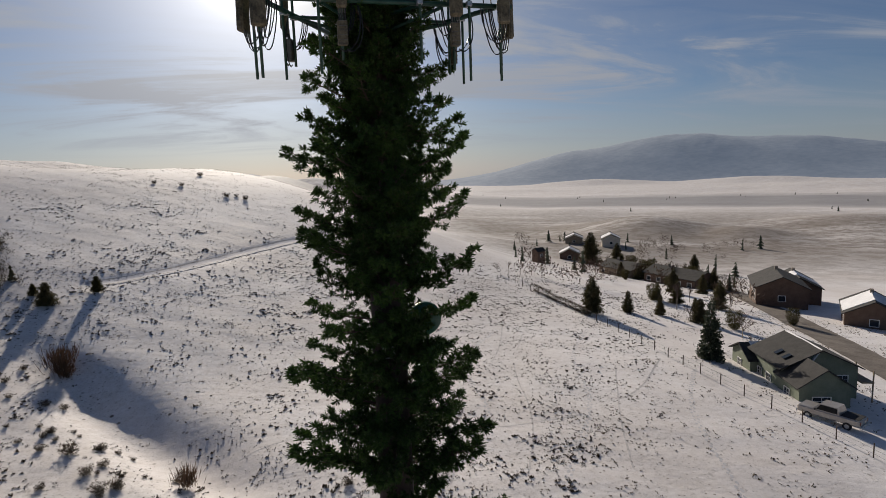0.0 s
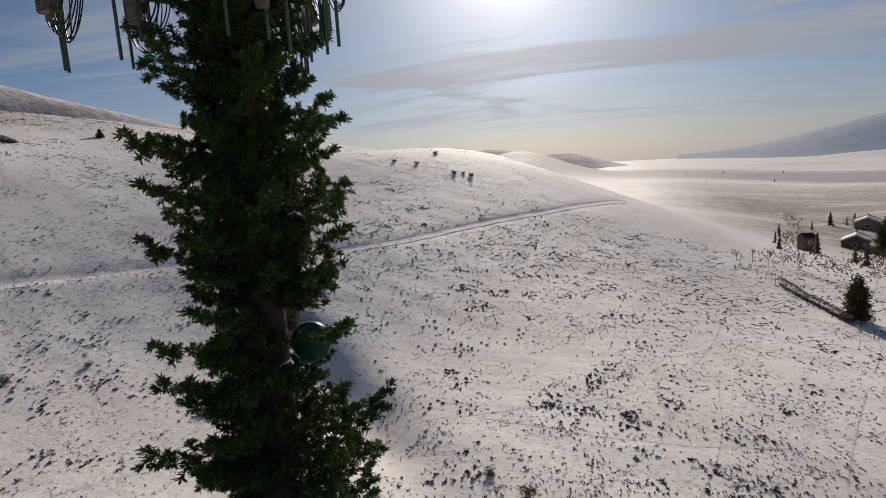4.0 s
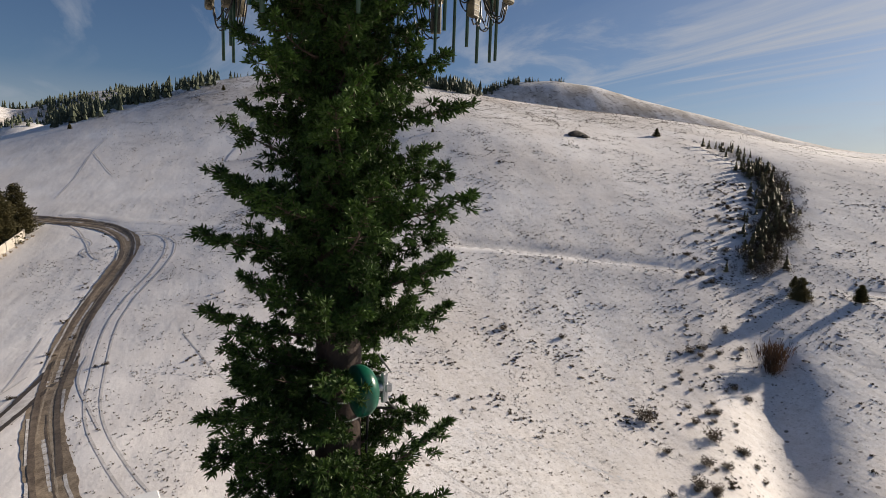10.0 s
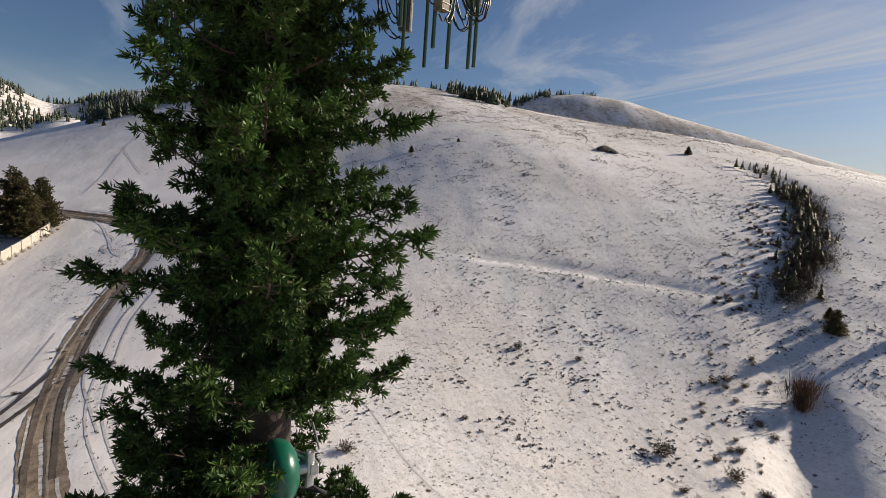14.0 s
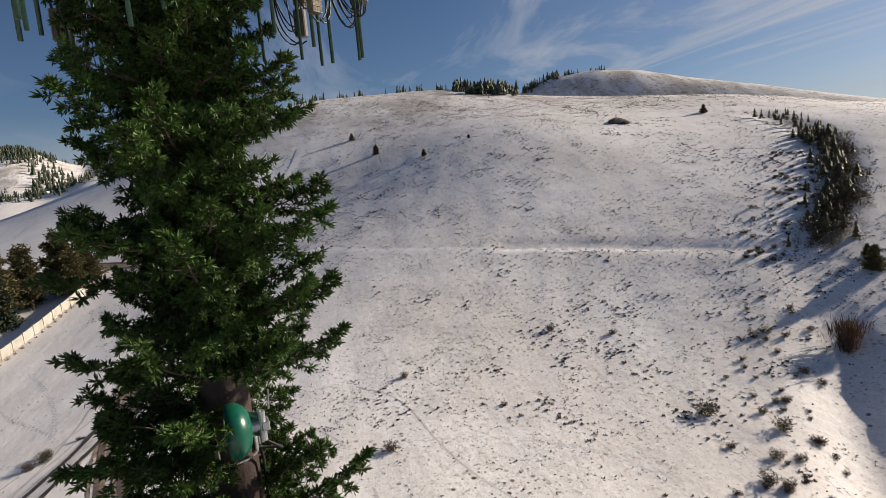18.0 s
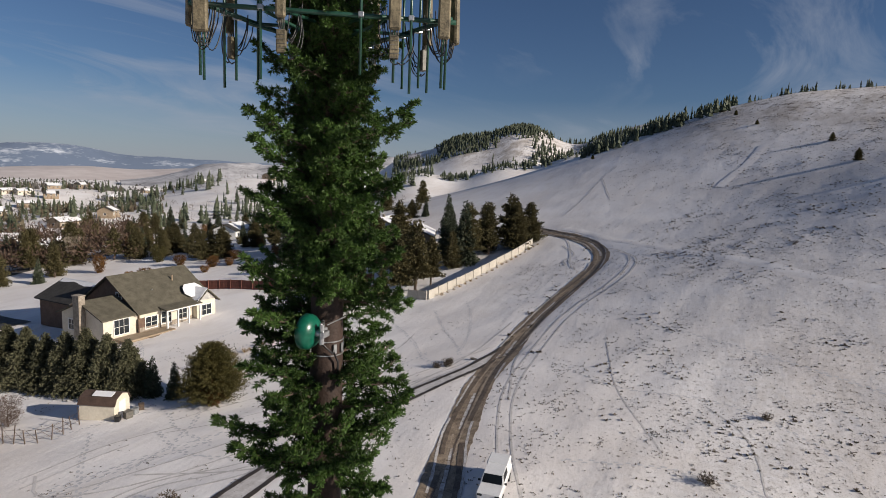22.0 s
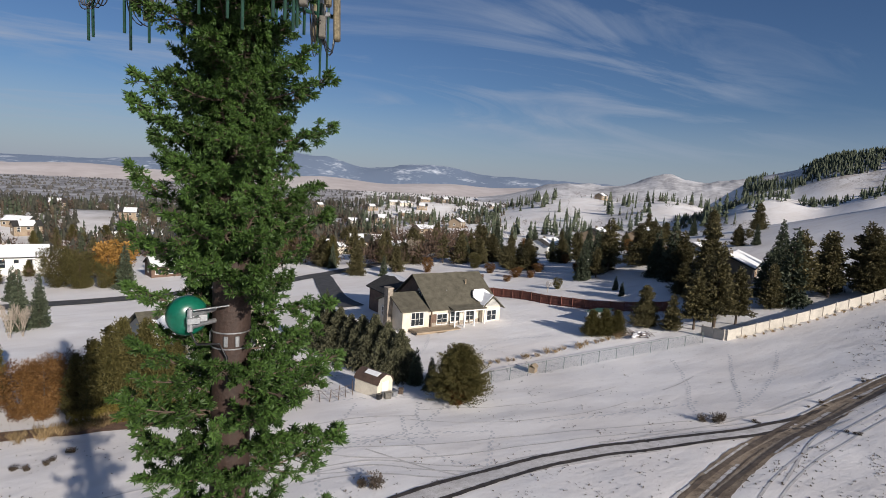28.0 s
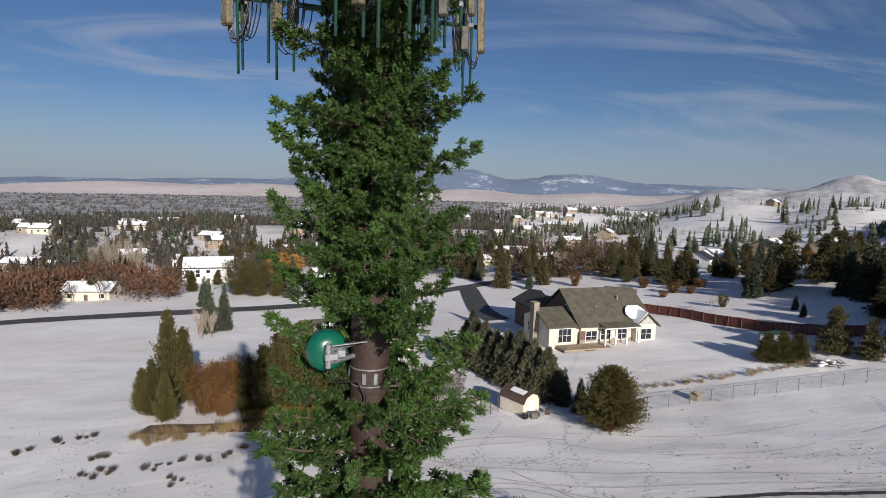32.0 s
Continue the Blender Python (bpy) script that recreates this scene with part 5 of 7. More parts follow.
for x, y, h, red, clump in [(-3.6, -50.6, 14.5, 0, 1), (-2.2, -51.6, 12.0, 0, 1), (-5.0, -51.8, 11.0, 0, 1), (-7, -51, 4.8, 0, 0), (-9.5, -53, 4.4, 1, 0), (-11, -51, 3.8, 1, 0), (-6, -52.5, 4.0, 1, 0), (-4, -145, 4.8, 0, 0), (13, -68, 6.1, 1, 0), (9, -72, 4.6, 1, 0),
                            (91, -146, 9.1, 1, 0), (84, -151, 8.7, 1, 0), (69, -154, 7.0, 1, 0), (60, -149, 9.4, 1, 0), (55, -151, 9.6, 1, 0), (50, -152, 8.8, 1, 0), (97, -150, 8.0, 1, 0)]:
    bare(x, y, h, bool(red), bool(clump))
for x, y, h, red, clump in [(26, 109, 3.6, 0, 0), (29, 110.5, 3.7, 0, 0), (32, 112, 3.6, 0, 0), (35, 113.5, 3.8, 0, 0), (38, 115, 3.6, 0, 0), (58, 192, 5.9, 0, 0), (55, 66.6, 5.5, 1, 0), (73, 53.4, 4.6, 0, 0), (88, 158, 8.0, 1, 0), (86, 142, 7.6, 1, 0), (94, 150, 7.4, 1, 0), (100, 160, 7.8, 1, 0), (78, 64, 4.4, 0, 0), (-66, -150, 10, 0, 1), (-70, -84, 3.4, 0, 0), (-76, -88, 3.2, 0, 0)]:
    bare(x, y, h, bool(red), bool(clump))

for x, y, h in ((-7.4, -49.4, 2.8), (-10.4, -50.2, 3.2), (-13.2, -50.8, 2.8), (-5.2, -50.6, 3.0), (-9.0, -53.0, 3.2), (9.8, -62, 3.6), (8.2, -66, 4.2), (12.2, -70, 3.0)):
    plant("twig", x, y, h, squash=rng.uniform(0.9, 1.15))
for i in range(170):
    # garden trees behind the street, thick in places
    a, r = rng.uniform(236, 300), rng.uniform(160, 330)
    if math.sin(a * 0.8 + r * 0.03) + rng.normal() * 0.5 < -0.2:
        continue
    x, y = r * math.cos(math.radians(a)), r * math.sin(math.radians(a))
    plant(("pine", "spruce", "tallpine", "pine", "cedar")[i % 5], x, y, rng.uniform(4.5, 11.5), "garden conifer among the valley houses", "valley garden trees", rng.uniform(0.8, 1.2))


for i in range(74):
    # the belt of trees and shrubs between the gardens and the snowy ridge
    a, r = rng.uniform(212, 252), rng.uniform(138, 222)
    x, y = r * math.cos(math.radians(a)), r * math.sin(math.radians(a))
    kind = ("pine", "spruce", "russet", "tallpine", "pine", "round")[i % 6]
    plant(kind, x, y, rng.uniform(2.2, 4.2) if kind in ("russet", "round") else rng.uniform(4.5, 9.5), "tree in the belt behind the gardens", "garden tree belt", rng.uniform(0.9, 1.25))
for i in range(13):
    x, y = rng.uniform(-108, -70), rng.uniform(-100, -50)
    if y > -47 + (x + 70) * -0.42 or (x > -80 and y < -62):
        continue
    plant(("pine", "tallpine", "spruce")[i % 3], x, y, rng.uniform(5.5, 11), "pine in the walled garden", "walled garden trees", rng.uniform(0.95, 1.25))


def clipped_hedge(name, line, h, w, mat, label, per=190):
    """A low trimmed hedge: a soft-edged row of small leaves on stems."""
    p = along(line, 0.5)
    n = len(p) * per
    k = rng.integers(len(p), size=n)
    q = rng.uniform(-1, 1, (n, 3))
    x, y = p[k, 0] + q[:, 0] * 0.35, p[k, 1] + q[:, 1] * w / 2
    top = h * (1 + 0.10 * np.sin(p[k, 0] * 1.3) + 0.08 * np.sin(p[k, 0] * 3.1 + 1)) * (1 - 0.25 * q[:, 1] ** 4)
    c = np.stack([x, y, land(x, y) + top * (0.5 + 0.5 * np.sign(q[:, 2]) * np.abs(q[:, 2]) ** 0.5)], 1)
    ob = part(name, mesh_of(name, *blades(c, rng.normal(size=(n, 3)) + np.array([0, 0, 0.5]), rng.uniform(0.12, 0.26, n), 0.04, rng), mat), None)
    return tagged(ob, label, "hedge")


clipped_hedge("clipped_hedge", [(9.6, -50.0), (4.6, -48.6), (-1.5, -47.0), (-9.2, -45.2)], 1.5, 1.3, M_BOXHEDGE, "low clipped olive-yellow hedge below tall trees", 620)
strip("ground_mulch_bed", [(20.5, -52.4), (17, -51.0), (10, -48.9), (4.6, -47.5), (-1.5, -45.8), (-9.5, -44.0)], 2.3, 0.03, M_MULCH, 0.5, "brown mulch and leaf litter below the hedge", "ground", cross=6, step=0.6)
clipped_hedge("tree_belt", [(83, 170), (91, 149), (97, 127)], 4.6, 4.0, M_SAGE, "dense row of dark leafless trees by the street", 260)
clipped_hedge("shrub_hedge", [(30, 94), (31.5, 88), (32.8, 81), (33.8, 75)], 1.3, 1.6, M_SAGE, "dark leafless shrub hedge in the snow", 120)
for x, y, h in ((-72, -103, 1.5), (-77, -107, 2.2), (-79.5, -104, 1.8), (-68, -109, 1.6), (-90, -99, 2.6), (-64, -113, 2.0), (-61.5, -115, 1.6), (-86, -110, 2.2), (-82, -113, 1.5), (-76, -118, 2.6), (-97, -101, 2.4), (-92, -102, 1.8)):
    plant("russet", x, y, h, "rust-brown garden shrub behind the lawn", squash=rng.uniform(1.4, 2.0))

# hillside trees and gully shrubs
for x, y, h in [(-118, 28.6, 2.2), (-135.2, 20.1, 3.6), (-156, 16.3, 2.8), (-180, -1, 2.0), (-196, -8, 2.4), (-113.9, 98.5, 3.0), (-183, -49, 2.2), (-40.5, 61.5, 2.9), (-37, 66.8, 2.2), (-43, 63.5, 1.6), (-120, 40, 1.4)]:
    plant("cedar" if h < 2.5 else "pine", x, y, h * (0.72 if x < -100 else 1.0), "small dark juniper on the snowy hillside", squash=1.25)
for x, y, size in ((-45.5, 131, 1.3), (-34.8, 128.7, 1.5), (-30.8, 129.5, 1.4), (-46, 148, 1.6), (-51, 129, 1.1), (-33, 130.5, 1.0)):
    shrub(x, y, size, label="dark brush on the crest of the snowy hill")
shrub(-33.1, 49.3, 3.2, REEDS, "willow_shrub", "tall rust-brown willow clump in the gully")
shrub(-15.2, 30.5, 1.9, REEDS, "willow_shrub", "rust-brown willow clump by the gully")
shrub(-32.4, 48.5, 1.9, REEDS, "willow_shrub", "rust-brown willow clump in the gully")
gl = along(GULLY, 0.5)
for i in range(150):
    k = int(rng.integers(len(gl) * 3 // 4))
    off = rng.normal() * 2.4 - 4.2
    d = gl[min(k + 1, len(gl) - 1)] - gl[k]
    d /= np.linalg.norm(d)
    x, y = gl[k] + np.array([-d[1], d[0]]) * (abs(off) + 1.5)
    shrub(x, y, rng.uniform(0.35, 0.95), group="gully sagebrush")
for x, y, s in [(-29.1, 30.6, 1.7), (-32.2, 5.6, 1.1), (-25.2, 34.2, 1.3), (-43.8, 8.7, 0.8), (-36, 16, 0.6), (-47.7, 25.8, 0.9), (-44.4, 31.4, 0.8), (-20.5, 28.5, 1.2), (-18, 25, 1.1), (-22.5, 31, 1.0), (-44.6, -22.6, 1.3), (-43.6, -23.4, 1.0), (-45.6, -23.0, 0.9), (0, 25, 1.2), (-3, 27, 0.9)]:
    shrub(x, y, s)
shrub(-12.0, -24.6, 1.3, label="dark brush half buried in snow")
for x, y in [(-76.1, -21.3), (-71.7, -20.7), (-65.8, -21.3), (-47.4, -20.5), (-91.2, -21.2), (-97.5, -23.7), (-56.1, -20.3), (-51.1, -15.1), (-60.6, -19.2)]:
    for k in range(3):
        shrub(x + rng.normal() * 0.7, y + rng.normal() * 0.5, rng.uniform(0.25, 0.5), label="dark clump of weeds by the muddy track", group="weeds along the track")
for i in range(22):
    x = -32 - i * 1.35
    shrub(x + rng.uniform(-.4, .4), -49.5 - 0.10 * i + rng.uniform(-.5, .5), rng.uniform(0.7, 1.5), STRAWS[i % 2], "grass_clump", "tawny ornamental grass clump in snow", "grass", "grass bed")
for i in range(70):
    shrub(rng.uniform(-2, 21), rng.uniform(-50.2, -47.6), rng.uniform(0.8, 1.6), STRAWS[i % 2], "grass_clump", "tall dry grass under the hedge", "grass", "grass under the hedge")


# a straggling line of brush across the corner of the field
for x, y in [(25.7, -52.6), (22.8, -46.9), (19.3, -42.1), (22.4, -43.0), (13.2, -42.5), (11.3, -41.0), (28.3, -52.2), (14.2, -37.8), (16.5, -41.8), (32, -50), (37, -47), (9.5, -43.0), (-11.8, -25.3)]:
    for k in range(4):
        shrub(x + rng.normal() * 0.8, y + rng.normal() * 0.5, rng.uniform(0.3, 0.8), label="wiry dark brush poking from the snow", group="brush across the field")

# a dark rock outcrop on the dome of the hill
for x, y, wide in ((-112.4, 73.9, 2.6), (-110.8, 75.2, 1.5)):
    bm = bmesh.new()
    bmesh.ops.create_icosphere(bm, subdivisions=3, radius=1.0)
    for v in bm.verts:
        v.co *= 1 + 0.35 * noise.noise(v.co * 1.7 + Vector((x, y, 0)))
    bm.transform(pose(x, y, level(x, y) + 0.1, 0, 0, x * 7) @ Matrix.Diagonal((wide, wide * 0.6, wide * 0.35, 1)))
    tagged(part("rock", bm, M_ROCK, smooth=True), "dark rock outcrop on the snowy hillside", "rock")

# dark garden trees along the southern street
for i in range(34):
    f = rng.uniform(0, 1)
    x, y = 55 + 44 * f + rng.normal() * 6, 66 + 130 * f + rng.normal() * 12
    if i % 3:
        plant("pine" if i % 2 else "round", x, y, rng.uniform(2.6, 6.5), "dark garden tree by the southern street", squash=rng.uniform(0.8, 1.2))
    else:
        bare(x, y, rng.uniform(4, 7), True, label="leafless brown tree by the southern street")


def scatter_tufts(name, n, label, place, size, mesh_blades=4, mat=M_TUFT):
    """Countless small tufts in one mesh."""
    m = n // 9
    x, y = place(m)
    near = rng.integers(m, size=n)
    loose = rng.uniform(0.25, 1.0, m)[near] * (1.0 + 0.012 * np.hypot(x, y)[near])
    x, y = x[near] + rng.normal(size=n) * loose, y[near] + rng.normal(size=n) * loose
    z = land(x, y)
    c = np.repeat(np.stack([x, y, z - 0.02], 1), mesh_blades, 0)
    m = len(c)
    s = np.repeat(rng.uniform(*size, n), mesh_blades)
    c[:, :2] += rng.normal(size=(m, 2)) * 0.18 * s[:, None]
    d = np.stack([rng.normal(size=m) * 0.9, rng.normal(size=m) * 0.9, np.ones(m)], 1)
    ob = part(name, mesh_of(name, *blades(c, d, s * rng.uniform(0.3, 0.75, m), 0.15 * s, rng), mat), None)
    return tagged(ob, label, "grass", kind="stuff")


def polar(lo, hi, a0, a1):
    def place(n):
        r = np.sqrt(rng.uniform(lo ** 2, hi ** 2, n))
        a = np.radians(rng.uniform(a0, a1, n))
        keep = np.sin(r * 0.11 + 3 * a) + np.sin(a * 17 + r * 0.05) + rng.uniform(-1.6, 1.6, n) > 0
        r = np.where(keep, r, np.sqrt(rng.uniform(lo ** 2, hi ** 2, n)))
        return r * np.cos(a), r * np.sin(a)
    return place


scatter_tufts("grass_tufts", 17000, "dry grass tufts poking through the snow", polar(18, 95, 60, 200), (0.12, 0.30))
scatter_tufts("sage_tufts", 3800, "dark sage tufts standing out of the snow", polar(20, 120, 58, 136), (0.18, 0.42), 12)
scatter_tufts("slope_sage_tufts", 4500, "small dark tufts on the hillside", polar(34, 200, 132, 186), (0.2, 0.42), 11)
scatter_tufts("hill_tufts", 22000, "dry tufts across the hillside", polar(70, 225, 95, 192), (0.14, 0.36))
scatter_tufts("field_tufts", 2600, "sparse dry stalks in the field", polar(20, 70, 205, 330), (0.10, 0.26))
scatter_tufts("south_tufts", 7500, "dry tufts across the southern field", polar(22, 120, 35, 95), (0.14, 0.36))


# ---- woods far off: many small crowns in one mesh each ----
def woods(name, label, x, y, h, mat, per=3, wide=0.20):
    """Jagged cones in tiers, seven sided, one tree after another."""
    n, k = len(x), 7
    z = land(x, y, False) - 0.1
    girth = rng.uniform(0.62, 1.55, (n, 1))
    lean = rng.normal(size=(n, 2)) * 0.03
    verts, faces = [], []
    for t in range(per):
        low, top = t / per * 0.9, min(1.0, (t + 1.55) / per * 0.92)
        a = np.linspace(0, 2 * math.pi, k, endpoint=False)[None, :] + rng.uniform(0, 6, (n, 1))
        r = h[:, None] * wide * girth * (1 - low) ** 0.9 * rng.uniform(0.62, 1.2, (n, k))
        ring = np.stack([x[:, None] + r * np.cos(a), y[:, None] + r * np.sin(a), z[:, None] + h[:, None] * (low + 0.04 + rng.uniform(-0.05, 0.05, (n, k)))], -1)
        tip = np.stack([x + lean[:, 0] * h * top, y + lean[:, 1] * h * top, z + h * top * rng.uniform(0.9, 1.0, n)], -1)[:, None, :]
        base = sum(len(v) for v in verts)
        verts.append(np.concatenate([ring, tip], 1).reshape(-1, 3))
        o = base + np.arange(n)[:, None] * (k + 1)
        q = np.arange(k)[None, :]
        faces.append(np.stack([o + q, o + (q + 1) % k, np.broadcast_to(o + k, (n, k))], -1).reshape(-1, 3))
    ob = part(name, mesh_of(name, np.concatenate(verts), np.concatenate(faces).tolist(), mat), None)
    return tagged(ob, label, "trees", kind="stuff")


def thickets(name, label, x, y, h, mat, per=60, wide=0.5):
    """Leafless or broad crowns: a mist of short twigs each."""
    n = len(x)
    z = land(x, y) - 0.1
    q = rng.normal(size=(n, per, 3))
    q /= np.linalg.norm(q, axis=2)[:, :, None]
    f = rng.uniform(0.2, 1.0, (n, per, 1))
    c = np.stack([x, y, z + h * 0.5], -1)[:, None, :] + q * f * h[:, None, None] * np.array([wide, wide, 0.5])
    d = (q + np.array([0, 0, 0.6]) + rng.normal(size=q.shape) * 0.5).reshape(-1, 3)
    hh = np.repeat(h, per)
    ob = part(name, mesh_of(name, *blades(c.reshape(-1, 3), d, hh * 0.16, hh * 0.022, rng), mat), None)
    return tagged(ob, label, "trees", kind="stuff")


def open_lane(x, y, h):
    """Leaves the drives to the white house and the garage free of trees."""
    f = np.clip((-100 - y) / 95, 0, 1)
    keep = (np.abs(x - (26 + 15 * f)) > 8.0) & (np.hypot(x - 60, y + 148) > 9.5) & (np.hypot(x - 66, y + 160) > 9)
    return x[keep], y[keep], h[keep]


def spread(n, lo, hi, a0, a1, h0, h1, clump=0.0):
    r, a = rng.uniform(lo, hi, n), rng.uniform(a0, a1, n)
    if clump:
        keep = np.sin(r * 0.021 + a * 0.35) + np.sin(a * 0.9 - r * 0.013) + rng.normal(size=n) * 0.5 > clump
        r, a = r[keep], a[keep]
    a = np.radians(a)
    return r * np.cos(a), r * np.sin(a), rng.uniform(h0, h1, len(r))


WINTER = leafage("winter_twigs", (0.06, 0.040, 0.030), (0.16, 0.105, 0.075), 0.2, 0.1)
RUSSET_TWIGS = leafage("russet_twigs", (0.065, 0.034, 0.020), (0.17, 0.088, 0.050), 0.2, 0.1)

def brow(n, a0, a1, back, h0, h1, lo=150.0, hi=420.0, clump=-9.0):
    """Trees along the skyline that the near hill makes, strung out and bunched."""
    a = np.radians(rng.uniform(a0, a1, n))
    keep = np.sin(a * 71) + np.sin(a * 173 + 1) + rng.normal(size=n) * 0.6 > clump
    a = a[keep]
    r = np.linspace(lo, hi, 80)
    x, y = np.outer(np.cos(a), r), np.outer(np.sin(a), r)
    best = r[np.argmax((land(x.ravel(), y.ravel(), False).reshape(x.shape) - 17.0) / r, 1)] + rng.uniform(*back, len(a))
    return best * np.cos(a), best * np.sin(a), rng.uniform(h0, h1, len(a)) * rng.uniform(0.7, 1.0, len(a))


woods("crest_woods", "dark conifer stand on the hill crest", *brow(420, 153.5, 163.5, (-14, 26), 2.6, 7.0, clump=-1.5), M_SPRUCE)
woods("crest_stand", "small conifer stand on the hill crest", *brow(60, 149.0, 153.0, (-6, 12), 2.0, 4.6, clump=-0.9), M_SPRUCE)
woods("crest_row", "thin row of conifers along the crest", *brow(110, 164, 186, (-2, 14), 1.6, 4.4, clump=-0.3), M_SPRUCE)
woods("shoulder_woods", "line of conifers down the hill shoulder", *brow(1500, 183, 221, (-22, 40), 2.6, 6.8, clump=-1.0), M_SPRUCE)
woods("ridge_forest", "forest along the far ridge", *spread(2200, 740, 940, 202, 216, 5, 10, -0.2), M_SPRUCE, 2)
woods("ridge_forest", "patches of forest on the far ridge", *spread(2600, 640, 930, 188, 206, 5, 11, 0.1), M_SPRUCE, 2)
woods("suburb_trees", "garden conifers on the housing ridge", *spread(800, 330, 760, 212, 252, 7, 14, 0.1), M_SPRUCE, 5, 0.17)
thickets("suburb_thickets", "leafless garden trees on the housing ridge", *spread(320, 330, 760, 214, 252, 3, 7, 0.0), WINTER, 40)
woods("valley_trees", "conifers among the valley suburbs", *spread(2300, 300, 900, 236, 316, 4.5, 11, -0.2), M_SPRUCE, 5)
woods("valley_pines", "olive pines among the valley suburbs", *spread(1300, 300, 800, 236, 316, 4, 9, -0.2), leafage("valley_pine_needles", (0.045, 0.040, 0.026), (0.12, 0.10, 0.066), 0.2, 0.1), 5, 0.24)
thickets("valley_thickets", "leafless russet trees among the suburbs", *spread(2300, 160, 800, 240, 316, 3.5, 8.5, -0.5), WINTER, 46)
thickets("street_thickets", "leafless brown trees behind the street", *open_lane(*spread(620, 158, 260, 240, 300, 4, 9.5, -0.7)), WINTER, 90)
thickets("russet_thickets", "rust-brown leafless trees in the street gardens", *open_lane(*spread(420, 152, 215, 286, 322, 4.5, 9.5, -0.9)), RUSSET_TWIGS, 150)
woods("valley_woods", "dark conifer gardens of the lower town", *open_lane(*spread(5200, 205, 1000, 252, 320, 5, 11.5, -0.75)), leafage("valley_woods_needles", (0.030, 0.032, 0.024), (0.085, 0.080, 0.060), 0.2, 0.1), 4, 0.22)
thickets("lower_thickets", "leafless brown trees of the lower town", *open_lane(*spread(2600, 200, 760, 252, 320, 4, 9, -0.9)), WINTER, 44)
woods("valley_far_trees", "distant tree cover of the valley town", *spread(5000, 700, 2700, 236, 318, 4, 8, -0.6), leafage("town_trees", (0.055, 0.055, 0.052), (0.13, 0.12, 0.11), 0.2, 0.0), 1, 0.5)
woods("south_trees", "conifers along the southern street", *spread(26, 150, 330, 52, 76, 4, 8, 0.0), M_SPRUCE, 5)
thickets("south_thickets", "leafless trees along the southern street", *spread(300, 110, 330, 50, 76, 2.5, 6, 0.1), WINTER, 60)
woods("south_far_trees", "thin trees on the far southern plain", *spread(220, 700, 1500, 36, 92, 3, 6, 1.3), M_SPRUCE, 2)
gx = along(GULLY, 0.4)
gx = gx[int(len(gx) * 0.46):]
pick = gx[rng.integers(len(gx), size=210)]
woods("gully_thicket", "dark conifers filling the gully", pick[:, 0] + rng.normal(size=210) * 1.7, pick[:, 1] + rng.normal(size=210) * 1.7, rng.uniform(0.8, 2.9, 210) * (0.8 + 0.3 * (rng.uniform(size=210) > 0.85)), M_PINE, 4, 0.30)
pick = gx[rng.integers(len(gx) * 3 // 4, size=420)]
thickets("gully_brush", "rust-brown brush filling the gully", pick[:, 0] + rng.normal(size=420) * 1.5 + 1.0, pick[:, 1] + rng.normal(size=420) * 1.4, rng.uniform(0.8, 2.3, 420), leafage("gully_twigs", (0.035, 0.028, 0.018), (0.095, 0.070, 0.042), 0.2, 0.1), 110)

# ---- buildings ----
def gable_walls(w, d, h, rise, axis="x"):
    """Walls of a block with gable ends, ridge along x or y, 0.2 m thick shell closed at the foot."""
    bm = bmesh.new()
    x, y = w / 2, d / 2
    if axis == "x":
        prof = [(-y, -1.2), (y, -1.2), (y, h), (0, h + rise), (-y, h)]
        ends = [[bm.verts.new((s * x, p, q)) for p, q in prof] for s in (-1, 1)]
    else:
        prof = [(-x, -1.2), (x, -1.2), (x, h), (0, h + rise), (-x, h)]
        ends = [[bm.verts.new((p, -s * y, q)) for p, q in prof] for s in (-1, 1)]
    bm.faces.new(list(reversed(ends[0])))
    bm.faces.new(ends[1])
    for i in range(5):
        j = (i + 1) % 5
        bm.faces.new((ends[0][i], ends[0][j], ends[1][j], ends[1][i]))
    bmesh.ops.recalc_face_normals(bm, faces=bm.faces)
    return bm


def roof_slope(w, d, h, rise, axis, side, over=0.5, thick=0.16, lift=0.05):
    """One slope of a gable roof as a slab with eaves."""
    run = (d if axis == "x" else w) / 2
    span = (w if axis == "x" else d) / 2 + over
    k = rise / run
    lo = (run + over, h - k * over)
    bm = bmesh.new()
    pts = [(0, h + rise + lift), (lo[0], lo[1] + lift), (lo[0], lo[1] + lift + thick), (0, h + rise + lift + thick)]
    rows = []
    for s in (-span, span):
        rows.append([bm.verts.new((s, side * p, q) if axis == "x" else (side * p, s, q)) for p, q in pts])
    for i in range(4):
        j = (i + 1) % 4
        bm.faces.new((rows[0][i], rows[0][j], rows[1][j], rows[1][i]))
    bm.faces.new(rows[0])
    bm.faces.new(list(reversed(rows[1])))
    bmesh.ops.recalc_face_normals(bm, faces=bm.faces)
    return bm


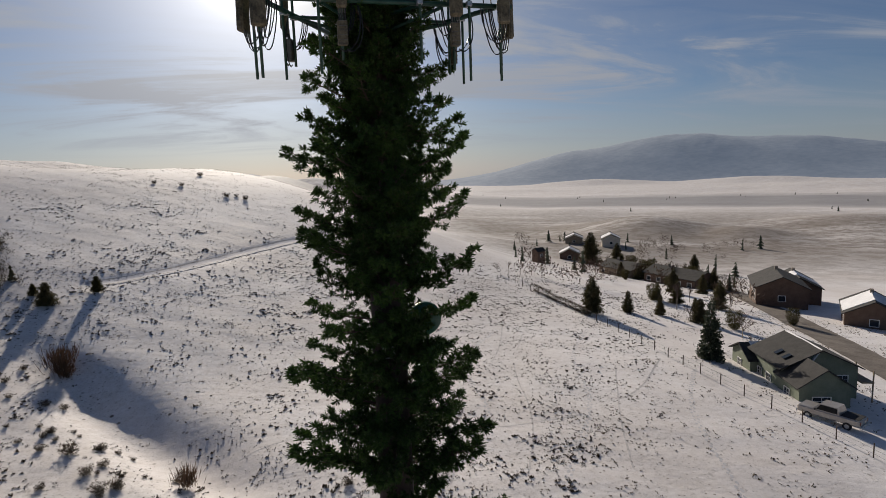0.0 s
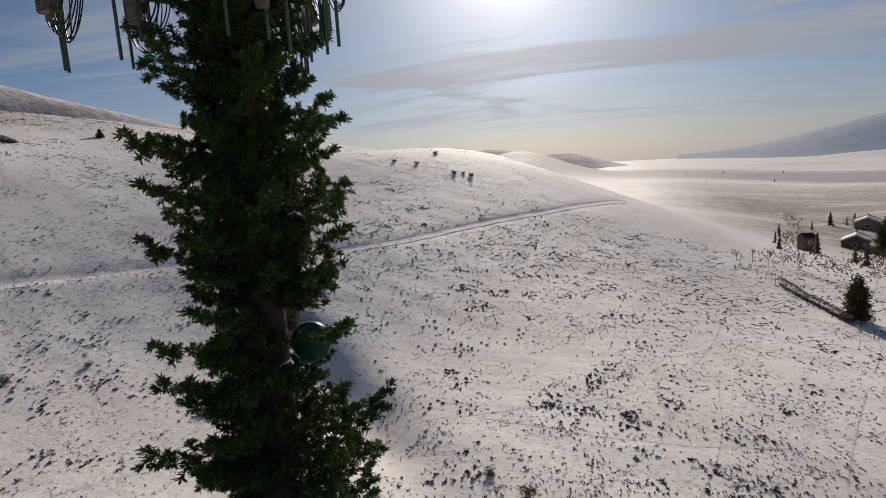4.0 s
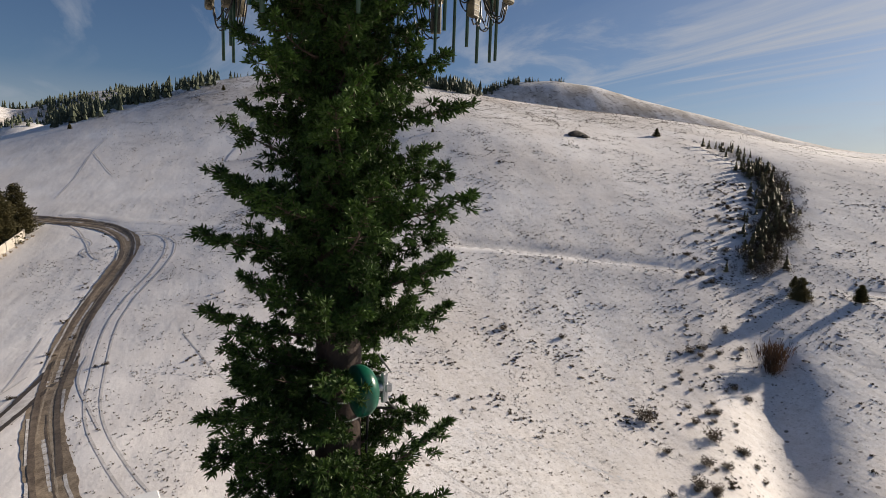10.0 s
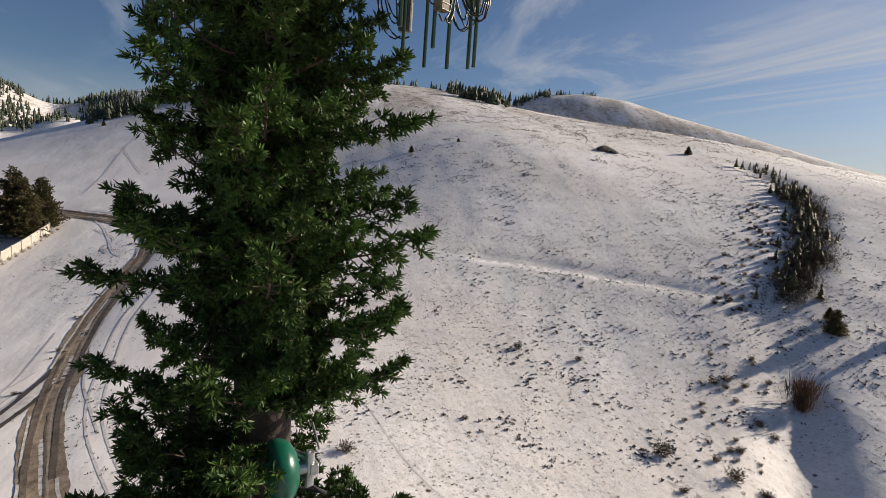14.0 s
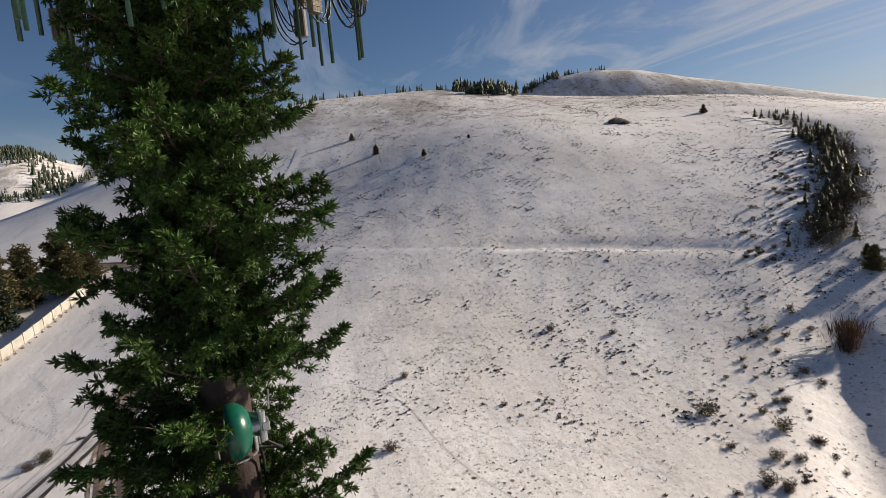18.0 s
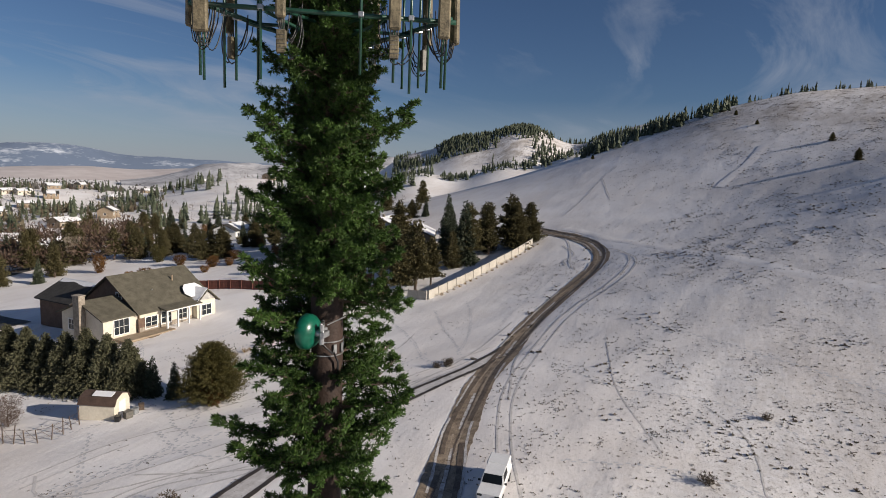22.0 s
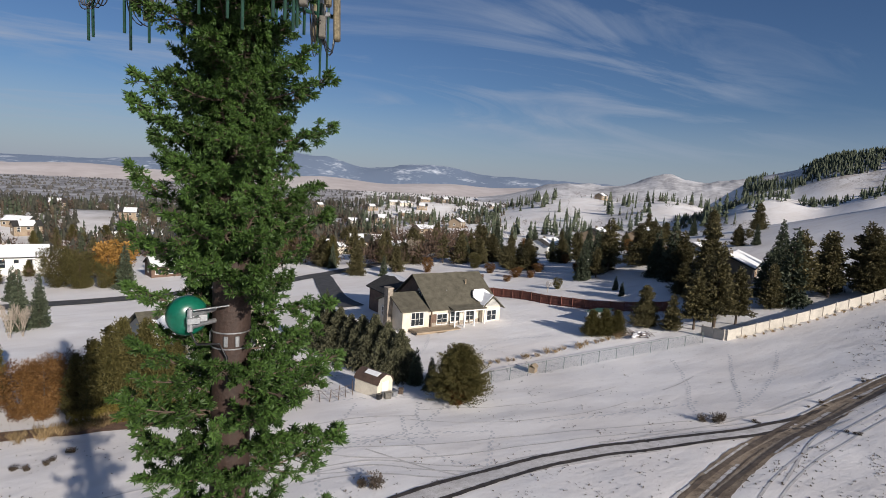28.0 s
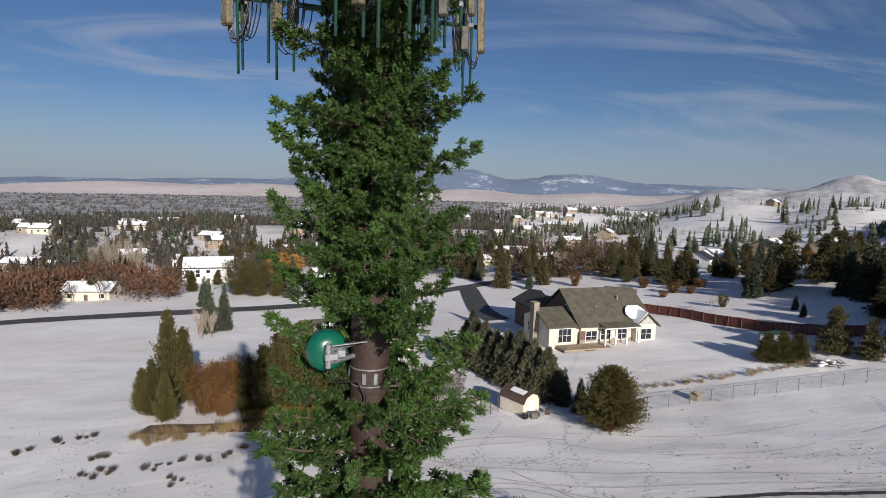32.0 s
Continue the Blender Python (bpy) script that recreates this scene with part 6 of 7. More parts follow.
def block(home, x, y, w, d, h, rise, axis, wall_mat, roof_mat, snow=(0, 0), base=0.0, over=0.5, wall_label="", roof_label=""):
    m = Matrix.Translation((x, y, base))
    bm = gable_walls(w, d, h, rise, axis)
    bm.transform(m)
    part("wall", bm, wall_mat, home, wall_label)
    for side, cover in zip((-1, 1), snow):
        bm = roof_slope(w, d, h, rise, axis, side, over)
        bm.transform(m)
        rf = part("roof", bm, roof_mat, home, roof_label)
        if cover:
            bm = roof_slope(w * cover, d, h, rise, axis, side, over * 0.6 if cover < 1 else over * 0.96, 0.10, 0.22)
            bmesh.ops.subdivide_edges(bm, edges=bm.edges, cuts=3, use_grid_fill=True)
            for v in bm.verts:
                v.co += Vector((rng.normal() * 0.05, rng.normal() * 0.05, rng.normal() * 0.02))
            bm.transform(m)
            part("roof_snow", bm, M_SNOW, rf, "snow lying on the roof")


def window(home, x, y, z, w, h, facing, trim=M_WHITE, panes=(2, 2)):
    """A framed window on a wall; facing is the way it looks, in degrees."""
    turn = Matrix.Translation((x, y, z)) @ Matrix.Rotation(radians(facing), 4, "Z")
    t, verts = 0.11, []
    for d in (0.0, 0.10):
        for e in (t, 0.0):
            verts += [(d, s * (w / 2 + e), q * (h / 2 + e)) for s, q in ((-1, -1), (1, -1), (1, 1), (-1, 1))]
    faces = []
    for k in range(4):
        j = (k + 1) % 4
        faces += [(8 + k, 8 + j, 12 + j, 12 + k), (k, j, 8 + j, 8 + k), (4 + k, 12 + k, 12 + j, 4 + j), (k, 4 + k, 4 + j, j)]
    me = mesh_of("window", verts, faces, trim)
    me.transform(turn)
    fr = part("window", me, None, home)
    bm = boxed((0.03, w, h), (0.012, 0, 0))
    bm.transform(turn)
    part("pane", bm, M_GLASS, fr, "dark glass")
    for i in range(1, panes[0]):
        bm = boxed((0.05, 0.05, h), (0.045, -w / 2 + w * i / panes[0], 0))
        bm.transform(turn)
        part("muntin", bm, trim, fr)
    for i in range(1, panes[1]):
        bm = boxed((0.04, w, 0.045), (0.042, 0, -h / 2 + h * i / panes[1]))
        bm.transform(turn)
        part("muntin", bm, trim, fr)
    return fr


def slab(home, name, size, at, mat, label="", bevel=0.0):
    return part(name, boxed(size, at, bevel=bevel), mat, home, label)


# the big house beyond the spruce hedge; its front looks towards the mast
hx, hy = -41.5, -77.0
home = thing("house", "olive-roofed family house with cream and stone walls", "house", (hx, hy, level(-41, -73) - 0.1), 6)
home.scale = (1.1, 1.1, 1.1)
block(home, -1.2, 0, 11.6, 11.5, 3.0, 4.0, "x", M_BROWN, M_ROOF, (0, 0), wall_label="red-brown gable siding", roof_label="olive-brown shingle slope")
slab(home, "wall_front", (11.5, 0.16, 2.9), (-1.2, 5.8, 1.45), M_CREAM, "cream front wall")
slab(home, "stone_base", (11.7, 0.22, 0.9), (-1.2, 5.86, 0.42), M_STONE, "field-stone footing")
block(home, 6.9, 1.4, 4.8, 8.2, 2.9, 1.7, "x", M_CREAM, M_ROOF, (0, 0), wall_label="cream wing walls", roof_label="olive-brown shingle slope")
block(home, -5.6, 4.0, 3.4, 5.4, 2.9, 1.5, "y", M_CREAM, M_ROOF, (0, 0.95), wall_label="cream gabled bay", roof_label="olive-brown shingle slope")
block(home, 2.4, -9.6, 7.4, 7.0, 2.9, 1.9, "y", M_BROWN, M_ROOFDARK, (0.8, 0.75), wall_label="red-brown garage walls", roof_label="dark garage roof")
bm = bmesh.new()
vs = [bm.verts.new(p) for p in ((-7.2, 6.74, 2.95), (-4.0, 6.74, 2.95), (-5.6, 6.74, 4.35))]
bm.faces.new(vs)
bmesh.ops.solidify(bm, geom=bm.faces, thickness=0.06)
part("pediment", bm, M_WHITE, home, "white gable board")
bm = bmesh.new()
box(bm, (0.85, 1.25, 6.2), (9.75, 1.6, 2.5), bevel=0.04)
box(bm, (1.0, 1.4, 0.18), (9.75, 1.6, 5.6), bevel=0.03)
part("chimney", bm, M_STONE, home, "field-stone chimney")
part("vent_pipe", rodded((-3.5, 2.2, 4.9), (-3.5, 2.2, 6.4), 0.12, sides=10), M_TAN, home, "pale roof vent")
part("vent_pipe", rodded((0.6, 3.2, 4.3), (0.6, 3.2, 5.1), 0.07, sides=8), M_STEEL, home, "steel roof vent")
slab(home, "porch_beam", (5.6, 0.25, 0.28), (-1.2, 7.3, 2.75), M_WHITE, "white porch beam")
bm = boxed((6.0, 1.9, 0.10), (-1.2, 6.6, 3.02), Matrix.Rotation(radians(-10), 4, "X"))
part("porch_roof", bm, M_ROOF, home, "olive porch roof")
for x in (-3.9, -2.0, -0.2, 1.5):
    slab(home, "porch_post", (0.20, 0.20, 2.7), (x, 7.3, 1.35), M_WHITE, "white porch post")
slab(home, "deck", (7.4, 2.4, 0.30), (4.6, 7.0, 0.15), M_TAN, "low wooden deck")
slab(home, "deck_step", (2.2, 0.5, 0.16), (4.0, 8.4, 0.04), M_TAN)
for x, y, z, w, h, f in ((6.9, 5.5, 1.55, 2.0, 1.9, 90), (2.9, 5.9, 1.35, 1.7, 1.5, 90), (0.6, 5.9, 1.55, 1.5, 1.6, 90), (-2.1, 5.9, 1.5, 1.4, 1.6, 90), (-5.6, 6.72, 1.5, 1.7, 1.5, 90), (9.32, -0.6, 1.5, 1.2, 1.3, 0), (-7.05, 2.2, 1.5, 1.4, 1.4, 180), (4.62, 2.0, 4.6, 1.0, 0.9, 0)):
    window(home, x, y, z, w, h, f, panes=(3 if w > 1.9 else 2, 2))
slab(home, "door", (0.95, 0.08, 2.1), (4.35, 5.92, 1.1), M_BROWN, "brown patio door")
bm = roof_slope(5.2, 4.0, 2.85, 1.4, "x", 1, 0.2, 0.12, 0.30)
bmesh.ops.subdivide_edges(bm, edges=bm.edges, cuts=4, use_grid_fill=True)
for v in bm.verts:
    v.co = Vector((v.co.x * (0.55 + 0.45 * abs(math.sin(v.co.y * 1.3))), v.co.y + 4.2, v.co.z + 0.02)) + Vector((rng.normal() * 0.08, rng.normal() * 0.06, 0))
bm.transform(Matrix.Translation((-4.9, 1.1, 0.55)) @ Matrix.Diagonal((0.6, 0.72, 0.98, 1)))
part("roof_snow", bm, M_SNOW, home, "snow patch by the gable")

# the house behind the cedar hedge
west = thing("house", "tan house with olive roof half covered in snow", "house", (-2.6, -77.5, level(-2, -75) - 0.2), 16)
block(west, 0, 0, 15.5, 12.0, 2.9, 3.0, "x", M_CREAM, M_ROOF, (0, 0), over=0.7, wall_label="cream walls")
for cx, span in ((3.4, 9.4), (-3.4, 2.4)):
    # ragged sheet of snow on the slope that looks at the mast, bare near the ridge
    bm, cols = bmesh.new(), []
    for i in range(21):
        u = cx - span / 2 + span * i / 20 + rng.normal() * 0.05
        head = 1.5 + 0.55 * math.sin(u * 1.1) + rng.uniform(-0.25, 0.25) + 1.4 * (i in (0, 20)) + 1.1 * (cx < 0)
        cols.append([[bm.verts.new((u, v, 5.9 - 0.5 * v + 0.20 + dz)) for v in (max(0.1, head), max(0.2, head) * 0.5 + 3.2, 6.55)] for dz in (0.02, 0.10)])
    for p, q in zip(cols[:-1], cols[1:]):
        for e in (0, 1):
            for k in (0, 1):
                bm.faces.new((p[e][k], q[e][k], q[e][k + 1], p[e][k + 1]))
        bm.faces.new((p[0][2], q[0][2], q[1][2], p[1][2]))
        bm.faces.new((p[0][0], q[0][0], q[1][0], p[1][0]))
    bmesh.ops.recalc_face_normals(bm, faces=bm.faces)
    part("roof_snow", bm, M_SNOW, west, "ragged sheet of snow on the slope")
for x in (-5.5, -2.8, 2.4, 5.5):
    window(west, x, 6.02, 1.5, 1.5, 1.2, 90)
window(west, -7.78, 1.2, 1.5, 1.4, 1.3, 180)
window(west, -7.78, -2.4, 1.5, 1.1, 1.3, 180)
slab(west, "door", (0.95, 0.1, 2.05), (0, 6.03, 1.0), M_BROWN, "brown door")
slab(west, "vent_pipe", (0.16, 0.16, 0.7), (-5, -1.5, 4.8), M_STEEL)
rail = slab(west, "porch_rail", (0.09, 3.3, 0.08), (-8.4, -1.5, 1.02), M_BROWN, "dark porch rail")
for k in range(11):
    slab(rail, "baluster", (0.07, 0.07, 1.0), (-8.4, -3.0 + 0.3 * k, 0.48), M_BROWN)

# the sage-green house on the slope
green = thing("house", "sage-green two-storey house with dark roof", "house", (47.2, 44.2, level(46, 43) - 0.5), -12)
block(green, 0, 1.5, 10.0, 9.0, 4.4, 2.4, "y", M_SAGEWALL, M_ROOFDARK, (0.35, 0), over=0.6, wall_label="sage-green siding")
block(green, -2.0, -5.2, 6.4, 5.6, 3.6, 2.2, "y", M_SAGEWALL, M_ROOFDARK, (0, 0), over=0.5, wall_label="sage-green garage walls")
block(green, -3.2, 7.6, 5.6, 6.4, 3.0, 1.6, "x", M_SAGEWALL, M_ROOFDARK, (0.5, 0.4), over=0.5, wall_label="sage-green wing")
for x, y, z, w, h, f in ((-5.02, 0.6, 1.7, 1.3, 1.1, 180), (-5.02, 3.4, 1.7, 1.1, 1.0, 180), (-2.4, -8.02, 1.6, 2.2, 1.0, -90), (-5.22, -5.0, 1.7, 1.3, 1.1, 180), (-6.02, 8.0, 1.5, 1.2, 1.1, 180), (3.0, -3.02, 2.6, 1.3, 1.2, -90)):
    window(green, x, y, z, w, h, f)
for k in (-0.3, 0.7):
    bm = boxed((1.2, 0.8, 0.08), (-3.6, -0.6 + 2.2 * k, 5.45), Matrix.Rotation(radians(-26), 4, "Y"))
    part("skylight", bm, M_GLASS, green, "roof light")
green.scale = (0.78, 0.78, 0.78)
slab(green, "balcony", (1.6, 4.0, 0.2), (5.8, -2.0, 2.5), M_TAN, "wooden balcony")
for y in (-3.9, -0.1):
    slab(green, "balcony_post", (0.14, 0.14, 5.2), (6.5, y, 1.6), M_TAN)
slab(green, "garage_door", (0.08, 2.6, 2.2), (-5.24, -5.6, -0.1), M_WHITE, "pale garage door")


def cottage(x, y, turn, w, d, h, rise, wall_mat, roof_mat, snowy, label, far=False):
    ob = thing("house", label, "house", (x, y, level(x, y) - 0.1), turn)
    block(ob, 0, 0, w, d, h, rise, "x", wall_mat, roof_mat, (snowy, snowy), over=0.5)
    n = max(2, int(w / 3.2))
    for side, f in ((1, 90), (-1, -90)):
        for i in range(n):
            xx = -w / 2 + w * (i + 0.5) / n
            if i == n // 2:
                slab(ob, "door", (0.95, 0.08, 2.0), (xx, side * (d / 2 + 0.03), 1.0), M_BROWN)
            else:
                window(ob, xx, side * (d / 2 + 0.01), h * 0.55, 1.3, 1.2, f, panes=(1, 1))
            if h > 4:
                window(ob, xx, side * (d / 2 + 0.01), h * 0.85 - 0.4, 1.2, 1.1, f, panes=(1, 1))
    for side, f in ((1, 0), (-1, 180)):
        window(ob, side * (w / 2 + 0.01), 0, h * 0.55, 1.3, 1.2, f, panes=(1, 1))
    slab(ob, "chimney", (0.6, 0.6, 1.5), (w * 0.2, 0, h + rise + 0.2), M_STONE)
    return ob


cottage(-3, -166, 12, 20, 9, 3.0, 2.0, M_BROWN, M_ROOFDARK, 0.97, "red-brown bungalow with snow-covered roof by the street")
cottage(-20, -172, 12, 9, 8, 3.0, 2.4, M_BROWN, M_BROWN, 0, "rust-roofed annex beside the bungalow")
cottage(66, -160, -4, 12, 8, 3.0, 1.8, M_CREAM, M_ROOFDARK, 1, "pale garage house with snowy roof")
cottage(42, -192, 8, 16, 10, 5.6, 2.8, M_WHITE, M_ROOFDARK, 0.95, "white two-storey house with gabled front")
cottage(-72, -178, 20, 16, 9, 3.2, 2.2, M_BROWN, M_ROOFDARK, 0.9, "timber-brown house with snowy roof")
cottage(-118, -150, 25, 15, 8, 3.0, 1.8, M_WHITE, M_ROOFDARK, 0.6, "long white house with dark roof")
cottage(-126, -134, 25, 10, 8, 5.0, 2.0, M_TAN, M_ROOFDARK, 0.5, "two-storey tan house among the pines")
cottage(-140, -128, 30, 11, 8, 3.0, 2.0, M_TAN, M_ROOFDARK, 0.9, "tan house with snow-covered roof")
cottage(-102, -66, 30, 15, 9, 3.2, 1.8, M_TAN, M_ROOFDARK, 0.95, "low house with snowy roof behind the pines")
cottage(-112, -82, 20, 12, 8, 3.0, 1.8, M_WHITE, M_ROOFDARK, 0.9, "pale house with snowy roof behind the pines")
cottage(91, 106, 60, 14, 10, 5.2, 2.4, M_BROWN, M_ROOFDARK, 0, "dark-roofed two-storey house by the street")
cottage(101, 113, 60, 13, 9, 4.6, 2.4, M_BROWN, M_ROOFDARK, 0.4, "brown house with patchy snow on the roof")
cottage(93, 83, 50, 12, 9, 3.2, 2.4, M_BROWN, M_ROOFDARK, 0.7, "brown house with snow on the roof")
cottage(103, 80, 50, 13, 10, 5.0, 3.0, M_BROWN, M_ROOFDARK, 0, "tall brown house with dark roof")
cottage(84, 226, 70, 12, 8, 3.0, 2.0, M_BROWN, M_ROOFDARK, 0.5, "brown house at the end of the field")
cottage(124, 275, 70, 14, 9, 4.6, 2.2, M_CREAM, M_ROOFDARK, 0.6, "house on the low rise")
cottage(110, 292, 70, 16, 9, 3.0, 2.0, M_TAN, M_ROOFDARK, 0.3, "long low house on the rise")
cottage(87, 141, 110, 18, 9, 3.4, 1.8, M_BROWN, M_ROOFDARK, 0, "long dark house behind bare trees")
cottage(80, 162, 110, 14, 9, 3.2, 1.8, M_TAN, M_ROOFDARK, 0, "dark-roofed house behind bare trees")
cab = thing("cabin", "narrow dark wooden cabin at the field's edge", "cabin", (55, 175, level(55, 175)), 20)
cab.scale = (0.8, 0.8, 0.8)
block(cab, 0, 0, 4.0, 4.0, 5.2, 1.2, "x", M_BROWN, M_ROOFDARK, (0, 0), over=0.3)
window(cab, 0, -2.02, 3.4, 1.1, 1.2, -90)

# suburb houses in the distance: one pattern, many copies
PATTERNS = [cottage(-150, -330, 15, 14, 9, 3.4, 2.2, M_TAN, M_ROOFDARK, 0.96, "distant house with snowy roof"), cottage(-190, -360, 40, 12, 9, 4.8, 2.4, M_TAN, M_ROOFDARK, 0.55, "distant tan house with patchy snow on its roof"), cottage(-120, -380, -10, 15, 9, 3.2, 2.0, M_CREAM, M_ROOFDARK, 0.9, "distant pale house with snowy roof")]
hg = np.random.default_rng(5)
for lo, hi, a0, a1, n in ((600, 780, 218, 250, 22), (210, 720, 250, 314, 52)):
    for i in range(n):
        r, a = hg.uniform(lo, hi), math.radians(hg.uniform(a0, a1))
        x, y = r * math.cos(a), r * math.sin(a)
        if min(math.hypot(x - 13, y + 150), math.hypot(x + 38, y + 150), math.hypot(x - 70, y + 150), math.hypot(x - 40, y + 198)) < 26:
            continue
        ob = copy_thing(PATTERNS[(1, 0, 0, 1, 2, 2, 0)[i % 7]], pose(x, y, level(x, y) - 0.1, 0, 0, hg.uniform(-25, 25)))
        ob["group"] = "suburb houses"

# the garden shed and what stands by it
M_SHEDROOF = surface("brown_shingles", (0.045, 0.028, 0.022), (0.10, 0.062, 0.047), 1.4, 0.9, 0.5)
shed = thing("garden_shed", "cream gambrel shed with brown roof and snow", "shed", (-18.8, -45.0, level(-18.8, -45.0)), 298)
shed.scale = (0.88, 0.88, 0.88)
prof = [(-1.35, 0), (1.35, 0), (1.35, 1.75), (1.0, 2.35), (0, 2.75), (-1.0, 2.35), (-1.35, 1.75)]
bm = bmesh.new()
ends = [[bm.verts.new((s * 1.9, p, q)) for p, q in prof] for s in (-1, 1)]
for i in range(7):
    bm.faces.new((ends[0][i], ends[0][(i + 1) % 7], ends[1][(i + 1) % 7], ends[1][i]))
bm.faces.new(ends[0])
bm.faces.new(ends[1])
bmesh.ops.recalc_face_normals(bm, faces=bm.faces)
part("wall", bm, M_CREAM, shed, "cream board walls")
for side in (-1, 1):
    for (p, q), (p2, q2) in (((0, 2.78), (1.04, 2.38)), ((1.04, 2.38), (1.46, 1.66))):
        bm = bmesh.new()
        vs = [bm.verts.new((sx * 2.05, side * a, b)) for sx, a, b in ((-1, p, q), (1, p, q), (1, p2, q2), (-1, p2, q2))]
        f = bm.faces.new(vs)
        bmesh.ops.recalc_face_normals(bm, faces=bm.faces)
        bmesh.ops.solidify(bm, geom=[f], thickness=-0.07)
        part("roof", bm, M_SHEDROOF, shed, "dark brown roof slope")
bm = boxed((2.2, 0.8, 0.08), (-0.3, 0.52, 2.66), Matrix.Rotation(radians(-21), 4, "X"), bevel=0.03)
part("roof_snow", bm, M_SNOW, shed, "strip of snow on the ridge")
slab(shed, "door", (0.06, 1.1, 1.8), (-1.93, 0, 0.95), M_WHITE, "white shed door")
for i, (dx, dy, s, mat, text) in enumerate(((-1.3, 2.6, 0.7, M_UNIT, "grey bin by the shed"), (-2.2, 2.2, 0.6, M_STEEL, "pale metal box by the shed"), (-0.4, 2.5, 0.55, M_CABLE, "black barrow by the shed"), (-3.2, 1.6, 0.6, M_BARK, "dark barrel by the shed"))):
    x, y = -18.2 + dx, -45.0 + dy
    bm = boxed((s, s * 0.8, s * 0.9), (0, 0, s * 0.45), bevel=0.05)
    box(bm, (s * 1.06, s * 0.86, s * 0.12), (0, 0, s * 0.93), bevel=0.02)
    ob = tagged(part("garden_bin", bm, mat), text, "bin")
    ob.matrix_basis = pose(x, y, level(x, y), 0, 0, 20 * i)
# leaning lattice of an old fence beside the shed
lat = thing("trellis_fence", "weathered wire and stake fence by the shed", "fence", (0, 0, 0))
line = along([(-16.5, -45.0), (-13.5, -43.5), (-11.5, -46), (-10.5, -50)], 1.0)
for i, (x, y) in enumerate(line):
    z = level(x, y)
    part("stake", rodded((x, y, z - 0.1), (x + rng.uniform(-.2, .2), y + rng.uniform(-.2, .2), z + rng.uniform(1.2, 1.9)), 0.05, 0.035, 6), M_BARK, lat)
    if i:
        for hgt in (0.4, 0.8, 1.2):
            part("wire", rodded((px, py, pz + hgt), (x, y, z + hgt + rng.uniform(-.1, .1)), 0.014, sides=4), M_BARK, lat)
        part("brace", rodded((px, py, pz + 0.2), (x, y, z + 1.3), 0.016, sides=4), M_BARK, lat)
    px, py, pz = x, y, z

# chain-link fence across the field
chain = thing("chain_link_fence", "grey chain-link fence on steel posts", "fence")
run = along([(-26.5, -41.9), (-31, -42.4), (-39, -43.9), (-48.3, -44.4), (-56, -44.2), (-62.5, -43.6), (-69, -42.4)], 2.9)
for i, (x, y) in enumerate(run):
    z = level(x, y)
    bm = rodded((x, y, z - 0.2), (x, y, z + 1.55), 0.036, sides=8)
    rod(bm, (x, y, z + 1.55), (x, y, z + 1.61), 0.045, 0.01, 8)
    part("post", bm, M_WIRE, chain)
    if i:
        a, b = Vector((px, py, pz)), Vector((x, y, z))
        part("top_rail", rodded(a + Vector((0, 0, 1.5)), b + Vector((0, 0, 1.5)), 0.024, sides=6), M_WIRE, chain)
        segs = []
        for k in range(-8, 24):
            for slope in (1, -1):
                s0, s1 = k / 24.0, (k + 8) / 24.0
                c0, c1 = max(0.0, s0), min(1.0, s1)
                if c1 <= c0:
                    continue
                f0, f1 = (c0 - s0) / (s1 - s0), (c1 - s0) / (s1 - s0)
                if slope < 0:
                    f0, f1 = 1 - f0, 1 - f1
                segs.append((a.lerp(b, c0) + Vector((0, 0, 0.06 + 1.42 * f0)), a.lerp(b, c1) + Vector((0, 0, 0.06 + 1.42 * f1)), 0.0032, 0.0032))
        part("wire_mesh", mesh_of("wire_mesh", *prisms(segs), M_WIRE), None, chain)
    px, py, pz = x, y, z

# pale panel wall round the pine garden
wall = thing("panel_wall", "pale concrete panel wall along the pine garden", "wall")
run = along([(-69.5, -45.2), (-69.8, -41.6)], 1.7).tolist() + along([(-70.0, -41.4), (-80, -39.6), (-92, -37.6), (-103, -35.4)], 2.4).tolist()
for i, (x, y) in enumerate(run):
    z = level(x, y)
    part("post", boxed((0.22, 0.22, 1.75), (x, y, z + 0.75), bevel=0.02), M_WALLPANEL, wall)
    if i:
        a, b = Vector((px, py, pz)), Vector((x, y, z))
        d = b - a
        m = Matrix.Translation((a + b) / 2 + Vector((0, 0, 0.70))) @ Matrix.Rotation(math.atan2(d.y, d.x), 4, "Z") @ Matrix.Rotation(-math.asin(d.z / d.length), 4, "Y")
        bm = bmesh.new()
        box(bm, (d.length - 0.1, 0.09, 1.42))
        box(bm, (d.length - 0.1, 0.16, 0.10), (0, 0, 0.74))
        bm.transform(m)
        part("panel", bm, M_WALLPANEL, wall)
    px, py, pz = x, y, z
for i in range(20):
    x, y = -72 - 1.55 * i, -40.1 + 0.272 * i
    shrub(x, y, rng.uniform(0.5, 0.9), STRAWS[i % 2], "grass_clump", "dry grass along the foot of the wall", "grass", "grass along the wall")

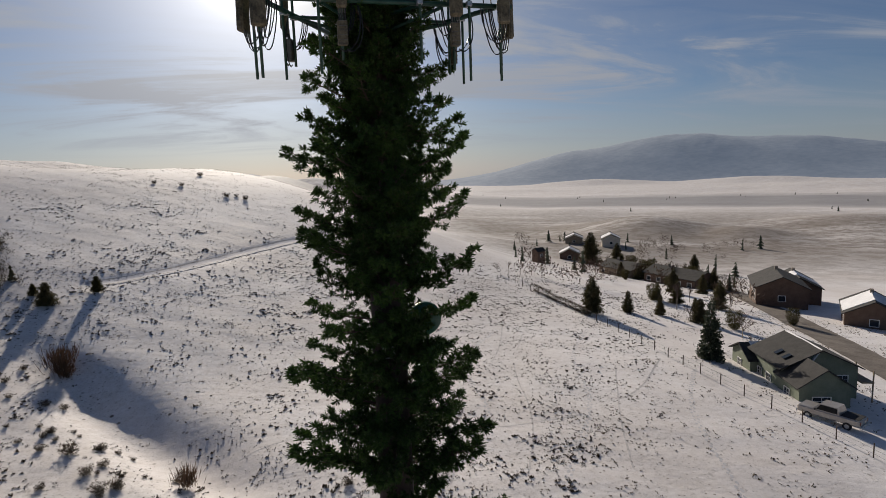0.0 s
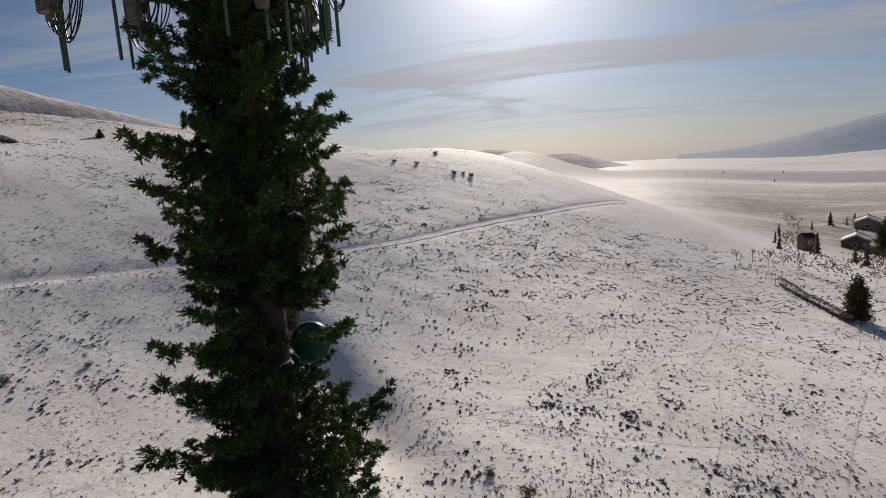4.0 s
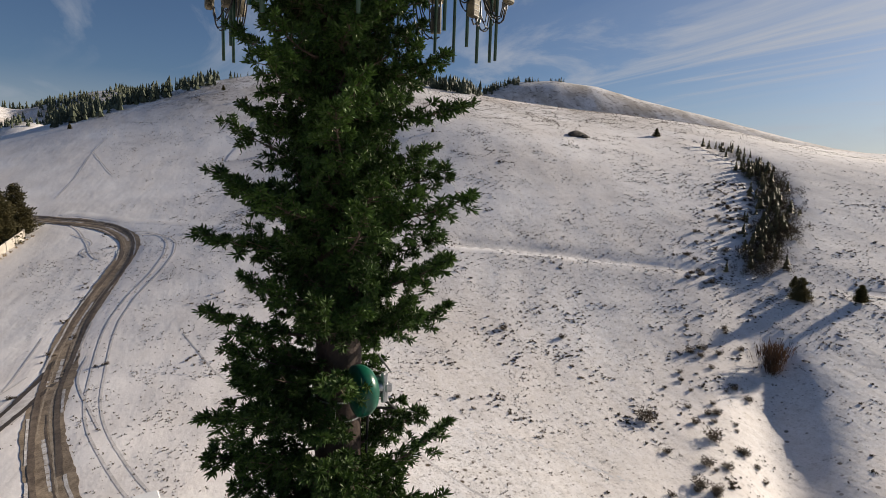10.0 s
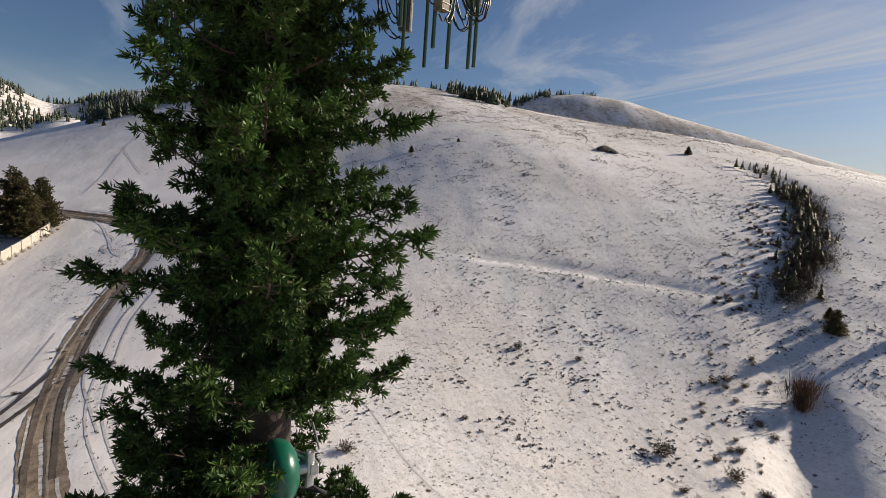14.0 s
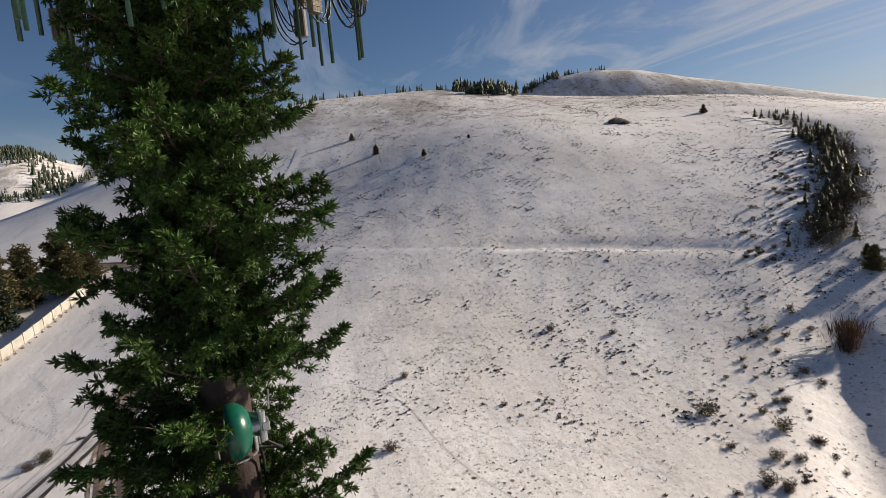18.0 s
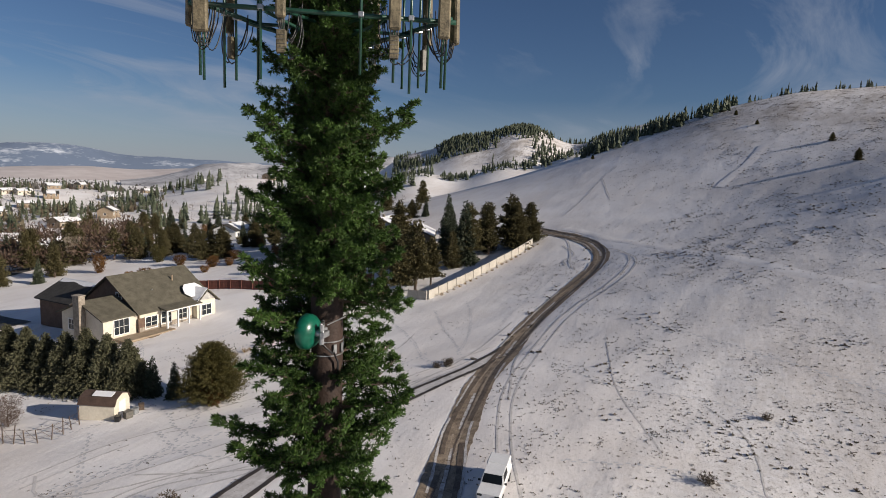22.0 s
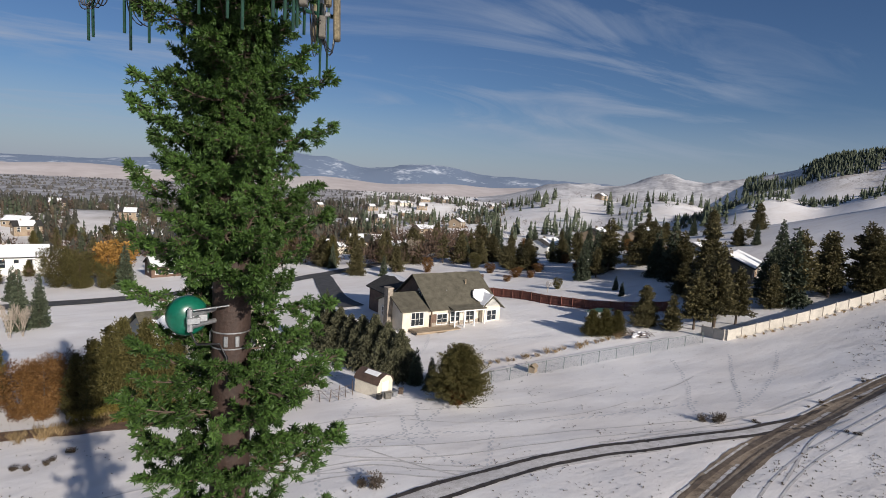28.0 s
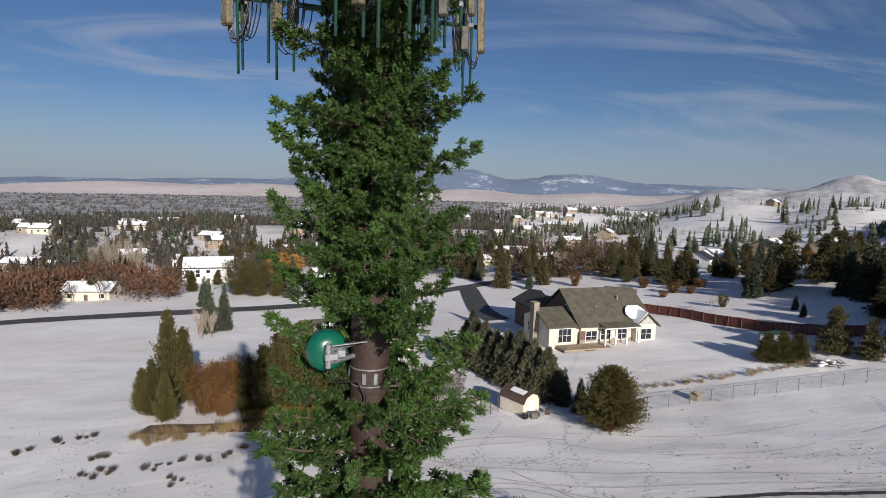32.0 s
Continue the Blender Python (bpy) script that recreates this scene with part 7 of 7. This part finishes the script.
# redwood board fence behind the lawn
red = thing("board_fence", "dark red wooden board fence", "fence")
run = along([(-55, -94), (-60.6, -88.5), (-66, -68), (-71, -60.5), (-77, -57)], 2.4)
BOARD = None
for i, (x, y) in enumerate(run):
    z = level(x, y)
    part("post", boxed((0.12, 0.12, 1.95), (x, y, z + 0.92)), M_REDWOOD, red)
    if i:
        a, b = Vector((px, py, pz)), Vector((x, y, z))
        d = b - a
        for h in (0.35, 1.45):
            part("rail", rodded(a + Vector((0, 0, h)), b + Vector((0, 0, h)), 0.045, sides=4), M_REDWOOD, red)
        n = 14
        if BOARD is None:
            BOARD = bpy.data.meshes.new("board")
            t = boxed((d.length / n - 0.012, 0.022, 1.72), (0, 0, 0.92))
            t.to_mesh(BOARD)
            t.free()
            BOARD.materials.append(M_REDWOOD)
        for k in range(n):
            q = a.lerp(b, (k + 0.5) / n)
            ob = part("board", BOARD, None, red)
            ob.matrix_basis = Matrix.Translation((q.x, q.y, q.z + rng.uniform(-.02, .02))) @ Matrix.Rotation(math.atan2(d.y, d.x), 4, "Z") @ Matrix.Translation((0, 0.05, 0))
    px, py, pz = x, y, z

# wire fence with wooden posts down the southern field
wire = thing("wire_fence", "thin wire fence on wooden posts", "fence")
run = along([(27, 103), (30.5, 88), (33.8, 72.5), (35, 58.5), (35.5, 44), (38.5, 31.5), (39.5, 25.5), (41, 16)], 3.2)
for i, (x, y) in enumerate(run):
    z = level(x, y)
    part("post", rodded((x, y, z - 0.2), (x, y, z + 1.25), 0.055, 0.05, 6), M_BARK, wire)
    if i:
        for h in (0.35, 0.75, 1.15):
            part("wire", rodded((px, py, pz + h), (x, y, z + h), 0.008, sides=3), M_WIRE, wire)
    px, py, pz = x, y, z

# a little shelter and small odds and ends on the lawn
tin = thing("garden_store", "low store with green tin roof behind the lawn", "shed", (-63.5, -60.5, level(-63.5, -60.5)), 20)
slab(tin, "wall", (4.0, 2.4, 1.7), (0, 0, 0.85), M_WHITE, "pale walls")
bm = boxed((4.4, 2.9, 0.10), (0, 0, 1.85), Matrix.Rotation(radians(9), 4, "X"))
part("roof", bm, M_GREENTIN, tin, "green tin roof")
toy = thing("dog_kennel", "small tan wooden kennel by the fence", "kennel", (-39.6, -44.9, level(-39.6, -44.9)), 35)
slab(toy, "body", (1.1, 0.8, 0.7), (0, 0, 0.36), M_TAN, bevel=0.02)
for s in (-1, 1):
    part("roof", boxed((1.25, 0.62, 0.05), (0, s * 0.26, 0.86), Matrix.Rotation(radians(-s * 35), 4, "X")), M_TAN, toy)
pile = thing("brush_pile", "heap of cut brush dusted with snow", "brush pile", (-62.2, -50.5, level(-62.2, -50.5)))
for k in range(26):
    a, b = Vector((rng.normal() * 1.2, rng.normal() * 0.9, rng.uniform(0, 0.5))), Vector((rng.normal() * 1.6, rng.normal() * 1.2, rng.uniform(0.2, 0.9)))
    part("stick", mesh_of("stick", *prisms([(a, b, 0.05, 0.02)]), M_BARK), None, pile)
for k in range(5):
    bm = bmesh.new()
    bmesh.ops.create_icosphere(bm, subdivisions=2, radius=0.34, matrix=Matrix.Translation((rng.normal() * 1.2, rng.normal() * 0.7, 0.35)) @ Matrix.Diagonal((1.3, 1.0, 0.6, 1)))
    part("snow_cap", bm, M_SNOW, pile, smooth=True)


# ---- vehicles ----
def wheel(home, x, y, r=0.36):
    w = part("wheel", rodded((x, y - 0.11, r), (x, y + 0.11, r), r, sides=18), M_RUBBER, home)
    part("rim", rodded((x, y - 0.12, r), (x, y + 0.12, r), r * 0.55, sides=12), M_STEEL, w)


def pickup(x, y, turn, paint, label, shell=False):
    """A pickup truck, nose along its own x; shell closes the bed with a canopy."""
    ob = thing("pickup_truck", label, "truck", (x, y, level(x, y)), turn)
    bm = bmesh.new()
    box(bm, (5.2, 1.88, 0.62), (0, 0, 0.82), bevel=0.10)
    part("body", bm, paint, ob)
    bm = bmesh.new()
    vs = [bm.verts.new(p) for s in (-1, 1) for p in ((1.30, s * 0.88, 1.10), (0.72, s * 0.74, 1.72), (-0.75, s * 0.74, 1.74), (-0.95, s * 0.88, 1.10))]
    for q in ((0, 1, 2, 3), (7, 6, 5, 4), (0, 4, 5, 1), (1, 5, 6, 2), (2, 6, 7, 3), (3, 7, 4, 0)):
        bm.faces.new([vs[i] for i in q])
    bmesh.ops.recalc_face_normals(bm, faces=bm.faces)
    cab_ = part("cab", bm, paint, ob)
    for name, pts in (("windscreen", ((1.245, -0.78, 1.18), (1.245, 0.78, 1.18), (0.79, 0.68, 1.67), (0.79, -0.68, 1.67))), ("side_window", ((0.95, 0.866, 1.18), (-0.80, 0.866, 1.18), (-0.68, 0.765, 1.66), (0.66, 0.765, 1.66))), ("side_window", ((-0.80, -0.866, 1.18), (0.95, -0.866, 1.18), (0.66, -0.765, 1.66), (-0.68, -0.765, 1.66)))):
        bm = bmesh.new()
        f = bm.faces.new([bm.verts.new(p) for p in pts])
        bmesh.ops.solidify(bm, geom=[f], thickness=-0.025)
        part(name, bm, M_GLASS, cab_, "dark glass")
    if shell:
        part("canopy", boxed((1.75, 1.70, 0.66), (-1.72, 0, 1.42), bevel=0.09), paint, ob, "white bed canopy")
    else:
        part("bed_floor", boxed((1.5, 1.5, 0.05), (-1.75, 0, 1.15)), M_RUBBER, ob, "dark bed liner")
    for sx in (-1.6, 1.65):
        for sy in (-0.86, 0.86):
            wheel(ob, sx, sy)
    for s in (-1, 1):
        part("headlight", boxed((0.06, 0.36, 0.17), (2.60, s * 0.66, 0.92), bevel=0.02), M_GLASS, ob)
        part("tail_light", boxed((0.05, 0.14, 0.30), (-2.60, s * 0.80, 0.90)), M_REDWOOD, ob)
        part("mirror", boxed((0.10, 0.20, 0.16), (1.02, s * 1.02, 1.20), bevel=0.02), M_RUBBER, ob)
    part("bumper", boxed((0.16, 1.84, 0.20), (2.62, 0, 0.55), bevel=0.03), M_STEEL, ob)
    part("bumper", boxed((0.16, 1.84, 0.18), (-2.64, 0, 0.55), bevel=0.03), M_STEEL, ob)
    return ob


pickup(-23.8, -6.6, 15, M_CARWHITE, "white pickup truck with canopy parked by the track", True).scale = (0.86, 0.86, 0.86)
pickup(41.4, 34.2, 118, M_CARTAN, "silver-tan pickup truck parked by the green house")
pickup(-15.2, -70.0, 70, M_UNIT, "dark pickup parked by the hedge")

# ---- the mountains round the valley ----
def mountains(name, label, mat, d0, d1, bumps, base=-75.0, rough=0.25, seed=3):
    """A range: azimuth, height in degrees above the eye, half width."""
    a0, a1 = min(b[0] - 2.2 * b[2] for b in bumps), max(b[0] + 2.2 * b[2] for b in bumps)
    n, k = int((a1 - a0) * 9), 26
    az_ = np.linspace(a0, a1, n)
    prof = sum((np.clip(e + 1.4, 0, None) * np.exp(-((az_ - a) / w) ** 2)) ** 3 for a, e, w in bumps) ** (1 / 3.0)
    verts = []
    for j in range(k):
        s = j / (k - 1)
        r = d0 + (d1 - d0) * s
        rise = (math.sin(math.pi / 2 * min(1, s * 1.25))) ** 1.2 * (1 - 0.6 * smooth01(0.8, 1.0, s))
        for a, p in zip(az_, prof):
            q = Vector((a * 0.20, s * 1.6, seed))
            fold = 1 + rough * noise.fractal(q * 0.8, 1.0, 2.0, 5) * 0.30 * (0.3 + rise)
            z = base + 17 * rise + (r * math.tan(radians(max(0, p * fold))) + (r * math.tan(radians(-1.4)) + 75) * rise * min(1.0, p / 1.2)) * rise
            verts.append((r * math.cos(radians(a)), r * math.sin(radians(a)), z))
    faces = [(j * n + i, j * n + i + 1, (j + 1) * n + i + 1, (j + 1) * n + i) for j in range(k - 1) for i in range(n - 1) if min(prof[i], prof[i + 1]) > 0.12]
    return tagged(part(name, mesh_of(name, verts, faces, mat, smooth=True), None), label, "mountain", kind="structure")


mountains("backdrop_south", "wooded mountain tinted with blue haze beyond the valley", M_MOUNT, 3000, 4300, [(60.3, 2.5, 10.0), (69.49, 1.3, 9.0), (50.94, 1.75, 10.0), (42.8, 0.35, 9.0), (33.35, 0.6, 8.9)], rough=0.16)
mountains("backdrop_north", "snow-streaked mountains tinted with blue haze beyond the town", M_MOUNTPEAK, 3400, 4500, [(237, 0.6, 9), (247, 1.35, 8), (258, 1.45, 8), (268, 0.6, 10), (279, -0.1, 10), (290, -0.5, 10), (303, -0.7, 12), (228, 0.2, 8)], rough=0.45, seed=8)
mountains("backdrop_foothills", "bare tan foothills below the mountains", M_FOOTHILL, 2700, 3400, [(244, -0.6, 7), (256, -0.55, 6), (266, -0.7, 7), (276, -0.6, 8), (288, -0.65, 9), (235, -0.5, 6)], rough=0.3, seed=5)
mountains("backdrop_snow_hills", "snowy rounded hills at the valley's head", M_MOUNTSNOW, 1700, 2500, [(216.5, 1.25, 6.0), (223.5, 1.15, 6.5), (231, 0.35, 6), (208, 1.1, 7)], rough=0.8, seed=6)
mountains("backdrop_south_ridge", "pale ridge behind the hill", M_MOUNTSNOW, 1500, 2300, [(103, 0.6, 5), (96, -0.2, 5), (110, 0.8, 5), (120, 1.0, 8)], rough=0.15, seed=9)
